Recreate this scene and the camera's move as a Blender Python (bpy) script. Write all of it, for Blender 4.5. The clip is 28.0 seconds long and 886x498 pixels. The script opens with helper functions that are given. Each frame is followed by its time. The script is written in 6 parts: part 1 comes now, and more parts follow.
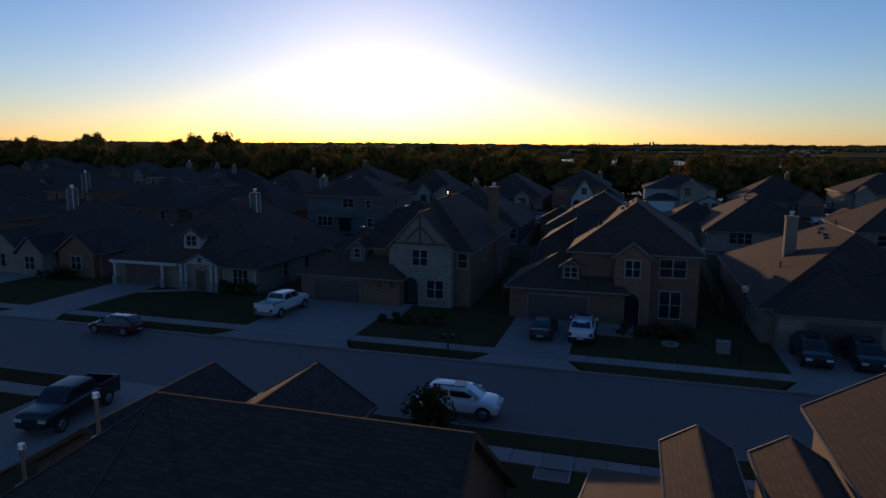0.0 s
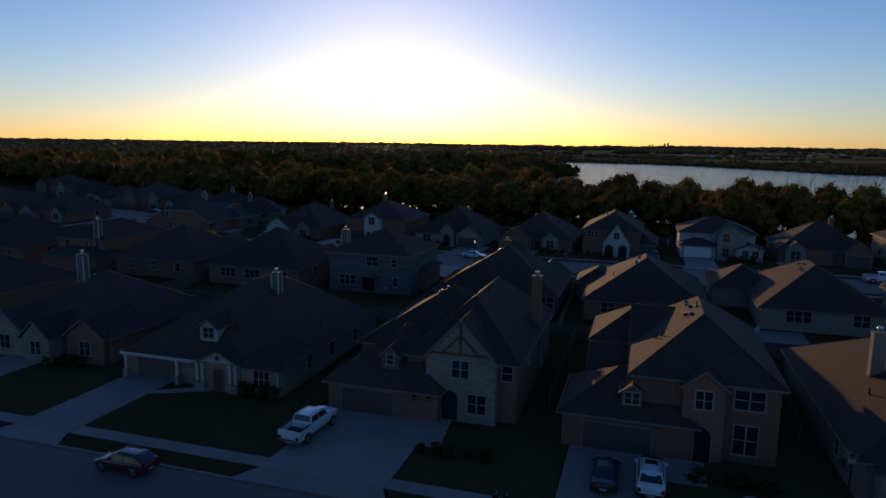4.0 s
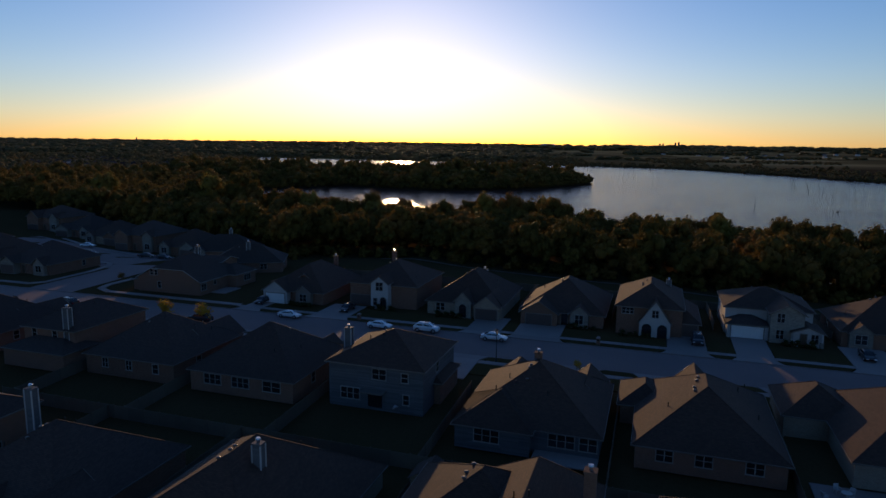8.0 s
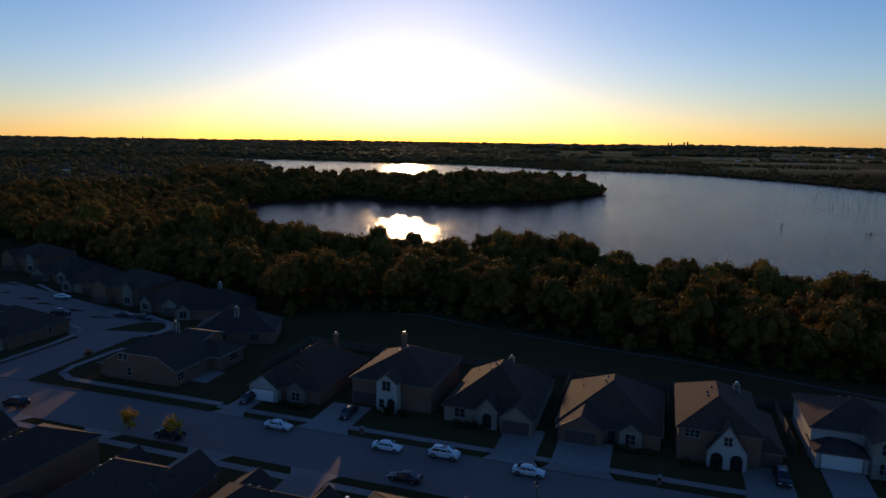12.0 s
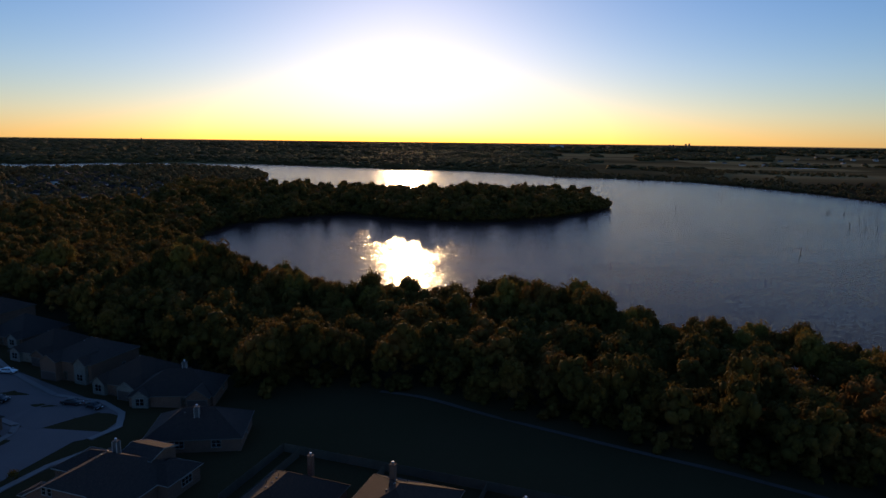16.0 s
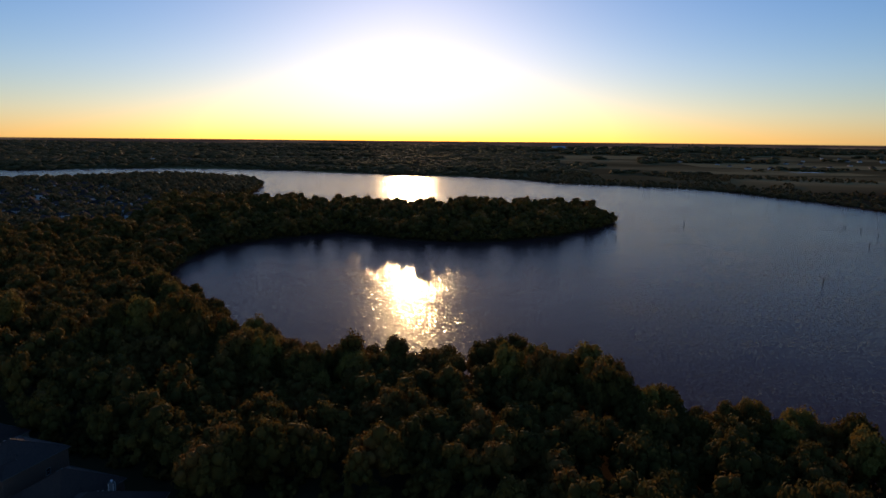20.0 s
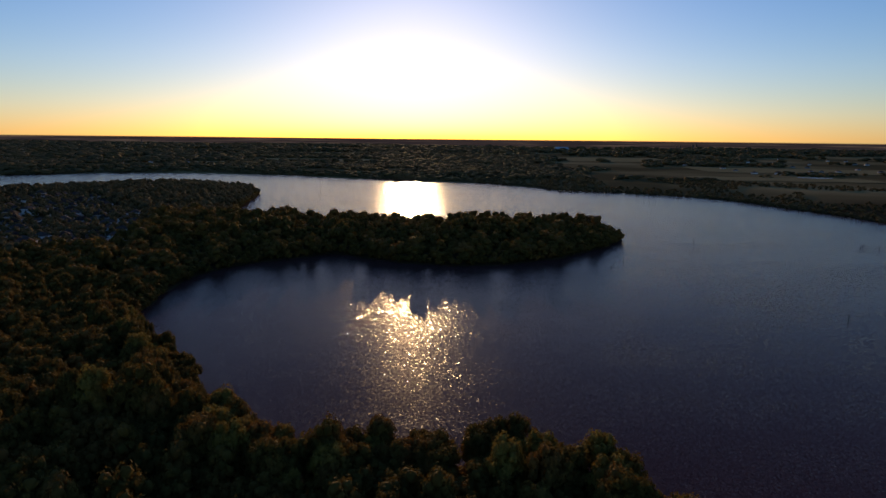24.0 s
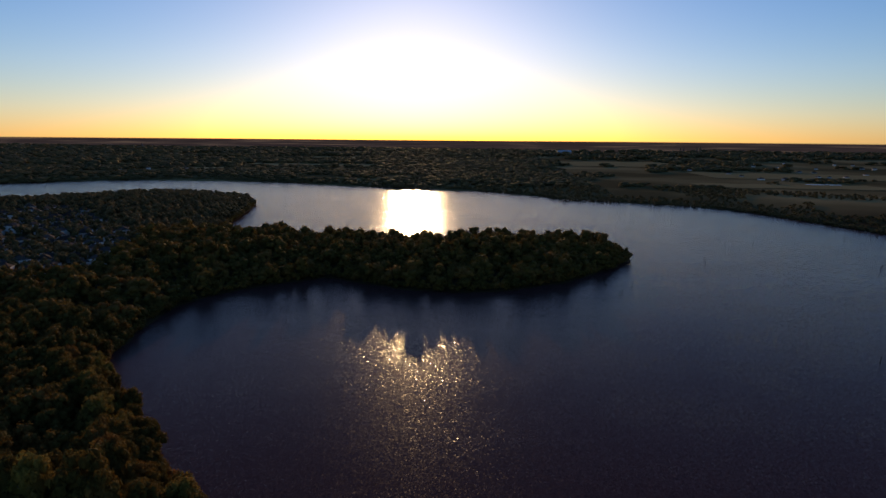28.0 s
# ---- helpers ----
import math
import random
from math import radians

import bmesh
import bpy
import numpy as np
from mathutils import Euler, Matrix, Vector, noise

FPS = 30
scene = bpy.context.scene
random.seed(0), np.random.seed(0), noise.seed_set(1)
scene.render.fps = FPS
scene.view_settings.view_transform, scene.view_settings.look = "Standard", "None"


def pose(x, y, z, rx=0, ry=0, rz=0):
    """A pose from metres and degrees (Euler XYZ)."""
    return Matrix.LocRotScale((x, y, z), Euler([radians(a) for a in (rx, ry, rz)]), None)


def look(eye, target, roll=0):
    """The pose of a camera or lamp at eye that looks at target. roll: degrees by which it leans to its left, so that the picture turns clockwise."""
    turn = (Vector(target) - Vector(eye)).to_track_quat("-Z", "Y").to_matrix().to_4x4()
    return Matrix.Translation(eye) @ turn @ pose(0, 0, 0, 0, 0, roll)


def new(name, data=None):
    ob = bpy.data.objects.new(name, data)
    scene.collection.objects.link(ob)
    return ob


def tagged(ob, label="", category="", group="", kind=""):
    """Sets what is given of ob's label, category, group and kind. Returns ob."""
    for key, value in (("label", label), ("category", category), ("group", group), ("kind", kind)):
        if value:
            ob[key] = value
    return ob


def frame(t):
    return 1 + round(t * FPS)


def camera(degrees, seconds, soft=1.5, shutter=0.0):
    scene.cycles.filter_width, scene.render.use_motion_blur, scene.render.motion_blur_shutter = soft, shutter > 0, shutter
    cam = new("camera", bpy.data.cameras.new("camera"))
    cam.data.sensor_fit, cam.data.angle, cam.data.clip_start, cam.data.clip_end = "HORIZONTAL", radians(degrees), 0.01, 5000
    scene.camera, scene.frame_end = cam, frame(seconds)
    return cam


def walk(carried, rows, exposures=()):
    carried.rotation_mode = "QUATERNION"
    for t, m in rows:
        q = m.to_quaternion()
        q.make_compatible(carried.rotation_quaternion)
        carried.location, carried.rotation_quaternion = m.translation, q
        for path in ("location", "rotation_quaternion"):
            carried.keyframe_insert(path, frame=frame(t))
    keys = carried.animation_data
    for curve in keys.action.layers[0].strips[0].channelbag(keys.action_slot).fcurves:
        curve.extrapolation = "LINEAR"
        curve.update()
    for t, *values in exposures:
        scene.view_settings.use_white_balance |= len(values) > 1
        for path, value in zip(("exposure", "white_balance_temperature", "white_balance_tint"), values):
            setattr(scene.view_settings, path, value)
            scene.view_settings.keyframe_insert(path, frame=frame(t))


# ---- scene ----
cam = camera(68.0, 28.0)
# seconds, east, ahead and height of the eye, then yaw, pitch and roll in degrees
ROWS = [
    (0.0, 0.27, 2.23, 15.29, 0.49, -8.85, 0.30),
    (0.5, 0.29, 2.22, 15.82, 0.39, -8.86, 0.46),
    (1.0, -0.04, 2.78, 16.59, 0.39, -8.87, 0.57),
    (1.5, -0.52, 3.66, 17.54, 0.49, -8.90, 0.64),
    (2.0, -1.04, 4.71, 18.64, 0.66, -8.92, 0.68),
    (2.5, -1.53, 5.85, 19.85, 0.87, -8.94, 0.70),
    (3.0, -1.96, 7.05, 21.14, 1.10, -8.95, 0.71),
    (3.5, -2.32, 8.34, 22.49, 1.32, -8.95, 0.70),
    (4.0, -2.63, 9.72, 23.90, 1.52, -8.96, 0.69),
    (4.5, -2.88, 11.22, 25.34, 1.69, -8.96, 0.67),
    (5.0, -3.10, 12.89, 26.83, 1.82, -8.97, 0.66),
    (5.5, -3.31, 14.74, 28.34, 1.93, -8.99, 0.65),
    (6.0, -3.53, 16.78, 29.89, 2.02, -9.01, 0.64),
    (6.5, -3.76, 19.03, 31.46, 2.09, -9.05, 0.64),
    (7.0, -4.02, 21.47, 33.04, 2.15, -9.09, 0.64),
    (7.5, -4.32, 24.09, 34.64, 2.21, -9.13, 0.64),
    (8.0, -4.67, 26.87, 36.25, 2.27, -9.18, 0.65),
    (8.5, -5.05, 29.78, 37.86, 2.34, -9.23, 0.66),
    (9.0, -5.48, 32.79, 39.47, 2.41, -9.28, 0.68),
    (9.5, -5.95, 35.88, 41.07, 2.48, -9.32, 0.69),
    (10.0, -6.43, 39.02, 42.67, 2.55, -9.36, 0.71),
    (10.5, -6.93, 42.19, 44.26, 2.62, -9.39, 0.72),
    (11.0, -7.42, 45.38, 45.85, 2.69, -9.41, 0.74),
    (11.5, -7.90, 48.57, 47.45, 2.74, -9.42, 0.75),
    (12.0, -8.33, 51.77, 49.04, 2.79, -9.42, 0.76),
    (12.5, -8.72, 54.97, 50.65, 2.82, -9.42, 0.77),
    (13.0, -9.05, 58.18, 52.27, 2.84, -9.42, 0.78),
    (13.5, -9.30, 61.43, 53.92, 2.85, -9.41, 0.78),
    (14.0, -9.48, 64.71, 55.58, 2.85, -9.41, 0.77),
    (14.5, -9.58, 68.06, 57.27, 2.85, -9.41, 0.77),
    (15.0, -9.59, 71.48, 58.98, 2.84, -9.42, 0.76),
    (15.5, -9.53, 75.00, 60.72, 2.83, -9.43, 0.74),
    (16.0, -9.41, 78.61, 62.46, 2.82, -9.44, 0.72),
    (16.5, -9.24, 82.33, 64.22, 2.82, -9.46, 0.70),
    (17.0, -9.02, 86.15, 65.98, 2.82, -9.48, 0.68),
    (17.5, -8.78, 90.06, 67.74, 2.83, -9.50, 0.66),
    (18.0, -8.53, 94.06, 69.49, 2.85, -9.52, 0.64),
    (18.5, -8.28, 98.12, 71.23, 2.88, -9.53, 0.62),
    (19.0, -8.05, 102.21, 72.97, 2.91, -9.54, 0.60),
    (19.5, -7.83, 106.32, 74.70, 2.94, -9.54, 0.58),
    (20.0, -7.64, 110.40, 76.45, 2.98, -9.54, 0.56),
    (20.5, -7.46, 114.44, 78.21, 3.01, -9.53, 0.55),
    (21.0, -7.30, 118.42, 80.01, 3.04, -9.52, 0.55),
    (21.5, -7.14, 122.31, 81.86, 3.07, -9.52, 0.55),
    (22.0, -6.97, 126.11, 83.78, 3.09, -9.53, 0.55),
    (22.5, -6.79, 129.83, 85.77, 3.12, -9.55, 0.56),
    (23.0, -6.58, 133.48, 87.83, 3.14, -9.59, 0.58),
    (23.5, -6.36, 137.09, 89.96, 3.16, -9.65, 0.59),
    (24.0, -6.12, 140.70, 92.13, 3.19, -9.71, 0.61),
    (24.5, -5.90, 144.34, 94.28, 3.22, -9.77, 0.63),
    (25.0, -5.70, 148.07, 96.38, 3.25, -9.83, 0.65),
    (25.5, -5.57, 151.91, 98.34, 3.28, -9.86, 0.67),
    (26.0, -5.53, 155.88, 100.09, 3.30, -9.85, 0.67),
    (26.5, -5.58, 159.95, 101.60, 3.31, -9.79, 0.66),
    (27.0, -5.67, 164.05, 102.87, 3.31, -9.69, 0.64),
    (27.5, -5.65, 168.02, 104.00, 3.33, -9.60, 0.58),
    (28.0, -5.25, 171.60, 105.27, 3.40, -9.61, 0.50),
]
walk(cam, [(t, pose(x, y, z, 0, 0, yaw) @ pose(0, 0, 0, 90 + pitch, 0, 0) @ pose(0, 0, 0, 0, 0, roll)) for t, x, y, z, yaw, pitch, roll in ROWS], [(0.0, -0.2, 6000, 34), (28.0, -0.2, 6000, 34)])

# ---- world and sun: low evening sun ahead, a little to the left ----
SUN_AZ, SUN_EL = -6.0, 6.2
world = bpy.data.worlds.new("evening_sky")
scene.world = world
world.use_nodes = True
wt = world.node_tree
for n in list(wt.nodes):
    wt.nodes.remove(n)
sky = wt.nodes.new("ShaderNodeTexSky")
sky.sky_type, sky.sun_disc = "NISHITA", False
sky.sun_elevation, sky.sun_rotation = radians(SUN_EL), radians(SUN_AZ)
sky.altitude, sky.air_density, sky.dust_density, sky.ozone_density = 200, 1.0, 0.28, 3.0
back = wt.nodes.new("ShaderNodeBackground")
back.inputs["Strength"].default_value = 0.15
wout = wt.nodes.new("ShaderNodeOutputWorld")
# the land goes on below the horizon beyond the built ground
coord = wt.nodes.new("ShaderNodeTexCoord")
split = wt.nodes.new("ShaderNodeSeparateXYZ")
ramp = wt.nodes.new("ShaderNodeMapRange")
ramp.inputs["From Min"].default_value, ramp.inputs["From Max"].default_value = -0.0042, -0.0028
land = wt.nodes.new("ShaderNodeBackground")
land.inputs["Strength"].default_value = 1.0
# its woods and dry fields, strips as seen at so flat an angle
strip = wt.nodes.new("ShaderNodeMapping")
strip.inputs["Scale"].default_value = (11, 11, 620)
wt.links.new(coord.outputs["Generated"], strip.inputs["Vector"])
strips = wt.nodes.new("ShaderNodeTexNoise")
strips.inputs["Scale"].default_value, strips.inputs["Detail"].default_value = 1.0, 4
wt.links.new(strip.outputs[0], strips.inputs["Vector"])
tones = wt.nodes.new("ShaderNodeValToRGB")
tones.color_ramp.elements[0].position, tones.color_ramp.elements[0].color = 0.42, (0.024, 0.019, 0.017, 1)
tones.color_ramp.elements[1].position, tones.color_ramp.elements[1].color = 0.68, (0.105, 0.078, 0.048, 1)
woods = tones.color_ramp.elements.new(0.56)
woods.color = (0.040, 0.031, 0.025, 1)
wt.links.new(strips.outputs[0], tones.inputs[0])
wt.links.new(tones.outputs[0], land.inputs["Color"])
wmix = wt.nodes.new("ShaderNodeMixShader")
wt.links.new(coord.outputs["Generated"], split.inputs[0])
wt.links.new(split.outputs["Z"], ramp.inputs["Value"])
# clear dry evening air: deeper blue away from the sun
deep = wt.nodes.new("ShaderNodeHueSaturation")
deep.inputs["Saturation"].default_value = 1.15
wt.links.new(sky.outputs[0], deep.inputs["Color"])
wt.links.new(deep.outputs[0], back.inputs["Color"])
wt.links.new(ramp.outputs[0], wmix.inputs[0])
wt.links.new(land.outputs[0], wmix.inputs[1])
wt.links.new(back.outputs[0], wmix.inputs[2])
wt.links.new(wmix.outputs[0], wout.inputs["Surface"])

sun = new("sun", bpy.data.lights.new("sun", "SUN"))
sun.data.energy, sun.data.angle, sun.data.color = 2.35, radians(0.53), (1.0, 0.66, 0.24)
SUN_DIR = Vector((math.sin(radians(SUN_AZ)) * math.cos(radians(SUN_EL)), math.cos(radians(SUN_AZ)) * math.cos(radians(SUN_EL)), math.sin(radians(SUN_EL))))
sun.matrix_world = look((0, 300, 120), Vector((0, 300, 120)) - SUN_DIR)


# ---- materials ----
def material(name, colour, rough=0.8, metal=0.0, second=None, scale=0.6, fine=12.0, bump=0.15, depth=0.02, spec=0.5, vary=0.12, island=False, coat=0.0):
    """A painted or mineral surface: two colours mixed by large stains, fine grain in bump, and a little variation from piece to piece."""
    m = bpy.data.materials.new(name)
    m.use_nodes = True
    nt = m.node_tree
    b = nt.nodes["Principled BSDF"]
    b.inputs["Metallic"].default_value, b.inputs["Specular IOR Level"].default_value = metal, spec
    b.inputs["Coat Weight"].default_value = coat
    tc = nt.nodes.new("ShaderNodeTexCoord")
    big = nt.nodes.new("ShaderNodeTexNoise")
    big.inputs["Scale"].default_value, big.inputs["Detail"].default_value = scale, 5
    small = nt.nodes.new("ShaderNodeTexNoise")
    small.inputs["Scale"].default_value, small.inputs["Detail"].default_value = fine, 4
    for t in (big, small):
        nt.links.new(tc.outputs["Object"], t.inputs["Vector"])
    mix = nt.nodes.new("ShaderNodeMix")
    mix.data_type = "RGBA"
    second = second or tuple(c * 0.72 for c in colour)
    mix.inputs[6].default_value, mix.inputs[7].default_value = (*colour, 1), (*second, 1)
    nt.links.new(big.outputs["Fac"], mix.inputs[0])
    hsv = nt.nodes.new("ShaderNodeHueSaturation")
    info = nt.nodes.new("ShaderNodeNewGeometry" if island else "ShaderNodeObjectInfo")
    span = nt.nodes.new("ShaderNodeMapRange")
    span.inputs["To Min"].default_value, span.inputs["To Max"].default_value = 1 - vary, 1 + vary
    nt.links.new(info.outputs["Random Per Island" if island else "Random"], span.inputs["Value"])
    grain = nt.nodes.new("ShaderNodeMath")
    grain.operation = "MULTIPLY_ADD"
    grain.inputs[1].default_value, grain.inputs[2].default_value = 0.5, 0.75
    nt.links.new(small.outputs["Fac"], grain.inputs[0])
    both = nt.nodes.new("ShaderNodeMath")
    both.operation = "MULTIPLY"
    nt.links.new(grain.outputs[0], both.inputs[0])
    nt.links.new(span.outputs[0], both.inputs[1])
    nt.links.new(both.outputs[0], hsv.inputs["Value"])
    nt.links.new(mix.outputs[2], hsv.inputs["Color"])
    nt.links.new(hsv.outputs[0], b.inputs["Base Color"])
    rr = nt.nodes.new("ShaderNodeMapRange")
    rr.inputs["To Min"].default_value, rr.inputs["To Max"].default_value = max(rough - 0.12, 0.03), min(rough + 0.12, 1)
    nt.links.new(small.outputs["Fac"], rr.inputs["Value"])
    nt.links.new(rr.outputs[0], b.inputs["Roughness"])
    if bump:
        bp = nt.nodes.new("ShaderNodeBump")
        bp.inputs["Strength"].default_value, bp.inputs["Distance"].default_value = bump, depth
        nt.links.new(small.outputs["Fac"], bp.inputs["Height"])
        nt.links.new(bp.outputs[0], b.inputs["Normal"])
    return m


def coursed(name, colour, mortar, width=0.24, height=0.08, gap=0.012, rough=0.85, second=None, metal=0.0, bump=0.5, spec=0.3):
    """Courses of bricks, stones or shingles too small to tell apart from the air, laid round upright walls or up a slope."""
    m = material(name, colour, rough, metal, second, scale=0.5, fine=9, bump=0, spec=spec)
    nt = m.node_tree
    b = nt.nodes["Principled BSDF"]
    tc = nt.nodes.new("ShaderNodeTexCoord")
    sep = nt.nodes.new("ShaderNodeSeparateXYZ")
    add = nt.nodes.new("ShaderNodeMath")
    com = nt.nodes.new("ShaderNodeCombineXYZ")
    nt.links.new(tc.outputs["Object"], sep.inputs[0])
    nt.links.new(sep.outputs["X"], add.inputs[0])
    nt.links.new(sep.outputs["Y"], add.inputs[1])
    nt.links.new(add.outputs[0], com.inputs["X"])
    nt.links.new(sep.outputs["Z"], com.inputs["Y"])
    br = nt.nodes.new("ShaderNodeTexBrick")
    br.inputs["Scale"].default_value = 1.0
    br.inputs["Brick Width"].default_value, br.inputs["Row Height"].default_value, br.inputs["Mortar Size"].default_value = width, height, gap
    br.inputs["Color1"].default_value, br.inputs["Color2"].default_value = (1, 1, 1, 1), (0.55, 0.55, 0.55, 1)
    br.inputs["Mortar"].default_value = (*[min(1.6, mortar[i] / max(colour[i], 0.01)) for i in range(3)], 1)
    nt.links.new(com.outputs[0], br.inputs["Vector"])
    mul = nt.nodes.new("ShaderNodeMix")
    mul.data_type, mul.blend_type = "RGBA", "MULTIPLY"
    mul.inputs[0].default_value = 0.8
    old = b.inputs["Base Color"].links[0].from_socket
    nt.links.new(old, mul.inputs[6])
    nt.links.new(br.outputs["Color"], mul.inputs[7])
    nt.links.new(mul.outputs[2], b.inputs["Base Color"])
    bp = nt.nodes.new("ShaderNodeBump")
    bp.invert = True
    bp.inputs["Strength"].default_value, bp.inputs["Distance"].default_value = bump, 0.02
    nt.links.new(br.outputs["Fac"], bp.inputs["Height"])
    nt.links.new(bp.outputs[0], b.inputs["Normal"])
    return m


def foliage(name, a, b_, c, scale=0.07):
    """Leaves: patches of three tints, each leaf a little different, with light passing through from behind."""
    m = bpy.data.materials.new(name)
    m.use_nodes = True
    nt = m.node_tree
    b = nt.nodes["Principled BSDF"]
    b.inputs["Roughness"].default_value, b.inputs["Specular IOR Level"].default_value = 0.75, 0.04
    geo = nt.nodes.new("ShaderNodeNewGeometry")
    no = nt.nodes.new("ShaderNodeTexNoise")
    no.inputs["Scale"].default_value, no.inputs["Detail"].default_value = scale, 2
    nt.links.new(geo.outputs["Position"], no.inputs["Vector"])
    ra = nt.nodes.new("ShaderNodeValToRGB")
    ra.color_ramp.elements[0].position, ra.color_ramp.elements[0].color = 0.36, (*a, 1)
    ra.color_ramp.elements[1].position, ra.color_ramp.elements[1].color = 0.66, (*c, 1)
    mid = ra.color_ramp.elements.new(0.52)
    mid.color = (*b_, 1)
    nt.links.new(no.outputs["Fac"], ra.inputs[0])
    hsv = nt.nodes.new("ShaderNodeHueSaturation")
    sp = nt.nodes.new("ShaderNodeMapRange")
    sp.inputs["To Min"].default_value, sp.inputs["To Max"].default_value = 0.84, 1.16
    nt.links.new(geo.outputs["Random Per Island"], sp.inputs["Value"])
    nt.links.new(sp.outputs[0], hsv.inputs["Value"])
    nt.links.new(ra.outputs[0], hsv.inputs["Color"])
    nt.links.new(hsv.outputs[0], b.inputs["Base Color"])
    tr = nt.nodes.new("ShaderNodeBsdfTranslucent")
    nt.links.new(hsv.outputs[0], tr.inputs["Color"])
    mx = nt.nodes.new("ShaderNodeMixShader")
    mx.inputs[0].default_value = 0.33
    nt.links.new(b.outputs[0], mx.inputs[1])
    nt.links.new(tr.outputs[0], mx.inputs[2])
    nt.links.new(mx.outputs[0], nt.nodes["Material Output"].inputs["Surface"])
    return m


FACET_SHARE = 0.55


def water_material():
    m = bpy.data.materials.new("lake_water")
    m.use_nodes = True
    nt = m.node_tree
    b = nt.nodes["Principled BSDF"]
    b.inputs["Base Color"].default_value = (0.075, 0.030, 0.026, 1)
    b.inputs["Roughness"].default_value, b.inputs["IOR"].default_value = 0.04, 1.2
    b.inputs["Specular IOR Level"].default_value = 0.10
    tc = nt.nodes.new("ShaderNodeTexCoord")
    def noise(scale, detail, stretch=(1, 1, 1)):
        mp = nt.nodes.new("ShaderNodeMapping")
        mp.inputs["Scale"].default_value = stretch
        nt.links.new(tc.outputs["Object"], mp.inputs["Vector"])
        no = nt.nodes.new("ShaderNodeTexNoise")
        no.inputs["Scale"].default_value, no.inputs["Detail"].default_value = scale, detail
        nt.links.new(mp.outputs[0], no.inputs["Vector"])
        return no.outputs["Fac"]

    def maths(op, p, q):
        n = nt.nodes.new("ShaderNodeMath")
        n.operation = op
        for k, v in enumerate((p, q)):
            if isinstance(v, (int, float)):
                n.inputs[k].default_value = v
            else:
                nt.links.new(v, n.inputs[k])
        return n.outputs[0]

    # gusts: patches where the breeze roughens the surface, and calm ones between
    gust = nt.nodes.new("ShaderNodeMapRange")
    gust.inputs["From Min"].default_value, gust.inputs["From Max"].default_value = 0.36, 0.64
    gust.inputs["To Min"].default_value, gust.inputs["To Max"].default_value = 0.74, 1.16
    nt.links.new(noise(0.022, 3, (0.6, 1.2, 1)), gust.inputs["Value"])
    wave = maths("MULTIPLY", noise(2.4, 0.6, (1.15, 0.95, 1)), 0.22)
    height_ = maths("ADD", maths("MULTIPLY", wave, gust.outputs[0]), maths("MULTIPLY", noise(0.06, 1), 0.12))
    bp = nt.nodes.new("ShaderNodeBump")
    bp.inputs["Strength"].default_value, bp.inputs["Distance"].default_value = 1.0, 0.46
    nt.links.new(height_, bp.inputs["Height"])
    # the flanks of the wavelets: small facets, each leaning its own way, some of them ruffled
    mp = nt.nodes.new("ShaderNodeMapping")
    mp.inputs["Scale"].default_value = (1.0, 0.62, 1)
    nt.links.new(tc.outputs["Object"], mp.inputs["Vector"])
    cell = nt.nodes.new("ShaderNodeTexVoronoi")
    cell.inputs["Scale"].default_value = 2.6
    nt.links.new(mp.outputs[0], cell.inputs["Vector"])
    chan = nt.nodes.new("ShaderNodeSeparateColor")
    nt.links.new(cell.outputs["Color"], chan.inputs[0])

    def lean(k, width):
        u = maths("ADD", maths("MULTIPLY", chan.outputs[k], 0.96), 0.02)
        odds = maths("DIVIDE", u, maths("SUBTRACT", 1.0, u))
        return maths("MULTIPLY", maths("MULTIPLY", maths("LOGARITHM", odds, math.e), width), gust.outputs[0])

    tilt = nt.nodes.new("ShaderNodeCombineXYZ")
    tilt.inputs["Z"].default_value = 1.0
    nt.links.new(lean(0, 0.050), tilt.inputs["X"])
    nt.links.new(lean(1, 0.025), tilt.inputs["Y"])
    unit = nt.nodes.new("ShaderNodeVectorMath")
    unit.operation = "NORMALIZE"
    nt.links.new(tilt.outputs[0], unit.inputs[0])
    ruffled = maths("LESS_THAN", chan.outputs[2], FACET_SHARE)
    pick = nt.nodes.new("ShaderNodeMix")
    pick.data_type = "VECTOR"
    nt.links.new(ruffled, pick.inputs[0])
    nt.links.new(bp.outputs[0], pick.inputs[4])
    nt.links.new(unit.outputs[0], pick.inputs[5])
    nt.links.new(pick.outputs[1], b.inputs["Normal"])
    nt.links.new(maths("ADD", maths("MULTIPLY", ruffled, 0.16), 0.04), b.inputs["Roughness"])
    return m


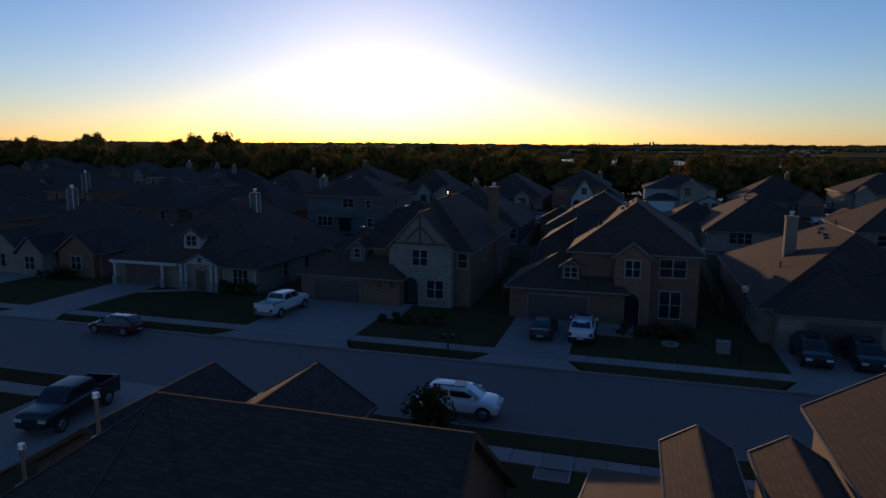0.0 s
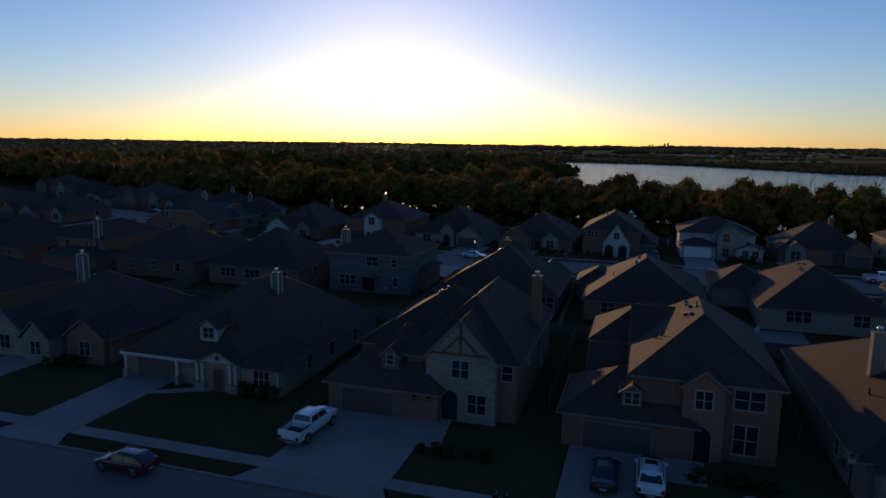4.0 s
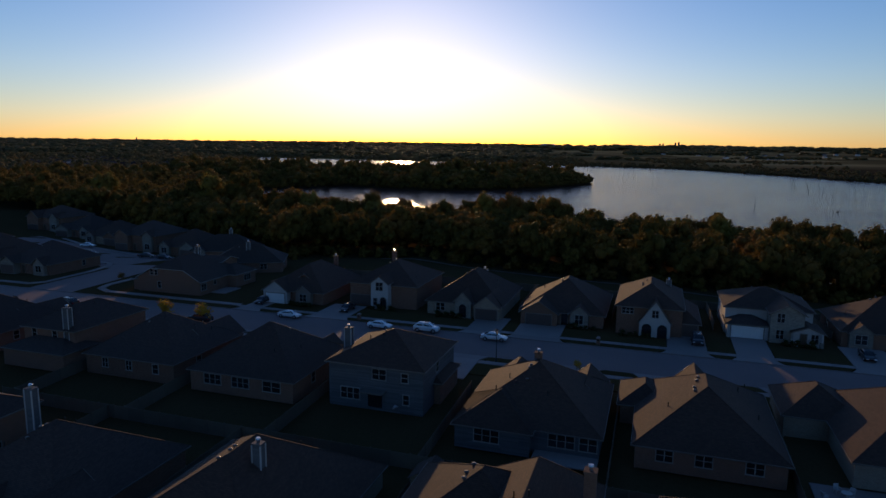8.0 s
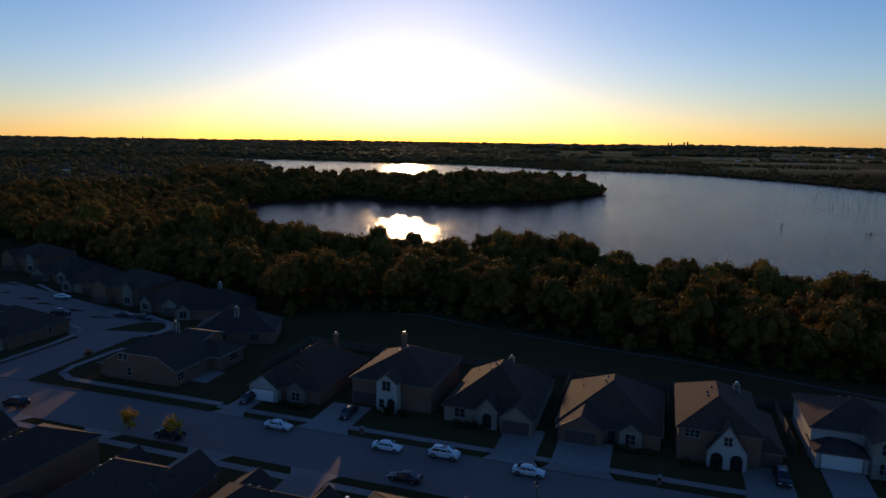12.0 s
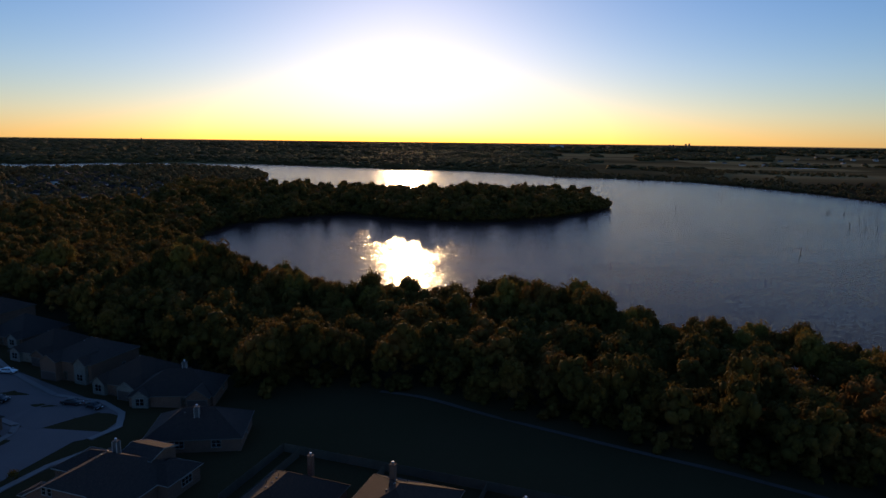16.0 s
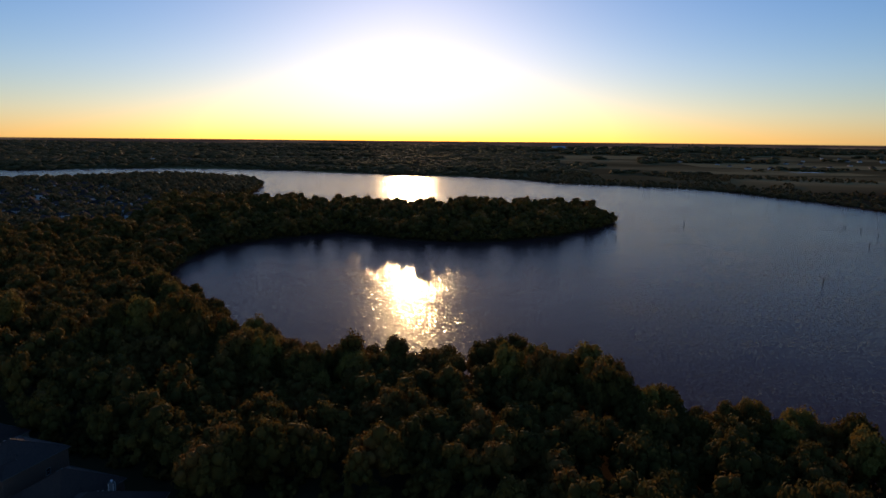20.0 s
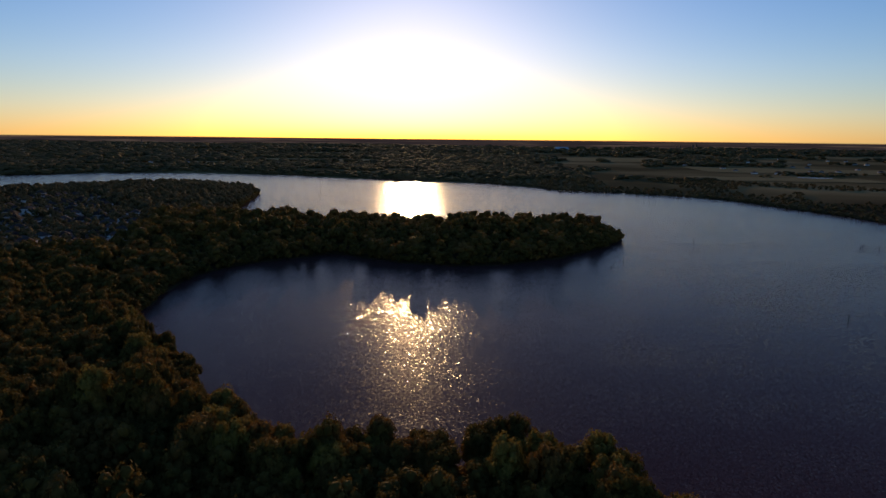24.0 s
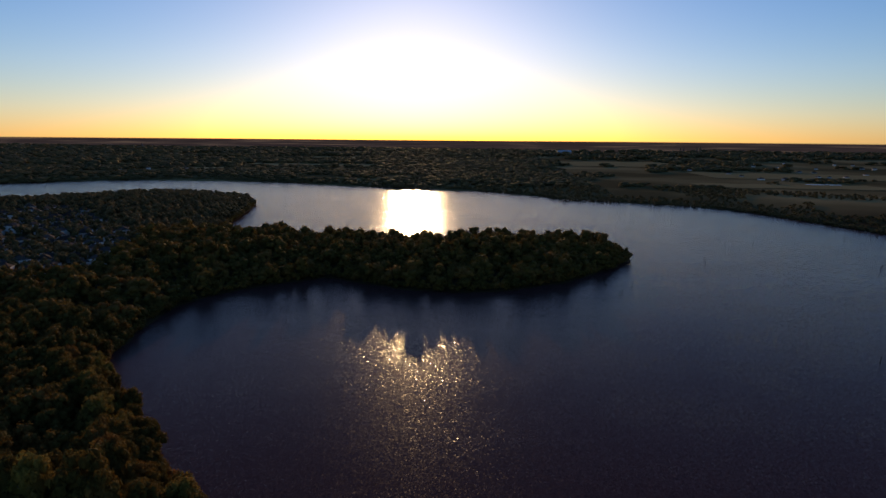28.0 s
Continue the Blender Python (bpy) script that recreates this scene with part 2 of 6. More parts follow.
def ground_material():
    """Grass and leaf litter near by, fields and woodland floor further off."""
    m = material("grass_and_litter", (0.056, 0.041, 0.018), 0.95, 0, (0.090, 0.054, 0.028), scale=0.035, fine=3.0, bump=0.6, depth=0.08, spec=0.0)
    nt = m.node_tree
    b = nt.nodes["Principled BSDF"]
    geo = nt.nodes.new("ShaderNodeNewGeometry")
    no = nt.nodes.new("ShaderNodeTexNoise")
    no.inputs["Scale"].default_value, no.inputs["Detail"].default_value = 0.0022, 3
    nt.links.new(geo.outputs["Position"], no.inputs["Vector"])
    ra = nt.nodes.new("ShaderNodeValToRGB")
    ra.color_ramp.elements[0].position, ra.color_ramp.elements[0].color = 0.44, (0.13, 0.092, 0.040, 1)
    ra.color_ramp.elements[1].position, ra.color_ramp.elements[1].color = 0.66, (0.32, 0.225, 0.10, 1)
    nt.links.new(no.outputs["Fac"], ra.inputs[0])
    sep = nt.nodes.new("ShaderNodeSeparateXYZ")
    nt.links.new(geo.outputs["Position"], sep.inputs[0])
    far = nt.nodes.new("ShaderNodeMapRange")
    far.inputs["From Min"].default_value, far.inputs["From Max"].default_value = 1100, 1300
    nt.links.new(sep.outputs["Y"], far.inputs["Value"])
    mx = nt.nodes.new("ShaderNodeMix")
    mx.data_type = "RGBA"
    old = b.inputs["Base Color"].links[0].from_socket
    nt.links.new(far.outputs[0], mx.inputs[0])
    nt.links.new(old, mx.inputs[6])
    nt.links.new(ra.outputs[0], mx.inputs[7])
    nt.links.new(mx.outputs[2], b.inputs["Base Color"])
    return m


GROUND, WATER = ground_material(), water_material()
LAWN = material("mown_lawn", (0.056, 0.043, 0.018), 0.95, 0, (0.088, 0.054, 0.026), scale=0.4, fine=14, bump=0.6, depth=0.05, spec=0.0)
# concrete, road and shingle colours are reddened to imitate a warm veil of glare
CONCRETE = material("pale_concrete", (0.30, 0.226, 0.205), 0.85, 0, (0.23, 0.172, 0.155), scale=0.25, fine=6, bump=0.1, spec=0.3)
ROAD = material("worn_concrete_road", (0.225, 0.15, 0.14), 0.85, 0, (0.172, 0.115, 0.106), scale=0.12, fine=5, bump=0.1, spec=0.3)
SHINGLE = coursed("brown_shingles", (0.104, 0.052, 0.036), (0.040, 0.027, 0.022), 0.33, 0.09, 0.012, 0.9, (0.084, 0.043, 0.031))
SHINGLE_GREY = coursed("grey_shingles", (0.080, 0.047, 0.038), (0.035, 0.026, 0.023), 0.33, 0.09, 0.012, 0.9, (0.078, 0.047, 0.038))
BRICK = coursed("red_brown_brick", (0.25, 0.11, 0.07), (0.34, 0.30, 0.26), 0.22, 0.078, 0.012, 0.9, (0.17, 0.09, 0.065))
BRICK_TAN = coursed("tan_brick", (0.33, 0.235, 0.165), (0.38, 0.33, 0.28), 0.22, 0.078, 0.012, 0.9, (0.25, 0.17, 0.12))
STONE = coursed("pale_stone", (0.32, 0.28, 0.23), (0.24, 0.21, 0.18), 0.42, 0.2, 0.025, 0.9, (0.22, 0.18, 0.145))
SIDING = coursed("grey_siding", (0.14, 0.14, 0.145), (0.08, 0.08, 0.08), 4.0, 0.18, 0.015, 0.75, (0.115, 0.115, 0.12))
SIDING_TAN = coursed("tan_siding", (0.30, 0.22, 0.145), (0.20, 0.14, 0.09), 4.0, 0.18, 0.015, 0.7, (0.36, 0.26, 0.17))
WHITE = material("white_painted_wood", (0.42, 0.39, 0.37), 0.6, 0, (0.34, 0.31, 0.295), scale=0.8, fine=10, bump=0.05)
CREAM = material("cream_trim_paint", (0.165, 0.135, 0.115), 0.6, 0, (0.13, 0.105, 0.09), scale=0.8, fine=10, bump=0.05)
VINYL = material("clay_window_frames", (0.29, 0.265, 0.24), 0.6, 0, (0.24, 0.215, 0.19), scale=0.8, fine=10, bump=0.05)
GARAGE = material("pale_garage_door_paint", (0.62, 0.61, 0.60), 0.5, 0, (0.54, 0.52, 0.5), scale=0.7, fine=8, bump=0.05)
GARAGE_DARK = material("brown_garage_door_paint", (0.10, 0.06, 0.05), 0.6, 0, (0.075, 0.046, 0.038), scale=0.7, fine=8, bump=0.05)
DOORWOOD = material("dark_door_wood", (0.09, 0.05, 0.03), 0.5, 0, (0.06, 0.035, 0.02), scale=1.5, fine=20, bump=0.2)
GLASS = material("dark_window_glass", (0.018, 0.02, 0.024), 0.06, 0, (0.012, 0.013, 0.016), scale=0.3, fine=2, bump=0.01, spec=0.8)
FLUE = material("galvanised_metal", (0.55, 0.56, 0.58), 0.35, 1.0, (0.45, 0.45, 0.47), scale=2, fine=15, bump=0.05)
DULL_METAL = material("weathered_vent_metal", (0.20, 0.17, 0.15), 0.4, 0.7, (0.14, 0.12, 0.11), scale=2, fine=15, bump=0.05)
TIN = material("pale_metal_roofing", (0.55, 0.55, 0.56), 0.35, 0.6, (0.47, 0.46, 0.46), scale=0.8, fine=8, bump=0.05)
FENCE = material("weathered_fence_wood", (0.15, 0.105, 0.07), 0.9, 0, (0.10, 0.075, 0.055), scale=1.2, fine=12, bump=0.3)
IRON = material("black_painted_iron", (0.02, 0.02, 0.022), 0.45, 0.5, (0.03, 0.03, 0.03), scale=2, fine=20, bump=0.05)
RUBBER = material("tyre_rubber", (0.018, 0.018, 0.019), 0.85, 0, None, scale=3, fine=30, bump=0.1)
ALLOY = material("wheel_alloy", (0.5, 0.5, 0.52), 0.3, 1.0, None, scale=3, fine=20, bump=0.02)
BARK = material("tree_bark", (0.09, 0.065, 0.045), 0.95, 0, (0.06, 0.045, 0.035), scale=1.5, fine=12, bump=0.7)
DEADWOOD = material("bleached_dead_wood", (0.10, 0.085, 0.07), 0.95, 0, (0.06, 0.05, 0.04), scale=1.0, fine=9, bump=0.5)
EARTH = material("trodden_earth", (0.135, 0.098, 0.085), 0.95, 0, (0.095, 0.068, 0.058), scale=0.4, fine=5, bump=0.2, spec=0.1)
FROST = material("lamp_glass", (0.75, 0.74, 0.70), 0.25, 0, None, scale=2, fine=12, bump=0.02)
FROST.node_tree.nodes["Principled BSDF"].inputs["Transmission Weight"].default_value = 0.85
PAINT_WHITE = material("white_car_paint", (0.72, 0.73, 0.74), 0.22, 0, None, scale=0.5, fine=4, bump=0, coat=0.8)
PAINT_DARK = material("dark_car_paint", (0.020, 0.019, 0.021), 0.35, 0, None, scale=0.5, fine=4, bump=0, coat=0.1)
PAINT_RED = material("dark_red_car_paint", (0.09, 0.02, 0.02), 0.22, 0, None, scale=0.5, fine=4, bump=0, coat=0.8)
REDLENS = material("red_tail_lens", (0.30, 0.012, 0.01), 0.15, 0, None, scale=2, fine=8, bump=0)
LENS = material("clear_lamp_lens", (0.6, 0.6, 0.62), 0.1, 0, None, scale=2, fine=8, bump=0)
LEAF = foliage("oak_leaves", (0.115, 0.076, 0.018), (0.165, 0.100, 0.022), (0.22, 0.108, 0.028))
# evening sun on some lakeside crowns, put into a brighter golden leaf colour
LEAF_SUNLIT = foliage("sun_gilded_leaves", (0.20, 0.140, 0.028), (0.27, 0.175, 0.034), (0.24, 0.135, 0.030))
# haze over the far woods is mixed into this paler, greyer leaf colour
LEAF_FAR = foliage("hazed_far_leaves", (0.125, 0.092, 0.040), (0.165, 0.115, 0.046), (0.21, 0.130, 0.052), scale=0.02)
LEAF_RUSSET = foliage("russet_leaves", (0.12, 0.075, 0.020), (0.20, 0.10, 0.024), (0.26, 0.11, 0.026), scale=0.12)
LEAF_DARK = foliage("evergreen_leaves", (0.030, 0.036, 0.013), (0.042, 0.046, 0.016), (0.060, 0.052, 0.020), scale=0.4)
LEAF_ORANGE = foliage("autumn_leaves", (0.46, 0.25, 0.03), (0.52, 0.30, 0.035), (0.46, 0.19, 0.025), scale=0.5)
PALEFIELD = material("dry_pale_field", (0.40, 0.29, 0.13), 0.95, 0, (0.30, 0.215, 0.09), scale=0.01, fine=0.3, bump=0.1, spec=0.0)
# far walls are made this pale to imitate glints off windows and roofs
FAR_WALL = material("glint_pale_walls", (0.70, 0.62, 0.55), 0.9, 0, (0.40, 0.34, 0.29), scale=0.03, fine=0.6, bump=0, vary=0.5, island=True, spec=0.1)
FAR_ROOF = material("distant_roofs", (0.055, 0.037, 0.032), 0.9, 0, (0.075, 0.052, 0.044), scale=0.02, fine=0.6, bump=0, vary=0.6, island=True, spec=0.08)


# ---- building blocks ----
class Solid:
    """Collects vertices and faces of one mesh."""

    def __init__(self):
        self.v, self.f = [], []

    def add(self, verts, faces):
        k = len(self.v)
        self.v += [tuple(p) for p in verts]
        self.f += [[k + i for i in f] for f in faces]
        return self

    def box(self, x0, x1, y0, y1, z0, z1):
        return self.add([(x0, y0, z0), (x1, y0, z0), (x1, y1, z0), (x0, y1, z0), (x0, y0, z1), (x1, y0, z1), (x1, y1, z1), (x0, y1, z1)],
                        [(3, 2, 1, 0), (4, 5, 6, 7), (0, 1, 5, 4), (1, 2, 6, 5), (2, 3, 7, 6), (3, 0, 4, 7)])

    def bar(self, a, b, w, h):
        """A straight bar from a to b, w wide and h high, upright in section."""
        a, b = Vector(a), Vector(b)
        d = (b - a).normalized()
        s = d.cross(Vector((0, 0, 1)))
        s = (s.normalized() if s.length > 1e-4 else Vector((1, 0, 0))) * (w / 2)
        u = s.cross(d).normalized() * (h / 2)
        ring = [-s - u, s - u, s + u, -s + u]
        return self.add([a + r for r in ring] + [b + r for r in ring], [(0, 1, 2, 3), (7, 6, 5, 4), (0, 4, 5, 1), (1, 5, 6, 2), (2, 6, 7, 3), (3, 7, 4, 0)])

    def tube(self, a, b, r0, r1=None, n=8):
        r1 = r0 if r1 is None else r1
        a, b = Vector(a), Vector(b)
        d = (b - a).normalized()
        s = d.orthogonal().normalized()
        t = d.cross(s)
        ring = [s * math.cos(2 * math.pi * i / n) + t * math.sin(2 * math.pi * i / n) for i in range(n)]
        return self.add([a + p * r0 for p in ring] + [b + p * r1 for p in ring],
                        [[i, (i + 1) % n, n + (i + 1) % n, n + i] for i in range(n)] + [list(range(n))[::-1], list(range(n, 2 * n))])

    def mesh(self, name, mat):
        me = bpy.data.meshes.new(name)
        me.from_pydata(self.v, [], self.f)
        me.materials.append(mat)
        me.update()
        return me


def part(name, solid, mat, parent, label=""):
    """One mesh object under a thing or under a part."""
    ob = new(name, solid.mesh(name, mat))
    ob.parent = parent
    return tagged(ob, label)


def shared(name, me, parent, m=None):
    ob = new(name, me)
    ob.parent = parent
    if m is not None:
        ob.matrix_local = m
    return ob


def thing(name, label, category, m, group="", kind=""):
    ob = new(name)
    ob.matrix_world = m
    return tagged(ob, label, category, group, kind)


def big_mesh(name, verts, faces, mat):
    """A mesh from number arrays (faces all with as many corners)."""
    me = bpy.data.meshes.new(name)
    nf, k = faces.shape
    me.vertices.add(len(verts))
    me.vertices.foreach_set("co", np.ascontiguousarray(verts, dtype=np.float32).ravel())
    me.loops.add(nf * k)
    me.loops.foreach_set("vertex_index", np.ascontiguousarray(faces, dtype=np.int32).ravel())
    me.polygons.add(nf)
    me.polygons.foreach_set("loop_start", np.arange(0, nf * k, k, dtype=np.int32))
    me.polygons.foreach_set("use_smooth", np.ones(nf, dtype=bool))
    me.materials.append(mat)
    me.update(calc_edges=True)
    return me


# ---- plan: the streets run at an angle; u along them, v across ----
TURN = -15.7
CT, ST = math.cos(radians(TURN)), math.sin(radians(TURN))
LAKE_Z = -8.0


def uv_xy(u, v):
    return u * CT - v * ST, u * ST + v * CT


def xy_uv(x, y):
    return x * CT + y * ST, -x * ST + y * CT


# outline of the lake, anticlockwise from its near right-hand shore
LAKE = np.array([
    (160, 216), (118, 240), (92, 266), (66, 280), (47, 283), (39, 304), (22, 314), (3, 327), (-16, 322), (-36, 324), (-53, 313), (-74, 322),
    (-92, 350), (-109, 371), (-127, 393), (-141, 412), (-167, 441), (-185, 458), (-197, 490), (-208, 545), (-208, 592), (-196, 622), (-178, 650), (-158, 668),
    (-130, 690), (-108, 678), (-70, 656), (-24, 646), (16, 656), (62, 690), (112, 752), (138, 800), (136, 850), (118, 884), (24, 892), (-60, 870),
    (-157, 866), (-235, 892), (-300, 905), (-325, 960), (-350, 1090), (-385, 1250), (-432, 1345)])
LAKE_FAR = np.array([
    (-556, 1402), (-657, 1385), (-715, 1280), (-800, 1205), (-1200, 1150), (-1900, 1300), (-2000, 1650), (-1100, 1640), (-990, 1770), (-780, 1850), (-500, 1795),
    (-270, 1690), (-34, 1615), (105, 1500), (150, 1410), (250, 1385), (380, 1305), (428, 1225), (458, 1115), (485, 1030), (500, 930), (560, 850), (700, 760),
    (760, 500), (640, 250), (400, 150), (250, 170)])
SHORE = np.concatenate([LAKE, LAKE_FAR])


def lake_distance(x, y):
    """Metres from the shore: plus on land, minus on the water."""
    x, y = np.asarray(x, float), np.asarray(y, float)
    a, b = SHORE, np.roll(SHORE, -1, 0)
    best, inside = np.full(x.shape, 1e18), np.zeros(x.shape, bool)
    for (ax, ay), (bx, by) in zip(a, b):
        dx, dy = bx - ax, by - ay
        k = np.clip(((x - ax) * dx + (y - ay) * dy) / (dx * dx + dy * dy), 0, 1)
        best = np.minimum(best, (x - ax - k * dx) ** 2 + (y - ay - k * dy) ** 2)
        inside ^= ((ay > y) != (by > y)) & (x < dx * (y - ay) / (dy if dy else 1e-9) + ax)
    d = np.sqrt(best)
    return np.where(inside, -d, d)


def smooth(a, b, x):
    k = np.clip((x - a) / (b - a), 0, 1)
    return k * k * (3 - 2 * k)


def ripple(x, y, s):
    """Gentle unevenness, the same at every build."""
    return np.sin(x / s + 1.3 * np.sin(y / (1.7 * s))) * np.cos(y / (1.2 * s) + 0.8 * np.sin(x / (2.1 * s) + 2.0))


def height(x, y):
    x, y = np.asarray(x, float), np.asarray(y, float)
    u, v = xy_uv(x, y)
    d = lake_distance(x, y) + 2.5 * ripple(x, y, 9.0) * (np.abs(y - 700) < 650) * (v > 215)
    town = 1.5 * smooth(62, 122, v) + 0.25 * ripple(x, y, 60) * smooth(190, 260, v)
    r = np.hypot(x, y)
    rise = 16 * smooth(2300, 4850, r) + 3.0 * ripple(x, y, 420) * smooth(900, 1500, y)
    bank = np.where(d > 0, LAKE_Z + 0.15 + 0.085 * d, LAKE_Z + 0.1 * np.maximum(d, -25))
    return np.where(d > 0, np.minimum(town + rise, bank + rise * (d > 40)), bank)


def ground_at(u, v):
    x, y = uv_xy(u, v)
    return float(height(x, y))


def at(u, v, dz=0.0, turn=0.0):
    """A pose on the ground at a place of the plan, turned with the streets."""
    x, y = uv_xy(u, v)
    return pose(x, y, ground_at(u, v) + dz, 0, 0, TURN + turn)


# ---- ground: one sheet to the horizon ----
def axis(lo, near_lo, near_hi, hi, step):
    out, s = list(np.arange(near_lo, near_hi + 0.1, step)), step
    p = near_hi
    while p < hi:
        s *= 1.16
        p += s
        out.append(min(p, hi))
    s, p = step, near_lo
    while p > lo:
        s *= 1.16
        p -= s
        out.insert(0, max(p, lo))
    return np.array(out)


gx, gy = axis(-5200, -330, 260, 5200, 6.0), axis(-700, -30, 960, 4980, 6.0)
GX, GY = np.meshgrid(gx, gy)
GZ = height(GX, GY)
nx, ny = len(gx), len(gy)
idx = np.arange(nx * ny).reshape(ny, nx)
quads = np.stack([idx[:-1, :-1], idx[:-1, 1:], idx[1:, 1:], idx[1:, :-1]], -1).reshape(-1, 4)
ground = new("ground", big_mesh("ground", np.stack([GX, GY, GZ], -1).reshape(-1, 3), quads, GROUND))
tagged(ground, "dry grass and leaf litter on gently sloping ground", "ground", kind="structure")
for p in ground.data.polygons:
    p.use_smooth = True

water = new("water", Solid().add([(-2300, 100, LAKE_Z), (1200, 100, LAKE_Z), (1200, 2100, LAKE_Z), (-2300, 2100, LAKE_Z)], [(0, 1, 2, 3)]).mesh("water", WATER))
tagged(water, "calm dark lake water with small ripples", "water", kind="structure")


# ---- streets, kerbs, pavements, drives and lawns ----
def sheet(name, corners, lift, mat, label, category, kind="structure", thick=0.12, joints=0.0):
    """A slab that follows the ground: corners a, b, c, d in the plan (a-b near edge, d-c far edge)."""
    a, b, c, d = (np.array(p, float) for p in corners)
    n = max(1, int(max(np.hypot(*(b - a)), np.hypot(*(c - d))) / 6))
    m = max(1, int(max(np.hypot(*(d - a)), np.hypot(*(c - b))) / 6))
    s = Solid()
    top = []
    for j in range(m + 1):
        for i in range(n + 1):
            p = (a * (1 - i / n) + b * i / n) * (1 - j / m) + (d * (1 - i / n) + c * i / n) * j / m
            x, y = uv_xy(*p)
            top.append((x, y, ground_at(*p) + lift))
    k = len(top)
    w = n + 1
    faces = [(j * w + i, j * w + i + 1, (j + 1) * w + i + 1, (j + 1) * w + i) for j in range(m) for i in range(n)]
    rim = [i for i in range(n)] + [n + j * w for j in range(m)] + [m * w + n - i for i in range(n)] + [(m - j) * w for j in range(m)]
    low = [(x, y, z - thick) for x, y, z in (top[i] for i in rim)]
    s.add(top + low, faces + [(rim[q], k + q, k + (q + 1) % len(rim), rim[(q + 1) % len(rim)]) for q in range(len(rim))])
    ob = new(name, s.mesh(name, mat))
    return tagged(ob, label, category, kind=kind)


def street(v0, v1, u0, u1):
    road = sheet("road", [(u0, v0), (u1, v0), (u1, v1), (u0, v1)], 0.05, ROAD, "worn pale concrete residential road", "road")
    for v in (v0 - 0.15, v1 + 0.02):
        sheet("kerb", [(u0, v), (u1, v), (u1, v + 0.13), (u0, v + 0.13)], 0.17, CONCRETE, "low concrete kerb along the road", "kerb", thick=0.15)
    return road


def pavement(v, u0, u1, near=False):
    """A pavement of slabs with open joints, each slab a piece of its own."""
    ob = thing("pavement", "concrete pavement of square slabs beside the lawns", "pavement", Matrix.Identity(4), kind="structure")
    step, u, k = 1.55, u0, 0
    me = Solid().add([(0.015, 0.015, 0), (1.535, 0.015, 0), (1.535, 1.485, 0), (0.015, 1.485, 0), (0.015, 0.015, -0.1), (1.535, 0.015, -0.1), (1.535, 1.485, -0.1), (0.015, 1.485, -0.1)],
                     [(0, 1, 2, 3), (0, 4, 5, 1), (1, 5, 6, 2), (2, 6, 7, 3), (3, 7, 4, 0)]).mesh("paving_slab", CONCRETE)
    while u < u1 - 0.5:
        x, y = uv_xy(u, v)
        shared("paving_slab", me, ob, pose(x, y, ground_at(u + 0.75, v + 0.75) + 0.16 + 0.006 * ((k * 7) % 3 - 1), 0, 0, TURN))
        u += step
        k += 1
    return ob


def drive(u0, u1, v_road, v_house, flare=1.1):
    """A drive from the kerb to the garage, wider at the road."""
    s = 1 if v_house > v_road else -1
    mid = v_road + s * 2.0
    a, b = (u0 - flare, v_road + s * 0.0), (u1 + flare, v_road + s * 0.0)
    top = thing("driveway", "pale concrete driveway running up to the garage", "driveway", Matrix.Identity(4), kind="structure")
    for ca, lift in (([a, b, (u1, mid), (u0, mid)], 0.19), ([(u0, mid), (u1, mid), (u1, v_house), (u0, v_house)], 0.2)):
        ob = sheet("drive_panel", ca if s > 0 else ca[::-1], lift, CONCRETE, "", "", kind="")
        ob.parent = top
        for key in ("label", "category", "kind"):
            if key in ob:
                del ob[key]


V1A, V1B, V2A, V2B = 35.5, 46.2, 125.6, 137.6
street(V1A, V1B, -140, 90)
street(V2A, V2B, -260, 120)
# the cross street and its turning circle
sheet("road", [(-151, V2B), (-138, V2B), (-140, 168), (-152, 168)], 0.045, ROAD, "worn pale concrete side street", "road")
sheet("road", [(-230, 186), (-152, 168), (-146, 184), (-222, 203)], 0.04, ROAD, "worn pale concrete side street curving away", "road")
circle = Solid()
ring = [(-150 + 13 * math.cos(a * math.pi / 12), 174 + 11 * math.sin(a * math.pi / 12)) for a in range(24)]
circle.add([(*uv_xy(*p), ground_at(*p) + 0.055) for p in ring], [list(range(24))])
tagged(new("road", circle.mesh("road", ROAD)), "pale concrete turning circle at the end of the side street", "road", kind="structure")


def kerb_arc(points, width=0.9, lift=0.18):
    for a, b in zip(points, points[1:]):
        a, b = Vector((*a, 0)), Vector((*b, 0))
        nrm = (b - a).cross(Vector((0, 0, 1))).normalized() * width
        q = [a, b, b - nrm, a - nrm]
        sheet("pavement", [(p.x, p.y) for p in q], lift, CONCRETE, "curved concrete pavement round the corner lot", "pavement", thick=0.16)


kerb_arc([(-134.5, 165), (-136.5, 158), (-136.8, 147), (-135.5, 143), (-131, 140.8), (-95, 140.6)], 1.4)
kerb_arc([(-166, 171), (-157, 169.5), (-154, 166), (-152.5, 157), (-152, 144), (-154.5, 140.8), (-175, 140.4)][::-1], 1.4)
kerb_arc([(-213, 205), (-190, 194.5), (-165, 185.8), (-152, 187), (-142, 183), (-136, 176), (-137, 169)][::-1], 1.4)

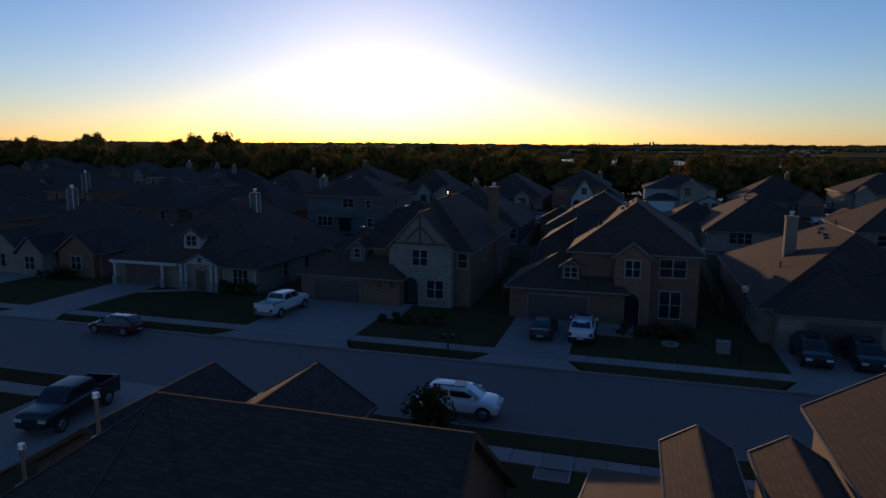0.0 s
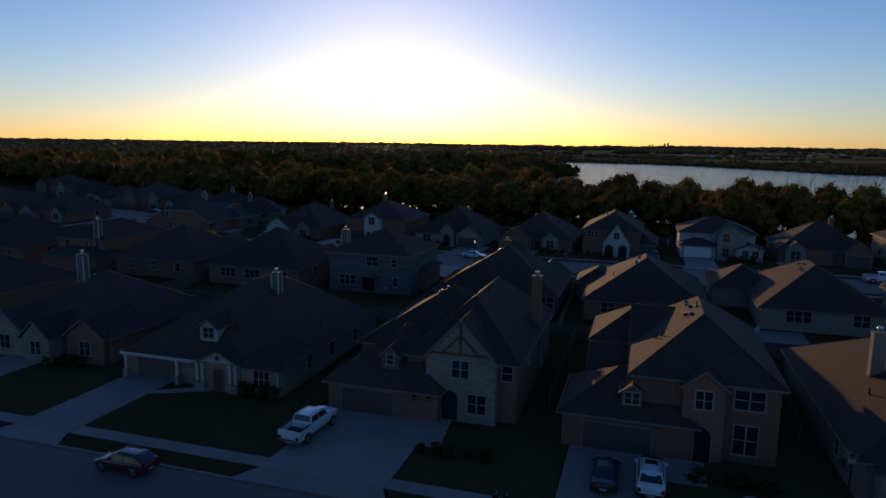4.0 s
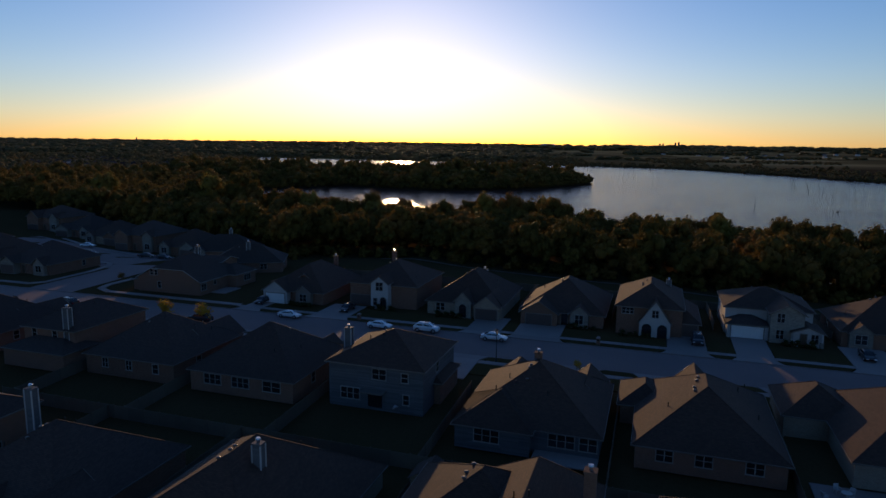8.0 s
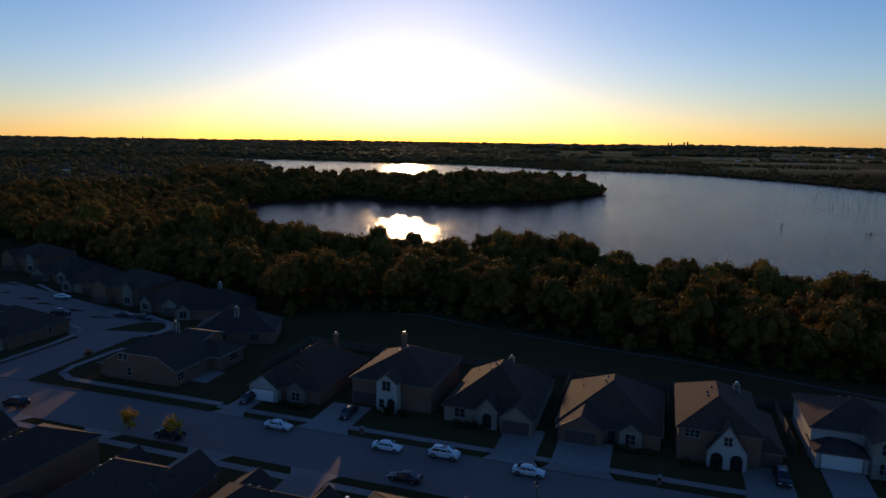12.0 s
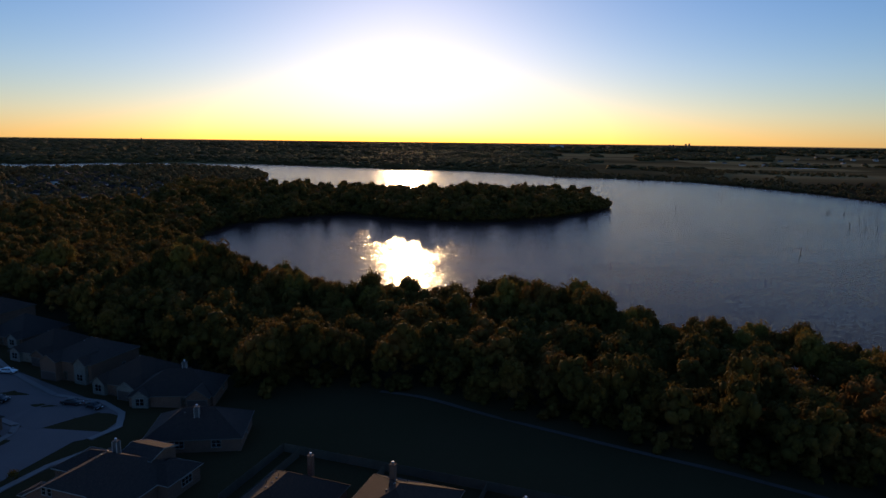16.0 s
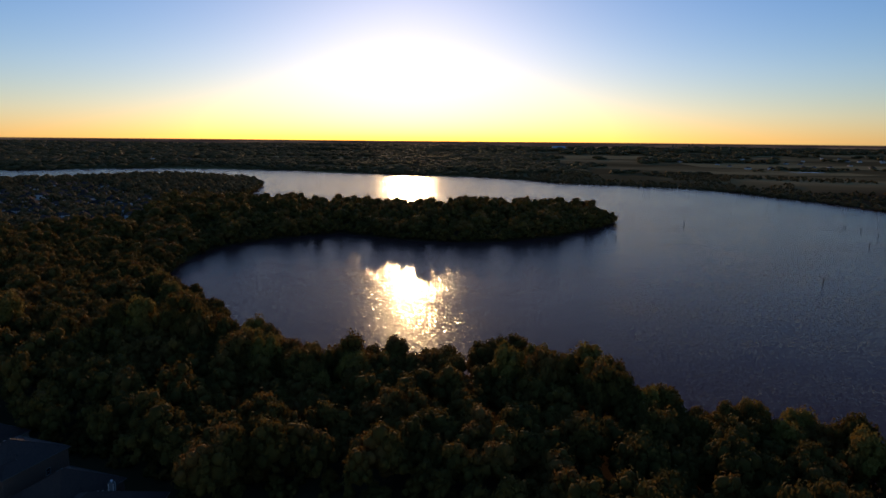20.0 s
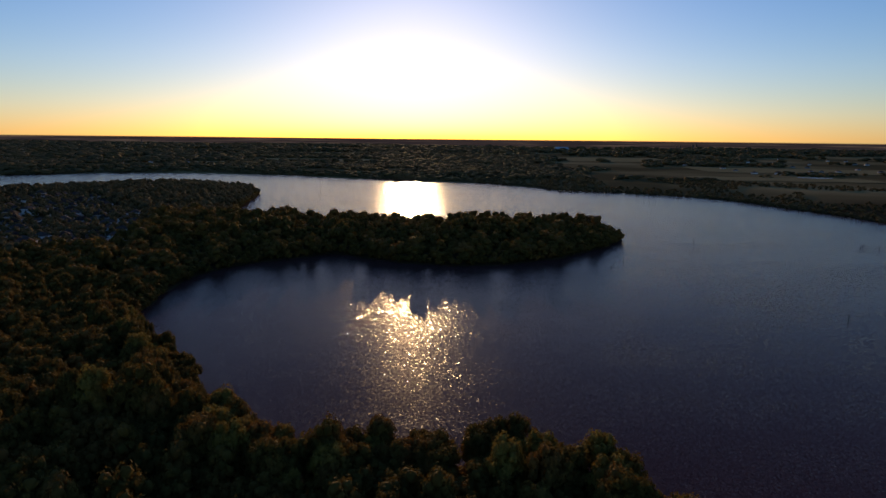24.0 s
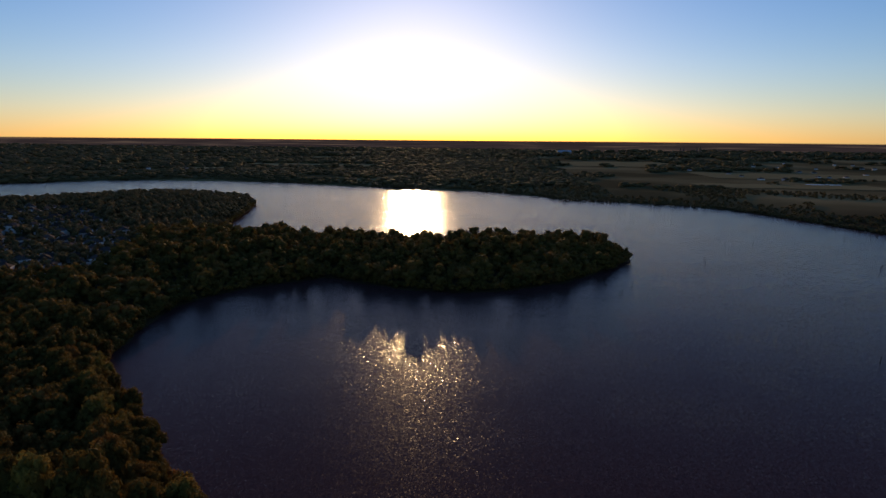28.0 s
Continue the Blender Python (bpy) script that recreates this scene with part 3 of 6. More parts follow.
DRIVES_1N = [(-72.5, -67.0, 62.5), (-55.2, -49.6, 62.0), (-31.5, -21.6, 60.1), (-10.0, -4.4, 59.4), (10.5, 17.5, 57.0), (32.0, 38.0, 60.0)]
DRIVES_1S = [(-34.2, -28.2, 20.0), (8.5, 14.5, 24.0), (-50.0, -44.0, 20.0)]
DRIVES_2N = [(-93.5, -89.0, 146.0), (-76.5, -69.0, 149.0), (-44.5, -38.0, 150.0), (-35.5, -27.0, 149.0), (-8.5, -2.0, 150.5), (2.6, 8.4, 152.0), (20.0, 27.0, 152.0), (40.0, 46.0, 152.0)]
DRIVES_2S = [(-128, -122, 116.0), (-108.5, -103.0, 116.0), (-88.0, -82.0, 115.0), (-70.0, -64.0, 115.0), (-42.5, -37.5, 114.5), (-25.5, -19.5, 114.0), (-12.5, -7.0, 117.0), (5.0, 11.0, 118.0)]


def frontage(drives, v_kerb, sign, u0, u1, v_house):
    """Verges with bevelled ends, the pavement, and lawns between the drives."""
    pavement(v_kerb + (2.1 if sign > 0 else -3.6), u0, u1)
    edges = [u0] + [e for d in sorted(drives) for e in d[:2]] + [u1]
    for a, b in zip(edges[0::2], edges[1::2]):
        if b - a < 1:
            continue
        c = [(a + 1.6, v_kerb + sign * 0.15), (b - 1.6, v_kerb + sign * 0.15), (b - 0.2, v_kerb + sign * 2.05), (a + 0.2, v_kerb + sign * 2.05)]
        sheet("verge", c if sign > 0 else c[::-1], 0.18, LAWN, "strip of short grass between kerb and pavement", "grass strip", thick=0.16)
        c = [(a + 0.1, v_kerb + sign * 3.65), (b - 0.1, v_kerb + sign * 3.65), (b - 0.1, v_house), (a + 0.1, v_house)]
        sheet("lawn", c if sign > 0 else c[::-1], 0.15, LAWN, "short autumn lawn in front of a house", "lawn", thick=0.16)
    for a, b, vh in drives:
        drive(a, b, v_kerb, vh)


frontage(DRIVES_1N, V1B, 1, -110, 70, 60.0)
frontage(DRIVES_1S, V1A, -1, -80, 60, 27.5)
frontage(DRIVES_2N, V2B, 1, -95, 100, 147.0)
frontage(DRIVES_2S, V2A, -1, -134, 80, 117.0)


trail = [(-96, 219), (-78, 216.5), (-62, 213.5), (-44.5, 210), (-20, 204.3), (-8, 201.6), (8, 198.6), (32, 194), (60, 188), (96, 181)]
for a, b in zip(trail, trail[1:]):
    sheet("footpath", [a, b, (b[0] + 0.3, b[1] + 1.5), (a[0] + 0.3, a[1] + 1.5)], 0.06, EARTH, "narrow trodden footpath between the gardens and the wood", "path")


for corners in ([(-2.8, 55.7), (0.1, 55.7), (0.1, 59.6), (-2.8, 59.6)], [(-22.4, 55.4), (-19.8, 55.4), (-20.4, 61.0), (-22.4, 61.0)], [(-50.8, 57.5), (-49.4, 57.5), (-44.2, 60.0), (-45.2, 61.0)]):
    sheet("walkway", corners, 0.19, CONCRETE, "short concrete walk from the drive to the front door", "walkway", thick=0.16)


# ---- houses ----
class Volume:
    """One block of a house: a rectangle with walls up to the eaves and a hipped or gabled roof."""

    def __init__(self, x0, x1, y0, y1, eave, pitch, kind="hip", wall=None, roof=None, over=0.4, base=0.0, clip=0.0):
        self.clip = clip
        self.r, self.e, self.p, self.kind, self.wall, self.roof, self.o, self.base = (x0, x1, y0, y1), eave, pitch, kind, wall, roof, over, base

    def outer(self):
        x0, x1, y0, y1 = self.r
        o, g = self.o, 0.3
        return (x0 - (g if self.kind == "gx" else o), x1 + (g if self.kind == "gx" else o), y0 - (g if self.kind == "gy" else o), y1 + (g if self.kind == "gy" else o))

    def low(self):
        return self.e - self.o * self.p

    def top(self, x, y):
        x0, x1, y0, y1 = self.outer()
        if not (x0 <= x <= x1 and y0 <= y <= y1):
            return -1.0
        d = {"hip": min(x - x0, x1 - x, y - y0, y1 - y), "gx": min(y - y0, y1 - y), "gy": min(x - x0, x1 - x), "jerk": min(x - x0, x1 - x, y1 - y), "shed": y - y0}[self.kind]
        return self.low() + self.p * d

    def ridge(self):
        x0, x1, y0, y1 = self.outer()
        w, d, lo = x1 - x0, y1 - y0, self.low()
        if self.kind == "hip":
            h = min(w, d) / 2
            a, b = ((x0 + h, (y0 + y1) / 2), (x1 - h, (y0 + y1) / 2)) if w >= d else (((x0 + x1) / 2, y0 + h), ((x0 + x1) / 2, y1 - h))
        elif self.kind == "gx":
            h, a, b = d / 2, (x0, (y0 + y1) / 2), (x1, (y0 + y1) / 2)
        elif self.kind == "jerk":
            h = w / 2
            a, b = ((x0 + x1) / 2, y0 + (lo + self.p * h - self.clip) / self.p), ((x0 + x1) / 2, y1 - h)
        elif self.kind == "shed":
            h, a, b = d, (x0, y1), (x1, y1)
        else:
            h, a, b = w / 2, ((x0 + x1) / 2, y0), ((x0 + x1) / 2, y1)
        return (*a, lo + self.p * h), (*b, lo + self.p * h)


def roof_solid(vol):
    x0, x1, y0, y1 = vol.outer()
    lo, t = vol.low(), 0.16
    a, b = vol.ridge()
    s = Solid()
    c = [(x0, y0, lo), (x1, y0, lo), (x1, y1, lo), (x0, y1, lo)]
    under = [(x, y, z - t) for x, y, z in c]
    along_x = vol.kind == "gx" or (vol.kind == "hip" and x1 - x0 >= y1 - y0)
    if vol.kind == "jerk":
        k = (vol.clip - lo) / vol.p
        p0, p1 = (x0 + k, y0, vol.clip), (x1 - k, y0, vol.clip)
        top = [*c, p0, p1, a, b]
        s.add(top + [(x, y, z - t) for x, y, z in top], [(0, 4, 6, 7, 3), (1, 2, 7, 6, 5), (4, 5, 6), (2, 3, 7), (8, 11, 15, 14, 12), (9, 13, 14, 15, 10), (12, 14, 13), (10, 15, 11),
                                                        (0, 8, 12, 4), (4, 12, 13, 5), (5, 13, 9, 1), (1, 9, 10, 2), (2, 10, 11, 3), (3, 11, 8, 0)])
    elif vol.kind == "shed":
        s.add([c[0], c[1], b, a, under[0], under[1], (x1, y1, lo - t), (x0, y1, lo - t)], [(0, 1, 2, 3), (0, 4, 5, 1), (1, 5, 6, 2), (3, 7, 4, 0), (4, 7, 6, 5)])
    elif vol.kind in ("gx", "gy"):
        top = [c[0], a, c[3], c[1], b, c[2]] if vol.kind == "gx" else [c[0], a, c[1], c[3], b, c[2]]
        low_ = [(x, y, z - t) for x, y, z in top]
        s.add(top + low_, [(0, 3, 4, 1), (1, 4, 5, 2), (6, 7, 10, 9), (7, 8, 11, 10), (0, 6, 9, 3), (2, 5, 11, 8), (0, 1, 7, 6), (1, 2, 8, 7), (3, 9, 10, 4), (4, 10, 11, 5)])
    elif along_x:
        s.add(c + [a, b] + under, [(0, 1, 5, 4), (2, 3, 4, 5), (1, 2, 5), (3, 0, 4), (0, 6, 7, 1), (1, 7, 8, 2), (2, 8, 9, 3), (3, 9, 6, 0), (6, 9, 8, 7)])
    else:
        s.add(c + [a, b] + under, [(3, 0, 4, 5), (1, 2, 5, 4), (0, 1, 4), (2, 3, 5), (0, 6, 7, 1), (1, 7, 8, 2), (2, 8, 9, 3), (3, 9, 6, 0), (6, 9, 8, 7)])
    return s


def fascia_boards(vol):
    """Thin boards along the eaves and up the gable edges."""
    x0, x1, y0, y1 = vol.outer()
    lo = vol.low() - 0.05
    a, b = vol.ridge()
    q = 0.02
    c = [(x0 - q, y0 - q, lo), (x1 + q, y0 - q, lo), (x1 + q, y1 + q, lo), (x0 - q, y1 + q, lo)]
    a, b = Vector(a), Vector(b)
    if vol.kind == "hip":
        w = 0.045
        v = [(x + sx * k, y + sy * k, z + dz) for dz in (-0.075, 0.075) for k in (0, w) for (x, y, z), (sx, sy) in zip(c, ((-1, -1), (1, -1), (1, 1), (-1, 1)))]
        f = []
        for k in range(4):
            j = (k + 1) % 4
            f += [(4 + k, 4 + j, 12 + j, 12 + k), (k, 8 + k, 8 + j, j), (8 + k, 12 + k, 12 + j, 8 + j), (k, j, 4 + j, 4 + k)]
        return [("fascia", Solid().add(v, f))]
    if vol.kind == "jerk":
        k = (vol.clip - vol.low()) / vol.p
        p0, p1 = (x0 + k, y0 - q, vol.clip - 0.05), (x1 - k, y0 - q, vol.clip - 0.05)
        rake = [(c[0], p0), (p0, p1), (p1, c[1])]
        return [("fascia", Solid().bar(p, r, 0.05, 0.15)) for p, r in ((c[1], c[2]), (c[2], c[3]), (c[3], c[0]))] + [("bargeboard", Solid().bar(p, r, 0.05, 0.15)) for p, r in rake]
    if vol.kind == "gx":
        eaves, ends = [(c[0], c[1]), (c[2], c[3])], ((a, (c[0], c[3]), (-q, 0)), (b, (c[1], c[2]), (q, 0)))
    elif vol.kind == "gy":
        eaves, ends = [(c[1], c[2]), (c[3], c[0])], ((a, (c[0], c[1]), (0, -q)), (b, (c[3], c[2]), (0, q)))
    else:
        eaves, ends = [(c[0], c[1])], ()
    out = [("fascia", Solid().bar(p, r, 0.05, 0.15)) for p, r in eaves]
    for e, feet, (qx, qy) in ends:
        out += [("bargeboard", Solid().bar(p, (e.x + qx, e.y + qy, e.z - 0.05), 0.05, 0.15)) for p in feet]
    return out


def cap_solid(vol):
    """Ridge and hip tiles."""
    x0, x1, y0, y1 = vol.outer()
    lo = vol.low()
    a, b = vol.ridge()
    s = Solid()
    s.bar((*a[:2], a[2] - 0.005), (*b[:2], b[2] - 0.005), 0.08, 0.03)
    if vol.kind == "hip":
        along = x1 - x0 >= y1 - y0
        ends = [(x0, y0, lo), (x0, y1, lo)] if along else [(x0, y0, lo), (x1, y0, lo)]
        ends2 = [(x1, y0, lo), (x1, y1, lo)] if along else [(x0, y1, lo), (x1, y1, lo)]
        for e in ends:
            s.bar((e[0], e[1], e[2] + 0.02), (a[0], a[1], a[2] + 0.01), 0.12, 0.035)
        for e in ends2:
            s.bar((e[0], e[1], e[2] + 0.02), (b[0], b[1], b[2] + 0.01), 0.12, 0.035)
    return s


def wall_solid(vol):
    x0, x1, y0, y1 = vol.r
    e, b = vol.e, vol.base - 0.4
    s = Solid().box(x0, x1, y0, y1, b, e - 0.02)
    drop = 0.1
    if vol.kind == "jerk":
        k, h = (vol.clip - e) / vol.p, vol.clip - drop
        s.add([(x0, y0, e - 0.02), (x1, y0, e - 0.02), (x1 - k, y0, h), (x0 + k, y0, h), (x0, y0 + 0.3, e - 0.02), (x1, y0 + 0.3, e - 0.02), (x1 - k, y0 + 0.3, h), (x0 + k, y0 + 0.3, h)],
              [(0, 1, 2, 3), (7, 6, 5, 4), (0, 3, 7, 4), (1, 5, 6, 2), (3, 2, 6, 7)])
    if vol.kind == "gx":
        h = e + vol.p * (y1 - y0) / 2 - drop
        s.add([(x0, y0, e - 0.02), (x0, y1, e - 0.02), (x0, (y0 + y1) / 2, h), (x1, y0, e - 0.02), (x1, y1, e - 0.02), (x1, (y0 + y1) / 2, h)], [(0, 2, 1), (3, 4, 5), (0, 3, 5, 2), (1, 2, 5, 4)])
    if vol.kind == "gy":
        h = e + vol.p * (x1 - x0) / 2 - drop
        s.add([(x0, y0, e - 0.02), (x1, y0, e - 0.02), ((x0 + x1) / 2, y0, h), (x0, y1, e - 0.02), (x1, y1, e - 0.02), ((x0 + x1) / 2, y1, h)], [(0, 1, 2), (3, 5, 4), (0, 2, 5, 3), (1, 4, 5, 2)])
    return s


WINDOWS = {}


def window_meshes(w, h, cols):
    """The frame as one ring, its sill, a bar, a rail and a pane."""
    key = (w, h, cols)
    if key not in WINDOWS:
        o, y0, y1 = 0.09, -0.08, 0.02
        ring = [(-w / 2, 0, w / 2, h), (-w / 2 - o, -0.02, w / 2 + o, h + 0.11)]
        v = [(x, y, z) for y in (y0, y1) for (ax, az, bx, bz) in ring for x, z in ((ax, az), (bx, az), (bx, bz), (ax, bz))]
        f = []
        for k in range(4):
            j = (k + 1) % 4
            f += [(k, j, 4 + j, 4 + k), (4 + k, 4 + j, 12 + j, 12 + k), (j, k, 8 + k, 8 + j)]
        frame_ = Solid().add(v, f).mesh("window", VINYL)
        sill = Solid().box(-w / 2 - 0.12, w / 2 + 0.12, -0.14, 0.02, -0.1, -0.025).mesh("sill", VINYL)
        bar = Solid().box(-0.05, 0.05, -0.07, 0.02, 0.002, h - 0.002).mesh("mullion", VINYL)
        rail = Solid().box(0.002, w / cols - 0.002, -0.06, 0.01, h / 2 - 0.03, h / 2 + 0.03).mesh("rail", VINYL)
        pane = Solid().box(0.02, w / cols - 0.02, -0.035, 0.0, 0.02, h - 0.02).mesh("pane", GLASS)
        WINDOWS[key] = (frame_, sill, bar, rail, pane)
    return WINDOWS[key]


def put_window(house, spot, z, w=1.0, h=1.5, cols=1):
    x, y, turn = spot
    fm, sm, bm_, rm, pm = window_meshes(w, h, cols)
    win = shared("window", fm, house, pose(x, y, z, 0, 0, turn))
    shared("sill", sm, win)
    for k in range(cols):
        shared("pane", pm, win, pose(-w / 2 + w * k / cols, 0, 0))
        shared("rail", rm, win, pose(-w / 2 + w * k / cols, 0, 0))
        if k:
            shared("mullion", bm_, win, pose(-w / 2 + w * k / cols, 0, 0))


def side(vol, face, along):
    """A spot on a wall of a block: f front, b back, l and r sides, a metres from its middle."""
    x0, x1, y0, y1 = vol.r
    cx, cy = (x0 + x1) / 2, (y0 + y1) / 2
    return {"f": (cx + along, y0, 0), "b": (cx + along, y1, 180), "l": (x0, cy + along, -90), "r": (x1, cy + along, 90)}[face]


def garage_door(house, x, y, w=4.9, h=2.15, mat=None, z=0.02, turn=0):
    rows, cols = 4, max(4, round(w / 0.62))
    v = [(-w / 2 + w * c / cols, -0.03, h * r / rows) for r in range(rows + 1) for c in range(cols + 1)]
    f = []
    for r in range(rows):
        for c in range(cols):
            k = len(v)
            g = [r * (cols + 1) + c, r * (cols + 1) + c + 1, (r + 1) * (cols + 1) + c + 1, (r + 1) * (cols + 1) + c]
            xa, xb, za, zb = -w / 2 + w * c / cols + 0.07, -w / 2 + w * (c + 1) / cols - 0.07, h * r / rows + 0.07, h * (r + 1) / rows - 0.06
            v += [(xa, -0.055, za), (xb, -0.055, za), (xb, -0.055, zb), (xa, -0.055, zb)]
            f += [(g[i], g[(i + 1) % 4], k + (i + 1) % 4, k + i) for i in range(4)] + [(k, k + 1, k + 2, k + 3)]
    k = len(v)
    n = cols + 1
    edge = [0, cols, rows * n + cols, rows * n]
    v += [(v[i][0], 0.02, v[i][2]) for i in edge]
    f += [(k, k + 1, edge[1], edge[0]), (k + 1, k + 2, edge[2], edge[1]), (k + 2, k + 3, edge[3], edge[2]), (k + 3, k, edge[0], edge[3])]
    s = Solid().add(v, f)
    d = part("garage_door", s, mat or GARAGE, house, "wide panelled garage door")
    d.matrix_local = pose(x, y, z, 0, 0, turn)
    f = Solid().box(-w / 2 - 0.15, -w / 2, -0.06, 0.02, 0, h + 0.15).box(w / 2, w / 2 + 0.15, -0.06, 0.02, 0, h + 0.15).box(-w / 2, w / 2, -0.06, 0.02, h, h + 0.15)
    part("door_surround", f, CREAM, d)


def front_door(house, x, y, z=0.05, arch=False):
    s = Solid().box(-0.5, 0.5, -0.05, 0.02, 0, 2.1)
    for a in (-0.4, 0.06):
        for b in (0.15, 1.1):
            s.box(a, a + 0.34, -0.08, -0.04, b, b + 0.8)
    d = part("front_door", s, DOORWOOD, house, "dark wooden front door")
    d.matrix_local = pose(x, y, z)
    part("door_handle", Solid().tube((0.42, -0.11, 1.0), (0.42, -0.05, 1.0), 0.03), FLUE, d)
    f = Solid().box(-0.62, -0.5, -0.1, 0.02, 0, 2.25).box(0.5, 0.62, -0.1, 0.02, 0, 2.25).box(-0.5, 0.5, -0.1, 0.02, 2.1, 2.25)
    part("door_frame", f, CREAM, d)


def arch_ring(house, x, y, w, h, mat, deep=1.2, z=0.0, depth=0.35):
    """Round-headed recess on a front wall, its shade a flat dark panel; stone surround."""
    n = 10
    pts = [(-w / 2, 0)] + [(-w / 2 * math.cos(math.pi * k / n), h - w / 2 + w / 2 * math.sin(math.pi * k / n)) for k in range(n + 1)] + [(w / 2, 0)]
    s = Solid()
    k = len(pts)
    outer = [(px * 1.22, max(pz, 0) if i in (0, k - 1) else (pz - (h - w / 2)) * 1.22 + h - w / 2) for i, (px, pz) in enumerate(pts)]
    v = [(px, -0.12, pz) for px, pz in pts] + [(px, -0.12, pz) for px, pz in outer] + [(px, 0.02, pz) for px, pz in outer]
    s.add(v, [(i, i + 1, k + i + 1, k + i) for i in range(k - 1)] + [(k + i, k + i + 1, 2 * k + i + 1, 2 * k + i) for i in range(k - 1)])
    a = part("arch_surround", s, mat, house, "rounded arch surround")
    a.matrix_local = pose(x, y, z)
    part("entry_recess", Solid().add([(px, -0.03, pz) for px, pz in pts], [list(range(k))]), GLASS, a)


def chimney(house, x, y, z0, z1, w=1.0, d=0.7, mat=None):
    s = Solid().box(-w / 2, w / 2, -d / 2, d / 2, z0, z1 - 0.12).box(-w / 2 - 0.06, w / 2 + 0.06, -d / 2 - 0.06, d / 2 + 0.06, z1 - 0.14, z1)
    c = part("chimney", s, mat or SIDING, house, "square chimney with a flat cap")
    c.matrix_local = pose(x, y, 0)
    for sx in (-1, 1) if mat is None else ():
        for sy in (-1, 1):
            part("corner_board", Solid().box(sx * (w / 2 + 0.015) - 0.06, sx * (w / 2 + 0.015) + 0.06, sy * (d / 2 + 0.015) - 0.06, sy * (d / 2 + 0.015) + 0.06, z0, z1 - 0.15), WHITE, c)
    part("flue", Solid().tube((0, 0, z1), (0, 0, z1 + 0.35), 0.16, 0.16, 10).tube((0, 0, z1 + 0.33), (0, 0, z1 + 0.45), 0.26, 0.2, 10), FLUE, c, "shiny metal flue cap")


VENT = Solid().tube((0, 0, -0.22), (0, 0, 0.12), 0.13, 0.13, 10).tube((0, 0, 0.10), (0, 0, 0.17), 0.22, 0.22, 12).tube((0, 0, 0.17), (0, 0, 0.25), 0.22, 0.11, 12).mesh("roof_vent", DULL_METAL)
PIPE = Solid().tube((0, 0, -0.4), (0, 0, 0.55), 0.06, 0.06, 8).tube((0, 0, -0.15), (0, 0, 0.06), 0.16, 0.08, 8).mesh("vent_pipe", IRON)


def house(name, label, u, v, vols, wall, roof, back=False, vents=6, seed=1, group="houses along the streets", trim=None, turn=0.0):
    """A house whose front middle stands at u, v; back: its front looks up the plan instead of down it."""
    h = thing(name, label, "house", at(u, v, 0.12, turn + (180 if back else 0)), group)
    for vol in vols:
        if vol.kind != "shed":
            part("wall", wall_solid(vol), vol.wall or wall, h)
        rf = part("roof", roof_solid(vol), vol.roof or roof, h)
        for board, sol in fascia_boards(vol):
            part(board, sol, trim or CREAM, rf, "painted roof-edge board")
        if vol.kind != "shed":
            part("ridge_cap", cap_solid(vol), vol.roof or roof, rf)
    rng = random.Random(seed)
    big = max(vols, key=lambda q: (q.r[1] - q.r[0]) * (q.r[3] - q.r[2]))
    x0, x1, y0, y1 = big.r
    # a row of dome vents a little below the ridge, and soil pipes further down the slopes
    along_x = x1 - x0 > y1 - y0
    start, below = rng.uniform(-1.2, 1.2), rng.choice((-1, 1)) if along_x else (1 if back else -1)
    for k in range(vents):
        if k % 2 == 0:
            a, b = start + 1.4 * (k // 2 - 1) + rng.uniform(-0.4, 0.4), rng.uniform(0.8, 1.6) * below
            x, y = (x0 + x1) / 2 + (a if along_x else b), (y0 + y1) / 2 + (b if along_x else a)
        else:
            x, y = rng.uniform(x0 + 1.5, x1 - 1.5), rng.uniform(y0 + 2, y1 - 2)
        z = max(q.top(x, y) for q in vols)
        shared(("roof_vent", "vent_pipe")[k % 2], (VENT, PIPE)[k % 2], h, pose(x, y, z, 0, 0, rng.uniform(0, 90)))
    return h


def column(h, x, y, z0, z1, base=0.55):
    c = part("porch_column", Solid().box(-0.14, 0.14, -0.14, 0.14, z0 + 0.9, z1).box(-0.2, 0.2, -0.2, 0.2, z1 - 0.15, z1 + 0.02), WHITE, h, "white square porch column")
    c.matrix_local = pose(x, y, 0)
    part("column_base", Solid().box(-base / 2, base / 2, -base / 2, base / 2, z0, z0 + 0.85).box(-base / 2 - 0.05, base / 2 + 0.05, -base / 2 - 0.05, base / 2 + 0.05, z0 + 0.85, z0 + 0.93), STONE, c)


V = Volume

# far side of the first street
m1 = V(-8.5, 9.5, -0.4, 22.1, 2.95, 0.66)
porch = V(0.6, 5.4, -1.2, 6.0, 2.8, 0.5, "gy", BRICK_TAN)
wing = V(5.2, 9.5, -1.0, 6.0, 2.95, 0.7, "hip", BRICK_TAN)
awn = V(-8.4, 0.5, -1.0, -0.75, 2.75, 0.6, "shed", WHITE, SHINGLE, over=0.15)
dorm = V(-0.75, 1.25, 1.2, 6.0, 5.55, 0.75, "gy", WHITE, over=0.25, base=3.9)
A = house("porch_house", "one-storey brick house with a white gabled porch and dormer", -46.8, 61.6, [m1, porch, wing, awn, dorm], BRICK_TAN, SHINGLE, seed=3)
part("awning_fascia", Solid().box(-8.75, 0.6, -1.2, -1.1, 2.42, 2.72).box(-8.75, -8.6, -1.1, -0.4, 2.42, 2.72), WHITE, A, "white fascia board over the garage door")
for x in (0.8, 1.4, 4.5, 5.1):
    column(A, x, -1.45, 0, 2.75)
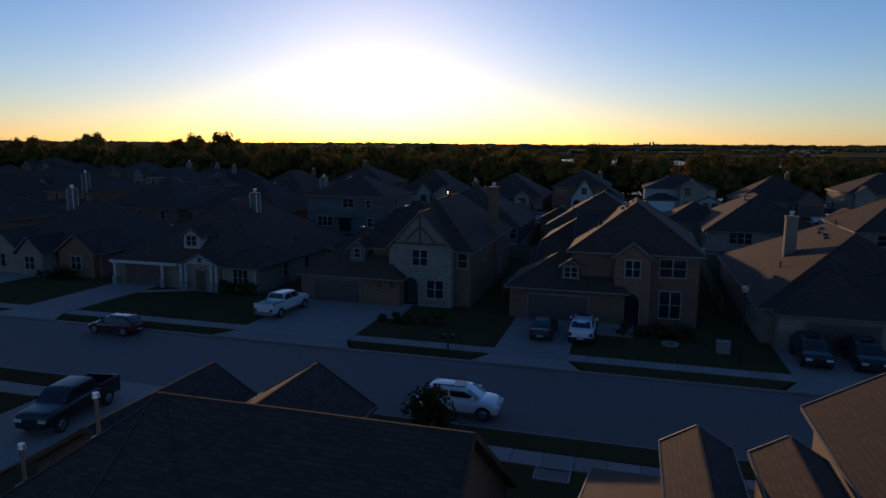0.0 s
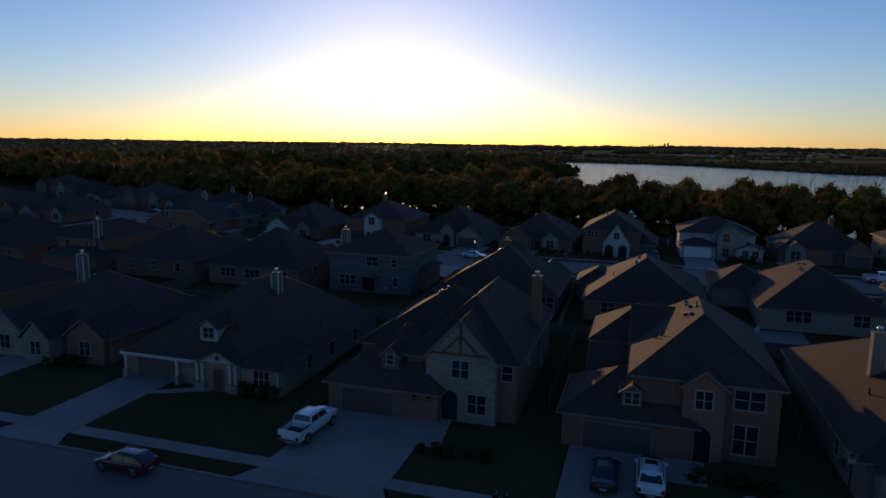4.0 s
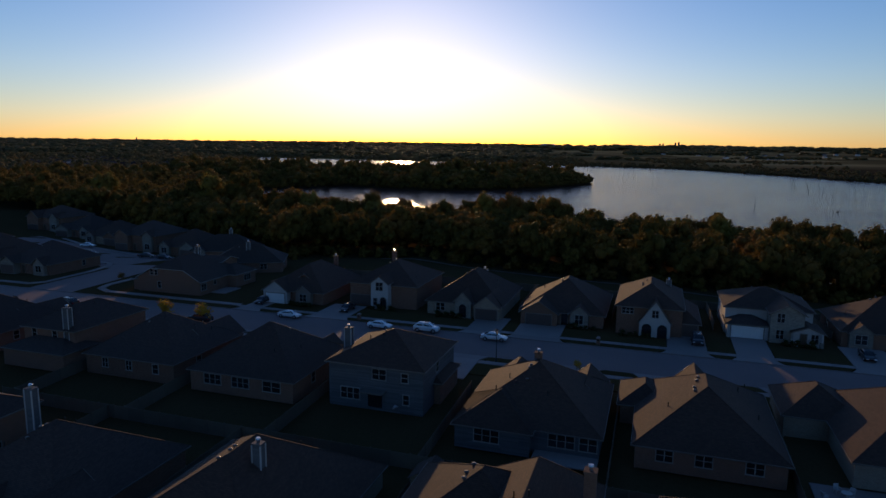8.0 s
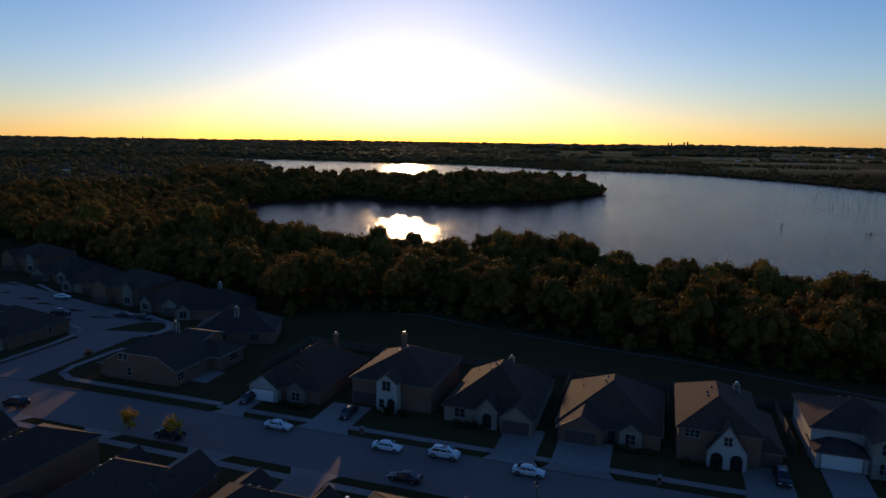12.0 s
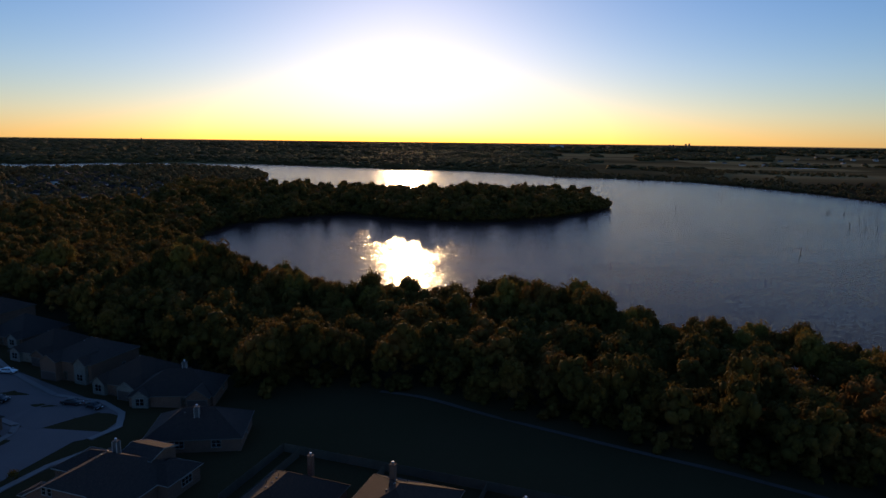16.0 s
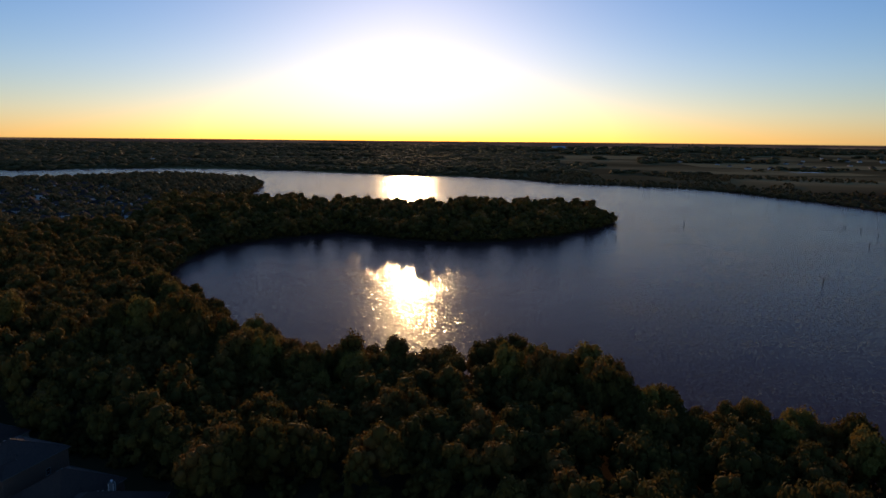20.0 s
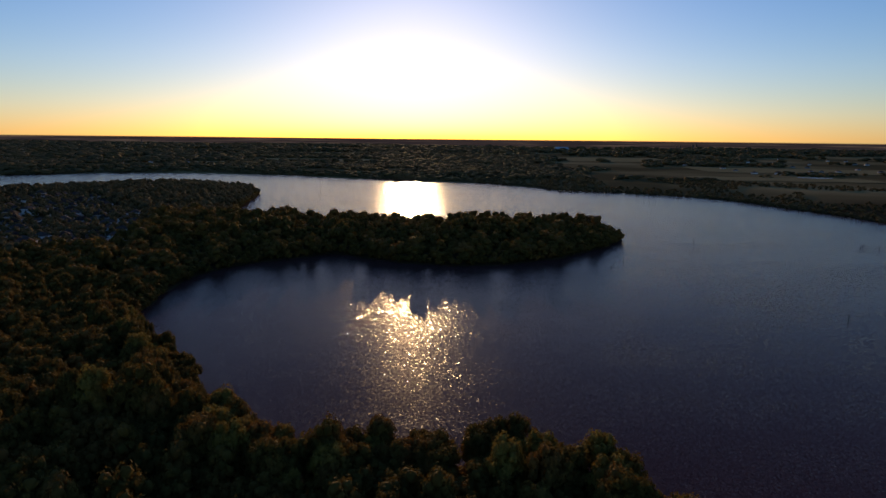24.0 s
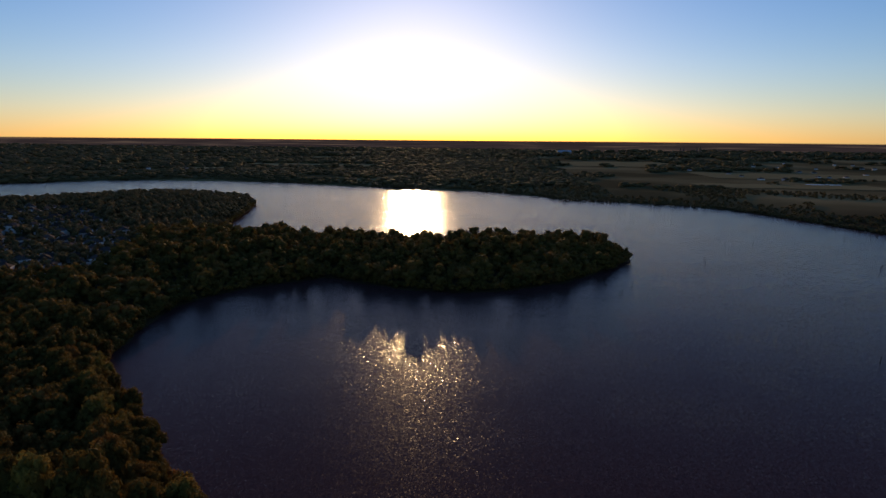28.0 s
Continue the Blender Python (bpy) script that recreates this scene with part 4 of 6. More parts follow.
star = Solid().add([(0.42 * (1 if k % 2 == 0 else 0.42) * math.sin(k * math.pi / 5), -0.08, 0.42 * (1 if k % 2 == 0 else 0.42) * math.cos(k * math.pi / 5)) for k in range(10)] + [(0, -0.14, 0)], [(k, (k + 1) % 10, 10) for k in range(10)])
st = part("gable_star", star, IRON, A, "dark metal star on the white porch gable")
st.matrix_local = pose(3.0, -1.27, 3.3)
part("gable_board", Solid().add([(0.72, -1.28, 2.82), (5.28, -1.28, 2.82), (3.0, -1.28, 3.94), (0.72, -1.2, 2.82), (5.28, -1.2, 2.82), (3.0, -1.2, 3.94)], [(0, 1, 2), (0, 3, 4, 1), (1, 4, 5, 2), (2, 5, 3, 0)]), WHITE, A, "white boarded porch gable")
garage_door(A, -4.7, -0.42, 4.9, 2.15, GARAGE_DARK)
front_door(A, 3.0, -1.2)
put_window(A, side(wing, "f", 0.3), 0.7, 1.7, 1.8, 3)
put_window(A, side(dorm, "f", 0), 4.35, 1.2, 1.05, 2)
for y in (-6.0, -1.0, 5.0):
    put_window(A, side(m1, "r", y), 0.9, 1.0, 1.4)
for x, y in ((-8.1, -1.05), (-1.9, -1.05)):
    column(A, x, y, 0, 2.45)
for x, y in ((5.7, -1.1), (9.45, -1.08)):
    part("downspout", Solid().box(x - 0.05, x + 0.05, y - 0.06, y + 0.04, 0.1, 2.75).box(x - 0.05, x + 0.05, y - 0.6, y - 0.05, 0.1, 0.2), WHITE, A, "white downspout")
chimney(A, 2.6, 10.3, 6.0, 9.6, 0.85, 0.75)

main = V(-2.0, 8.0, 6.6, 26.5, 5.6, 0.85, "hip", BRICK)
gab = V(0.1, 6.4, 5.6, 13.0, 5.7, 1.08, "gy", STONE, over=0.25)
gar = V(-8.8, 1.6, 4.4, 16.0, 2.95, 0.74, "hip", BRICK)
rear = V(-8.8, 6.0, 12.0, 27.5, 4.4, 0.62, "hip", BRICK)
drm = V(-4.1, -2.5, 5.7, 9.0, 5.3, 0.95, "gy", SIDING, over=0.2, base=4.1)
H3 = house("stone_gable_house", "two-storey brick house with a steep timbered stone front gable", -23.0, 55.6, [main, gab, gar, rear, drm], BRICK, SHINGLE, seed=5, vents=8)
garage_door(H3, -5.0, 4.38, 4.9, 2.2, GARAGE_DARK)
arch_ring(H3, 2.3, 5.59, 1.5, 2.7, STONE)
put_window(H3, side(gab, "f", 1.5), 0.8, 1.6, 1.7, 2)
put_window(H3, side(gab, "f", 0), 3.9, 1.5, 1.5, 2)
put_window(H3, side(drm, "f", 0), 4.35, 0.6, 0.85)
tim = Solid().bar((0.4, 5.53, 6.0), (6.1, 5.53, 6.0), 0.08, 0.2).bar((3.25, 5.53, 6.0), (3.25, 5.53, 8.7), 0.2, 0.08).bar((1.6, 5.53, 6.0), (3.25, 5.53, 7.7), 0.08, 0.18).bar((4.9, 5.53, 6.0), (3.25, 5.53, 7.7), 0.08, 0.18)
part("gable_timbering", tim, DOORWOOD, H3, "dark timber framing on the gable")
put_window(H3, (7.2, 6.6, 0), 3.7, 0.9, 1.4)
put_window(H3, side(main, "r", -4), 3.6, 1.2, 1.5, 2)
put_window(H3, side(main, "r", 4), 0.9, 1.2, 1.5, 2)
chimney(H3, 7.6, 18.7, 0, 10.8, 0.95, 0.9, BRICK)
for x in (-0.5, 0.8):
    l = part("wall_lantern", Solid().box(-0.1, 0.1, -0.3, -0.1, 0, 0.4).box(-0.14, 0.14, -0.34, -0.06, 0.4, 0.46), IRON, H3)
    l.matrix_local = pose(x, 4.4, 1.9)
    part("lantern_glass", Solid().box(-0.08, 0.08, -0.312, -0.3, 0.05, 0.35), FROST, l)

bk = V(-2.7, 8.0, 2.4, 20.4, 6.38, 0.70, "hip", BRICK)
bgab = V(1.05, 4.05, 1.5, 8.0, 6.05, 0.78, "gy", BRICK, over=0.3)
bgar = V(-8.0, 2.0, 1.1, 9.7, 3.1, 0.62, "hip", BRICK)
blink = V(-6.6, 0.0, 9.2, 15.6, 3.9, 0.5, "gx", BRICK)
bmid = V(-3.0, 2.6, 9.0, 21.6, 4.9, 0.62, "gx", BRICK)
brear = V(-6.8, 4.0, 14.9, 23.8, 5.3, 0.64, "hip", BRICK)
bdorm = V(-3.5, -1.9, 1.9, 6.0, 4.9, 0.7, "gy", BRICK, over=0.2, base=3.6)
B = house("brown_brick_house", "two-storey brown brick house with a steep hipped roof and garage wing", -2.7, 58.4, [bk, bgab, bgar, blink, bmid, brear, bdorm], BRICK, SHINGLE, seed=8, vents=9)
garage_door(B, -3.7, 1.08, 5.2, 2.2, GARAGE_DARK)
arch_ring(B, 2.4, 1.49, 1.6, 2.8, BRICK_TAN)
put_window(B, side(bk, "f", 3.2), 4.2, 2.1, 1.5, 2)
put_window(B, side(bk, "f", 3.1), 0.6, 1.7, 2.3, 2)
put_window(B, side(bgab, "f", 0), 4.2, 1.2, 1.4, 2)
put_window(B, side(bdorm, "f", 0), 3.8, 1.1, 0.9, 2)
put_window(B, side(bk, "r", 2), 4.3, 1.0, 1.5)
put_window(B, side(brear, "l", 0), 3.4, 1.0, 1.3)

m5 = V(-8.4, 8.4, 0.0, 26.0, 3.1, 0.58, "hip", BRICK_TAN)
g5 = V(-7.4, 1.4, -1.4, 8.0, 3.0, 0.58, "hip", BRICK_TAN)
H5 = house("chimney_house", "one-storey tan brick house with a wide brown roof and tall chimney", 18.1, 57.4, [m5, g5], BRICK_TAN, SHINGLE, seed=11, vents=8)
garage_door(H5, -3.0, -1.42, 4.9, 2.2, GARAGE_DARK)
chimney(H5, -4.3, 12.1, 5.0, 9.0, 1.0, 0.8, BRICK_TAN)
put_window(H5, side(m5, "l", -8), 0.9, 1.0, 1.4)
put_window(H5, side(g5, "l", 0), 0.9, 1.0, 1.4)
for k in (0, 0.25):
    part("utility_meter", Solid().box(-8.62, -8.42, 2.0 + k * 3, 2.3 + k * 3, 1.1, 1.6), FLUE, H5, "metal utility meter box")

m0 = V(-8.4, 8.4, 1.0, 18.0, 2.95, 0.62, "hip")
ga = V(-7.6, -2.2, -0.6, 8.0, 3.0, 0.8, "gy", STONE)
gb = V(-1.4, 2.2, -1.4, 7.0, 3.0, 0.9, "gy", STONE)
gc = V(3.0, 8.0, 0.2, 7.0, 3.0, 0.75, "gy", BRICK)


def cottage(label, u, v, seed, roof=SHINGLE, wall=BRICK, back=False, width=16.8, stretch=1.0, eave=2.95, pitch=0.62, name="hip_roof_house", two=False, turn=0.0):
    """A plain family house with a hipped main roof and small front gables, varied by its seed."""
    r = random.Random(seed)
    w = width / 2
    d = 17 * stretch
    vols = [V(-w, w, 1.0, d, eave, pitch, "hip", wall)]
    gw = r.uniform(4.6, 5.8)
    flip = -1 if r.random() < 0.5 else 1
    xs = sorted((flip * (w - gw - 0.6), flip * (w - 0.6)))
    vols.append(V(xs[0], xs[1], -0.8, 8, eave + (2.0 if two else 0.05), r.uniform(0.6, 0.85), "gy", r.choice((STONE, BRICK, wall))))
    xe = sorted((-flip * (w - 4.6), -flip * (w - 1.0)))
    vols.append(V(xe[0], xe[1], 0.0, 6, eave, r.uniform(0.7, 0.95), "gy", STONE))
    h = house(name, label, u, v, vols, wall, roof, back, seed=seed, vents=r.randint(4, 7), turn=turn)
    garage_door(h, (xs[0] + xs[1]) / 2, -0.82, min(gw - 0.6, 4.9), 2.15, r.choice((GARAGE_DARK, GARAGE_DARK)))
    front_door(h, flip * (w - gw - 1.8), 0.98)
    put_window(h, side(vols[2], "f", 0), 0.8, 1.8, 1.6, 2)
    for x in (-w * 0.6, 0.0, w * 0.55):
        put_window(h, side(vols[0], "b", x), 0.9, r.choice((1.0, 1.9, 2.7)), 1.4, r.choice((1, 2, 3)))
    if eave > 4:
        for x in (-w * 0.5, w * 0.5):
            put_window(h, side(vols[0], "b", x), 3.7, 1.8, 1.3, 2)
            put_window(h, side(vols[0], "f", x), 3.7, 1.0, 1.3)
    for s in "lr":
        put_window(h, side(vols[0], s, 2.5), 0.9, 1.0, 1.4)
    return h, vols


H1 = house("triple_gable_house", "one-storey brick house with three stone front gables", -68.0, 62.6, [m0, ga, gb, gc], BRICK, SHINGLE_GREY, seed=14)
for q in (ga, gb, gc):
    put_window(H1, side(q, "f", 0), 0.8, 1.4, 1.5, 2)
chimney(H1, -7.6, 13.2, 0, 9.2, 1.0, 0.8)
h, q = cottage("two-storey brick house with a front gable", -88, 63.5, 21, SHINGLE_GREY, BRICK, eave=5.4, pitch=0.5, width=15)
h, q = cottage("one-storey brick house with a hipped roof", -108, 64, 22)
h, q = cottage("one-storey tan brick house with a hipped roof", 40, 60, 23, SHINGLE, BRICK_TAN)
h, q = cottage("two-storey brick house with a hipped roof", 60, 60, 24, SHINGLE, BRICK, eave=5.4, pitch=0.5)

# near side of the first street, under the start of the flight
HS1 = house("near_dark_roof_house", "one-storey house with a dark shingle roof and two front gables", 0.0, 36.0 - 0.0, [
    V(4.2, 13.1, 12.3, 24.9, 3.5, 0.727, "gx", BRICK), V(6.8, 19.4, 12.3, 24.9, 3.49, 0.727, "hip", BRICK), V(14.0, 18.85, 12.05, 18.0, 5.02, 0.6, "gy", BRICK), V(9.7, 13.7, 12.15, 18.0, 5.74, 0.62, "gy", STONE)], BRICK, SHINGLE_GREY, back=True, seed=31, vents=4, trim=DOORWOOD)
for x, y, z, tall in ((14.7, 19.5, 6.9, 1.35), (15.8, 21.0, 6.05, 1.2)):
    fl = part("flue", Solid().tube((0, 0, -0.3), (0, 0, tall - 0.12), 0.055, 0.055, 10).tube((0, 0, tall - 0.14), (0, 0, tall), 0.12, 0.09, 10), FLUE, HS1, "galvanised flue pipe with a round cap")
    fl.matrix_local = pose(x, y, z)
    part("flashing", Solid().box(-0.16, 0.16, -0.16, 0.16, -0.35, 0.05), DULL_METAL, fl)
HS2 = house("near_tan_house", "tan sided house with roof dormers and a tall gable", 6.5, 28.3, [
    V(-9.5, 7.6, 2.3, 22.0, 3.2, 0.36, "gx", SIDING_TAN), V(-10.0, 0.0, 0.0, 18.0, 5.8, 0.6, "gy", SIDING_TAN), V(3.5, 5.4, 4.0, 10.0, 5.4, 0.62, "gy", SIDING_TAN, over=0.2, base=3.4),
    V(0.7, 2.6, 4.0, 10.0, 5.4, 0.62, "gy", SIDING_TAN, over=0.2, base=3.4)], SIDING_TAN, SHINGLE, back=True, seed=33, vents=2)
h, q = cottage("one-storey brick house with a hipped roof", -44, 27, 35, SHINGLE_GREY, BRICK, back=True)
h, q = cottage("one-storey brick house with a hipped roof", 30, 27, 36, SHINGLE, BRICK_TAN, back=True)

# houses between the two streets, backs to the first
C = house("grey_two_storey_house", "grey sided two-storey house with a hipped roof", -45.6, 114.0, [V(-6.7, 6.7, 0, 13.5, 5.9, 0.46, "hip", SIDING), V(-7.6, -3.6, 1.0, 9.0, 2.9, 0.45, "hip", BRICK)], SIDING, SHINGLE, back=True, seed=41, vents=4)
cv = V(-6.7, 6.7, 0, 13.5, 5.9, 0.46)
put_window(C, side(cv, "b", -0.6), 3.9, 1.9, 1.4, 2)
put_window(C, side(cv, "b", -4.2), 3.9, 0.9, 1.2)
put_window(C, side(cv, "b", 3.6), 0.8, 2.7, 1.5, 3)
put_window(C, side(cv, "b", -4.4), 0.9, 0.8, 1.3)
put_window(C, side(cv, "l", 1), 3.9, 1.0, 1.3)
part("patio_door", Solid().box(-1.0, 1.0, 13.5, 13.56, 0, 2.2), GLASS, C, "dark glazed patio door")
part("patio_cover", Solid().box(-1.6, 1.6, 13.48, 15.2, 2.4, 2.55), CREAM, C, "flat patio cover")
chimney(C, 7.1, 6.6, 0, 8.4, 1.0, 0.8)
part("satellite_dish", Solid().tube((-3.2, 14.2, 0.6), (-3.0, 14.1, 0.9), 0.45, 0.1, 10), WHITE, C)

ev = V(-8.2, 8.2, 0.6, 18.0, 2.75, 0.62, "hip", SIDING)
ev2 = V(-0.6, 8.2, 10.0, 19.4, 2.75, 0.62, "hip", SIDING)
E_ = house("bay_window_house", "one-storey pale sided house with a row of rear windows", -24.4, 113.4, [ev, ev2, V(-7.6, -3.0, -0.8, 7, 2.8, 0.8, "gy", STONE), V(-2.2, 0.6, -0.4, 6, 2.8, 0.95, "gy", STONE), V(2.0, 7.0, -0.9, 7, 2.8, 0.7, "gy", BRICK)], SIDING, SHINGLE, back=True, seed=43, vents=9)
put_window(E_, side(ev2, "b", 0.6), 0.7, 2.9, 1.6, 3)
put_window(E_, side(ev, "b", -4.0), 0.7, 2.9, 1.6, 3)
put_window(E_, side(ev, "b", -7.0), 0.7, 1.9, 1.7, 2)
chimney(E_, 0.6, 7.6, 5.0, 8.3, 0.9, 0.8, BRICK)
part("patio", Solid().box(-8.2, -1.0, 18.05, 21.0, -0.1, 0.06), CONCRETE, E_, "pale concrete patio")

dv = V(-7.6, 7.6, 0.0, 20.0, 2.6, 0.6, "hip", BRICK)
D = house("wide_hip_house", "one-storey brick house with a wide brown hipped roof", -4.8, 115.6, [dv, V(4.0, 9.8, 0.2, 8.5, 2.5, 0.6, "hip", BRICK), V(-1.5, 3.0, -1.6, 9.0, 3.2, 0.95, "gy", STONE)], BRICK, SHINGLE, back=True, seed=45, vents=8)
for x in (-4.5, 0.5, 4.5):
    put_window(D, side(dv, "b", x), 0.8, 1.7, 1.4, 2)
rv = V(-8.0, 6.7, 0.0, 20.0, 2.7, 0.6, "hip", BRICK_TAN)
R2 = house("corner_wing_house", "one-storey tan brick house with a side wing and low hipped roof", 16.2, 118.6, [rv, V(3.0, 11.6, -1.0, 9.0, 2.7, 0.6, "hip", BRICK_TAN)], BRICK_TAN, SHINGLE, back=True, seed=47, vents=9)
put_window(R2, side(rv, "b", 3.0), 0.8, 2.8, 1.5, 3)
put_window(R2, side(rv, "b", -4.0), 0.8, 1.8, 1.5, 2)
h, q = cottage("one-storey brick house with a dark hipped roof", -65.0, 115.5, 51, SHINGLE_GREY, BRICK, back=True, width=16.5, pitch=0.66)
h, q = cottage("one-storey brick house with a dark hipped roof", -84.6, 116.0, 52, SHINGLE_GREY, BRICK, back=True, width=16.0, pitch=0.62)
L3v = V(-5.2, 5.2, 0, 15, 5.2, 0.5, "hip", BRICK)
L3 = house("tall_brick_house", "two-storey brick house with pale trim and an outside chimney", -102.0, 116.0, [L3v, V(-6.5, 5.6, 12.0, 18.5, 2.6, 0.35, "hip", BRICK)], BRICK, SHINGLE_GREY, back=True, seed=53)
put_window(L3, side(L3v, "b", 3.0), 3.4, 0.9, 1.3)
put_window(L3, side(L3v, "b", -1.2), 3.4, 0.9, 1.3)
chimney(L3, -3.6, 14.6, 0, 8.6, 1.0, 0.8)
h, q = cottage("one-storey brick house with a dark hipped roof", -122.5, 116.5, 54, SHINGLE_GREY, BRICK, back=True)
h, q = cottage("one-storey tan brick house with a hipped roof", 37.0, 118.5, 55, SHINGLE, BRICK_TAN, back=True)
h, q = cottage("two-storey brick house with a hipped roof", 57.0, 118.5, 56, SHINGLE, BRICK, back=True, eave=5.4, pitch=0.5)

# far side of the second street
gv = V(-7.0, 7.0, 1.5, 21.0, 2.9, 0.66, "hip", BRICK)
gg = V(-6.6, -0.8, 0.0, 9.0, 2.9, 0.72, "gy", WHITE)
G1 = house("white_garage_house", "one-storey house with a white gabled garage", -85.2, 145.2, [gv, gg, V(-2.0, 3.4, 5.0, 12.0, 4.0, 0.7, "gy", BRICK), V(1.0, 4.6, 0.5, 7.0, 2.9, 0.75, "gy", CREAM)], BRICK, SHINGLE, seed=61)
garage_door(G1, -3.7, -0.02, 4.6, 2.15, GARAGE)
chimney(G1, 0.5, 20.4, 2.0, 7.4, 0.9, 0.8, BRICK)
put_window(G1, side(V(1.0, 4.6, 0.5, 7, 2.9, 0.7), "f", 0), 0.8, 1.6, 1.5, 2)
av = V(-7.6, 7.6, 2.0, 19.0, 5.0, 0.5, "hip", BRICK)
ag = V(-1.9, 1.9, 0.0, 8.0, 5.5, 0.75, "gy", WHITE, over=0.25)
K6 = house("pale_gable_house", "two-storey brick house with a narrow pale stone gable", -65.9, 148.5, [av, ag], BRICK, SHINGLE, seed=62)
put_window(K6, side(ag, "f", 0), 3.9, 1.5, 1.7, 2)
arch_ring(K6, 0.9, -0.01, 1.3, 2.5, STONE)
put_window(K6, (-0.9, 0, 0), 0.7, 0.9, 1.5)
garage_door(K6, -5.2, 1.98, 4.6, 2.15, GARAGE_DARK)
chimney(K6, -2.6, 14.8, 5.0, 9.8, 0.9, 0.8, BRICK)
pv = V(-7.8, 7.8, 1.2, 20.0, 2.9, 0.68, "hip", BRICK_TAN)
PP = house("front_gable_house", "one-storey brick house with a steep hipped roof and entry gable", -47.6, 148.0, [pv, V(-1.6, 1.8, 0.0, 8.0, 3.4, 1.05, "gy", STONE), V(2.6, 7.6, -0.6, 8, 2.9, 0.75, "gy", BRICK_TAN)], BRICK_TAN, SHINGLE, seed=63)
garage_door(PP, 5.1, -0.62, 4.3, 2.15, GARAGE_DARK)
arch_ring(PP, 0.1, -0.01, 1.5, 2.7, STONE)
put_window(PP, side(pv, "f", -5), 0.8, 1.8, 1.5, 2)
chimney(PP, 0.3, 17.0, 4.5, 7.0, 0.9, 0.8)
fv = V(-8.0, 8.0, 1.4, 21.0, 2.6, 0.62, "hip", BRICK)
F_ = house("double_gable_house", "one-storey brick house with two front gables", -28.0, 148.4, [fv, V(-7.6, -0.6, -0.8, 9.0, 2.6, 0.62, "gy", BRICK), V(1.8, 5.2, 0.2, 8.0, 2.8, 0.8, "gy", STONE)], BRICK, SHINGLE, seed=64)
garage_door(F_, -4.1, -0.82, 4.9, 2.15, GARAGE_DARK)
arch_ring(F_, 0.6, 1.38, 1.2, 2.4, STONE)
put_window(F_, side(V(1.8, 5.2, 0.2, 8, 2.8, 0.8), "f", 0), 0.7, 1.5, 1.7, 2)
Gv = V(-6.6, 5.0, 0.8, 19.5, 5.4, 0.55, "hip", BRICK)
Gg = V(-2.4, 3.0, -0.6, 7.0, 2.9, 1.45, "gy", WHITE, over=0.2)
Gl = V(1.5, 8.0, 2.0, 17.0, 2.8, 0.7, "hip", BRICK)
G_ = house("white_arch_house", "two-storey house with a white gable and two arched porch openings", -11.0, 147.2, [Gv, Gg, Gl], BRICK, SHINGLE, seed=65)
arch_ring(G_, -1.1, -0.61, 1.7, 2.5, WHITE)
arch_ring(G_, 1.6, -0.61, 1.7, 2.5, WHITE)
put_window(G_, side(Gg, "f", 0.0), 3.7, 1.1, 1.3, 2)
put_window(G_, side(Gv, "f", -3.8), 3.8, 2.1, 1.1, 3)
garage_door(G_, 5.4, 1.98, 4.6, 2.15, GARAGE_DARK)
chimney(G_, 2.6, 15.3, 5.5, 7.8, 0.9, 0.8)
wv = V(-7.4, 7.4, 4.0, 18.0, 5.0, 0.4, "hip", WHITE)
wg = V(-0.2, 5.2, -0.6, 9.0, 5.4, 0.55, "gy", STONE)
wga = V(-7.2, -0.3, 0.4, 6.0, 2.7, 0.4, "hip", WHITE, SHINGLE_GREY)
wp = V(3.2, 8.2, -1.6, 5.0, 2.5, 0.4, "gy", WHITE)
W_ = house("white_two_storey_house", "white and stone two-storey house with a wide white garage door", 9.2, 151.8, [wv, wg, wga, wp], WHITE, SHINGLE, seed=66)
garage_door(W_, -3.8, 0.38, 5.4, 2.2, GARAGE)
put_window(W_, (1.4, -0.6, 0), 3.7, 1.2, 1.6, 2)
put_window(W_, (1.4, -0.6, 0), 0.7, 1.2, 1.6, 2)
for x in (3.5, 7.9):
    column(W_, x, -1.8, 0, 2.45)
front_door(W_, 5.0, -1.6)
put_window(W_, (6.8, -1.6, 0), 0.7, 1.1, 1.5, 2)
h, q = cottage("one-storey brick house with a low hipped roof", 29.0, 152.0, 67, SHINGLE, BRICK, width=16.5)
chimney(h, 3.0, 12.0, 4.5, 8.2, 0.9, 0.8, BRICK)
h, q = cottage("two-storey brick house with a hipped roof", 50.0, 153.0, 68, SHINGLE, BRICK_TAN, eave=5.2, pitch=0.5)
h, q = cottage("one-storey brick house with a low hipped roof", 72.0, 152.0, 69, SHINGLE, BRICK)

# corner lot and the turning circle
chm = V(-8.6, 8.6, 0.3, 17.5, 3.2, 0.55, "jerk", BRICK, clip=5.5)
chw = V(4.0, 10.8, 10.5, 18.5, 3.2, 0.5, "hip", BRICK)
CH = house("corner_lot_house", "brick house with a broad clipped gable on a corner lot", -116.9, 145.0, [chm, chw, V(-1.5, 5.2, 13.0, 19.0, 5.4, 0.3, "gx", BRICK), V(-12.5, -5.0, 9.0, 17.0, 3.0, 0.5, "hip", BRICK), V(-10.4, -8.0, 0.8, 4.6, 2.7, 0.4, "hip", BRICK)], BRICK, SHINGLE_GREY, seed=71, trim=VINYL)
part("patio", Solid().box(8.65, 12.4, 4.0, 10.0, -0.2, 0.06), CONCRETE, CH, "pale concrete patio")
chimney(CH, 0.1, 10.7, 5.0, 9.2, 0.9, 0.8)
for x in (-4.6, -3.4):
    put_window(CH, (x, 0.3, 0), 3.9, 0.8, 1.2)
put_window(CH, (-2.6, 0.3, 0), 0.9, 0.9, 1.5)
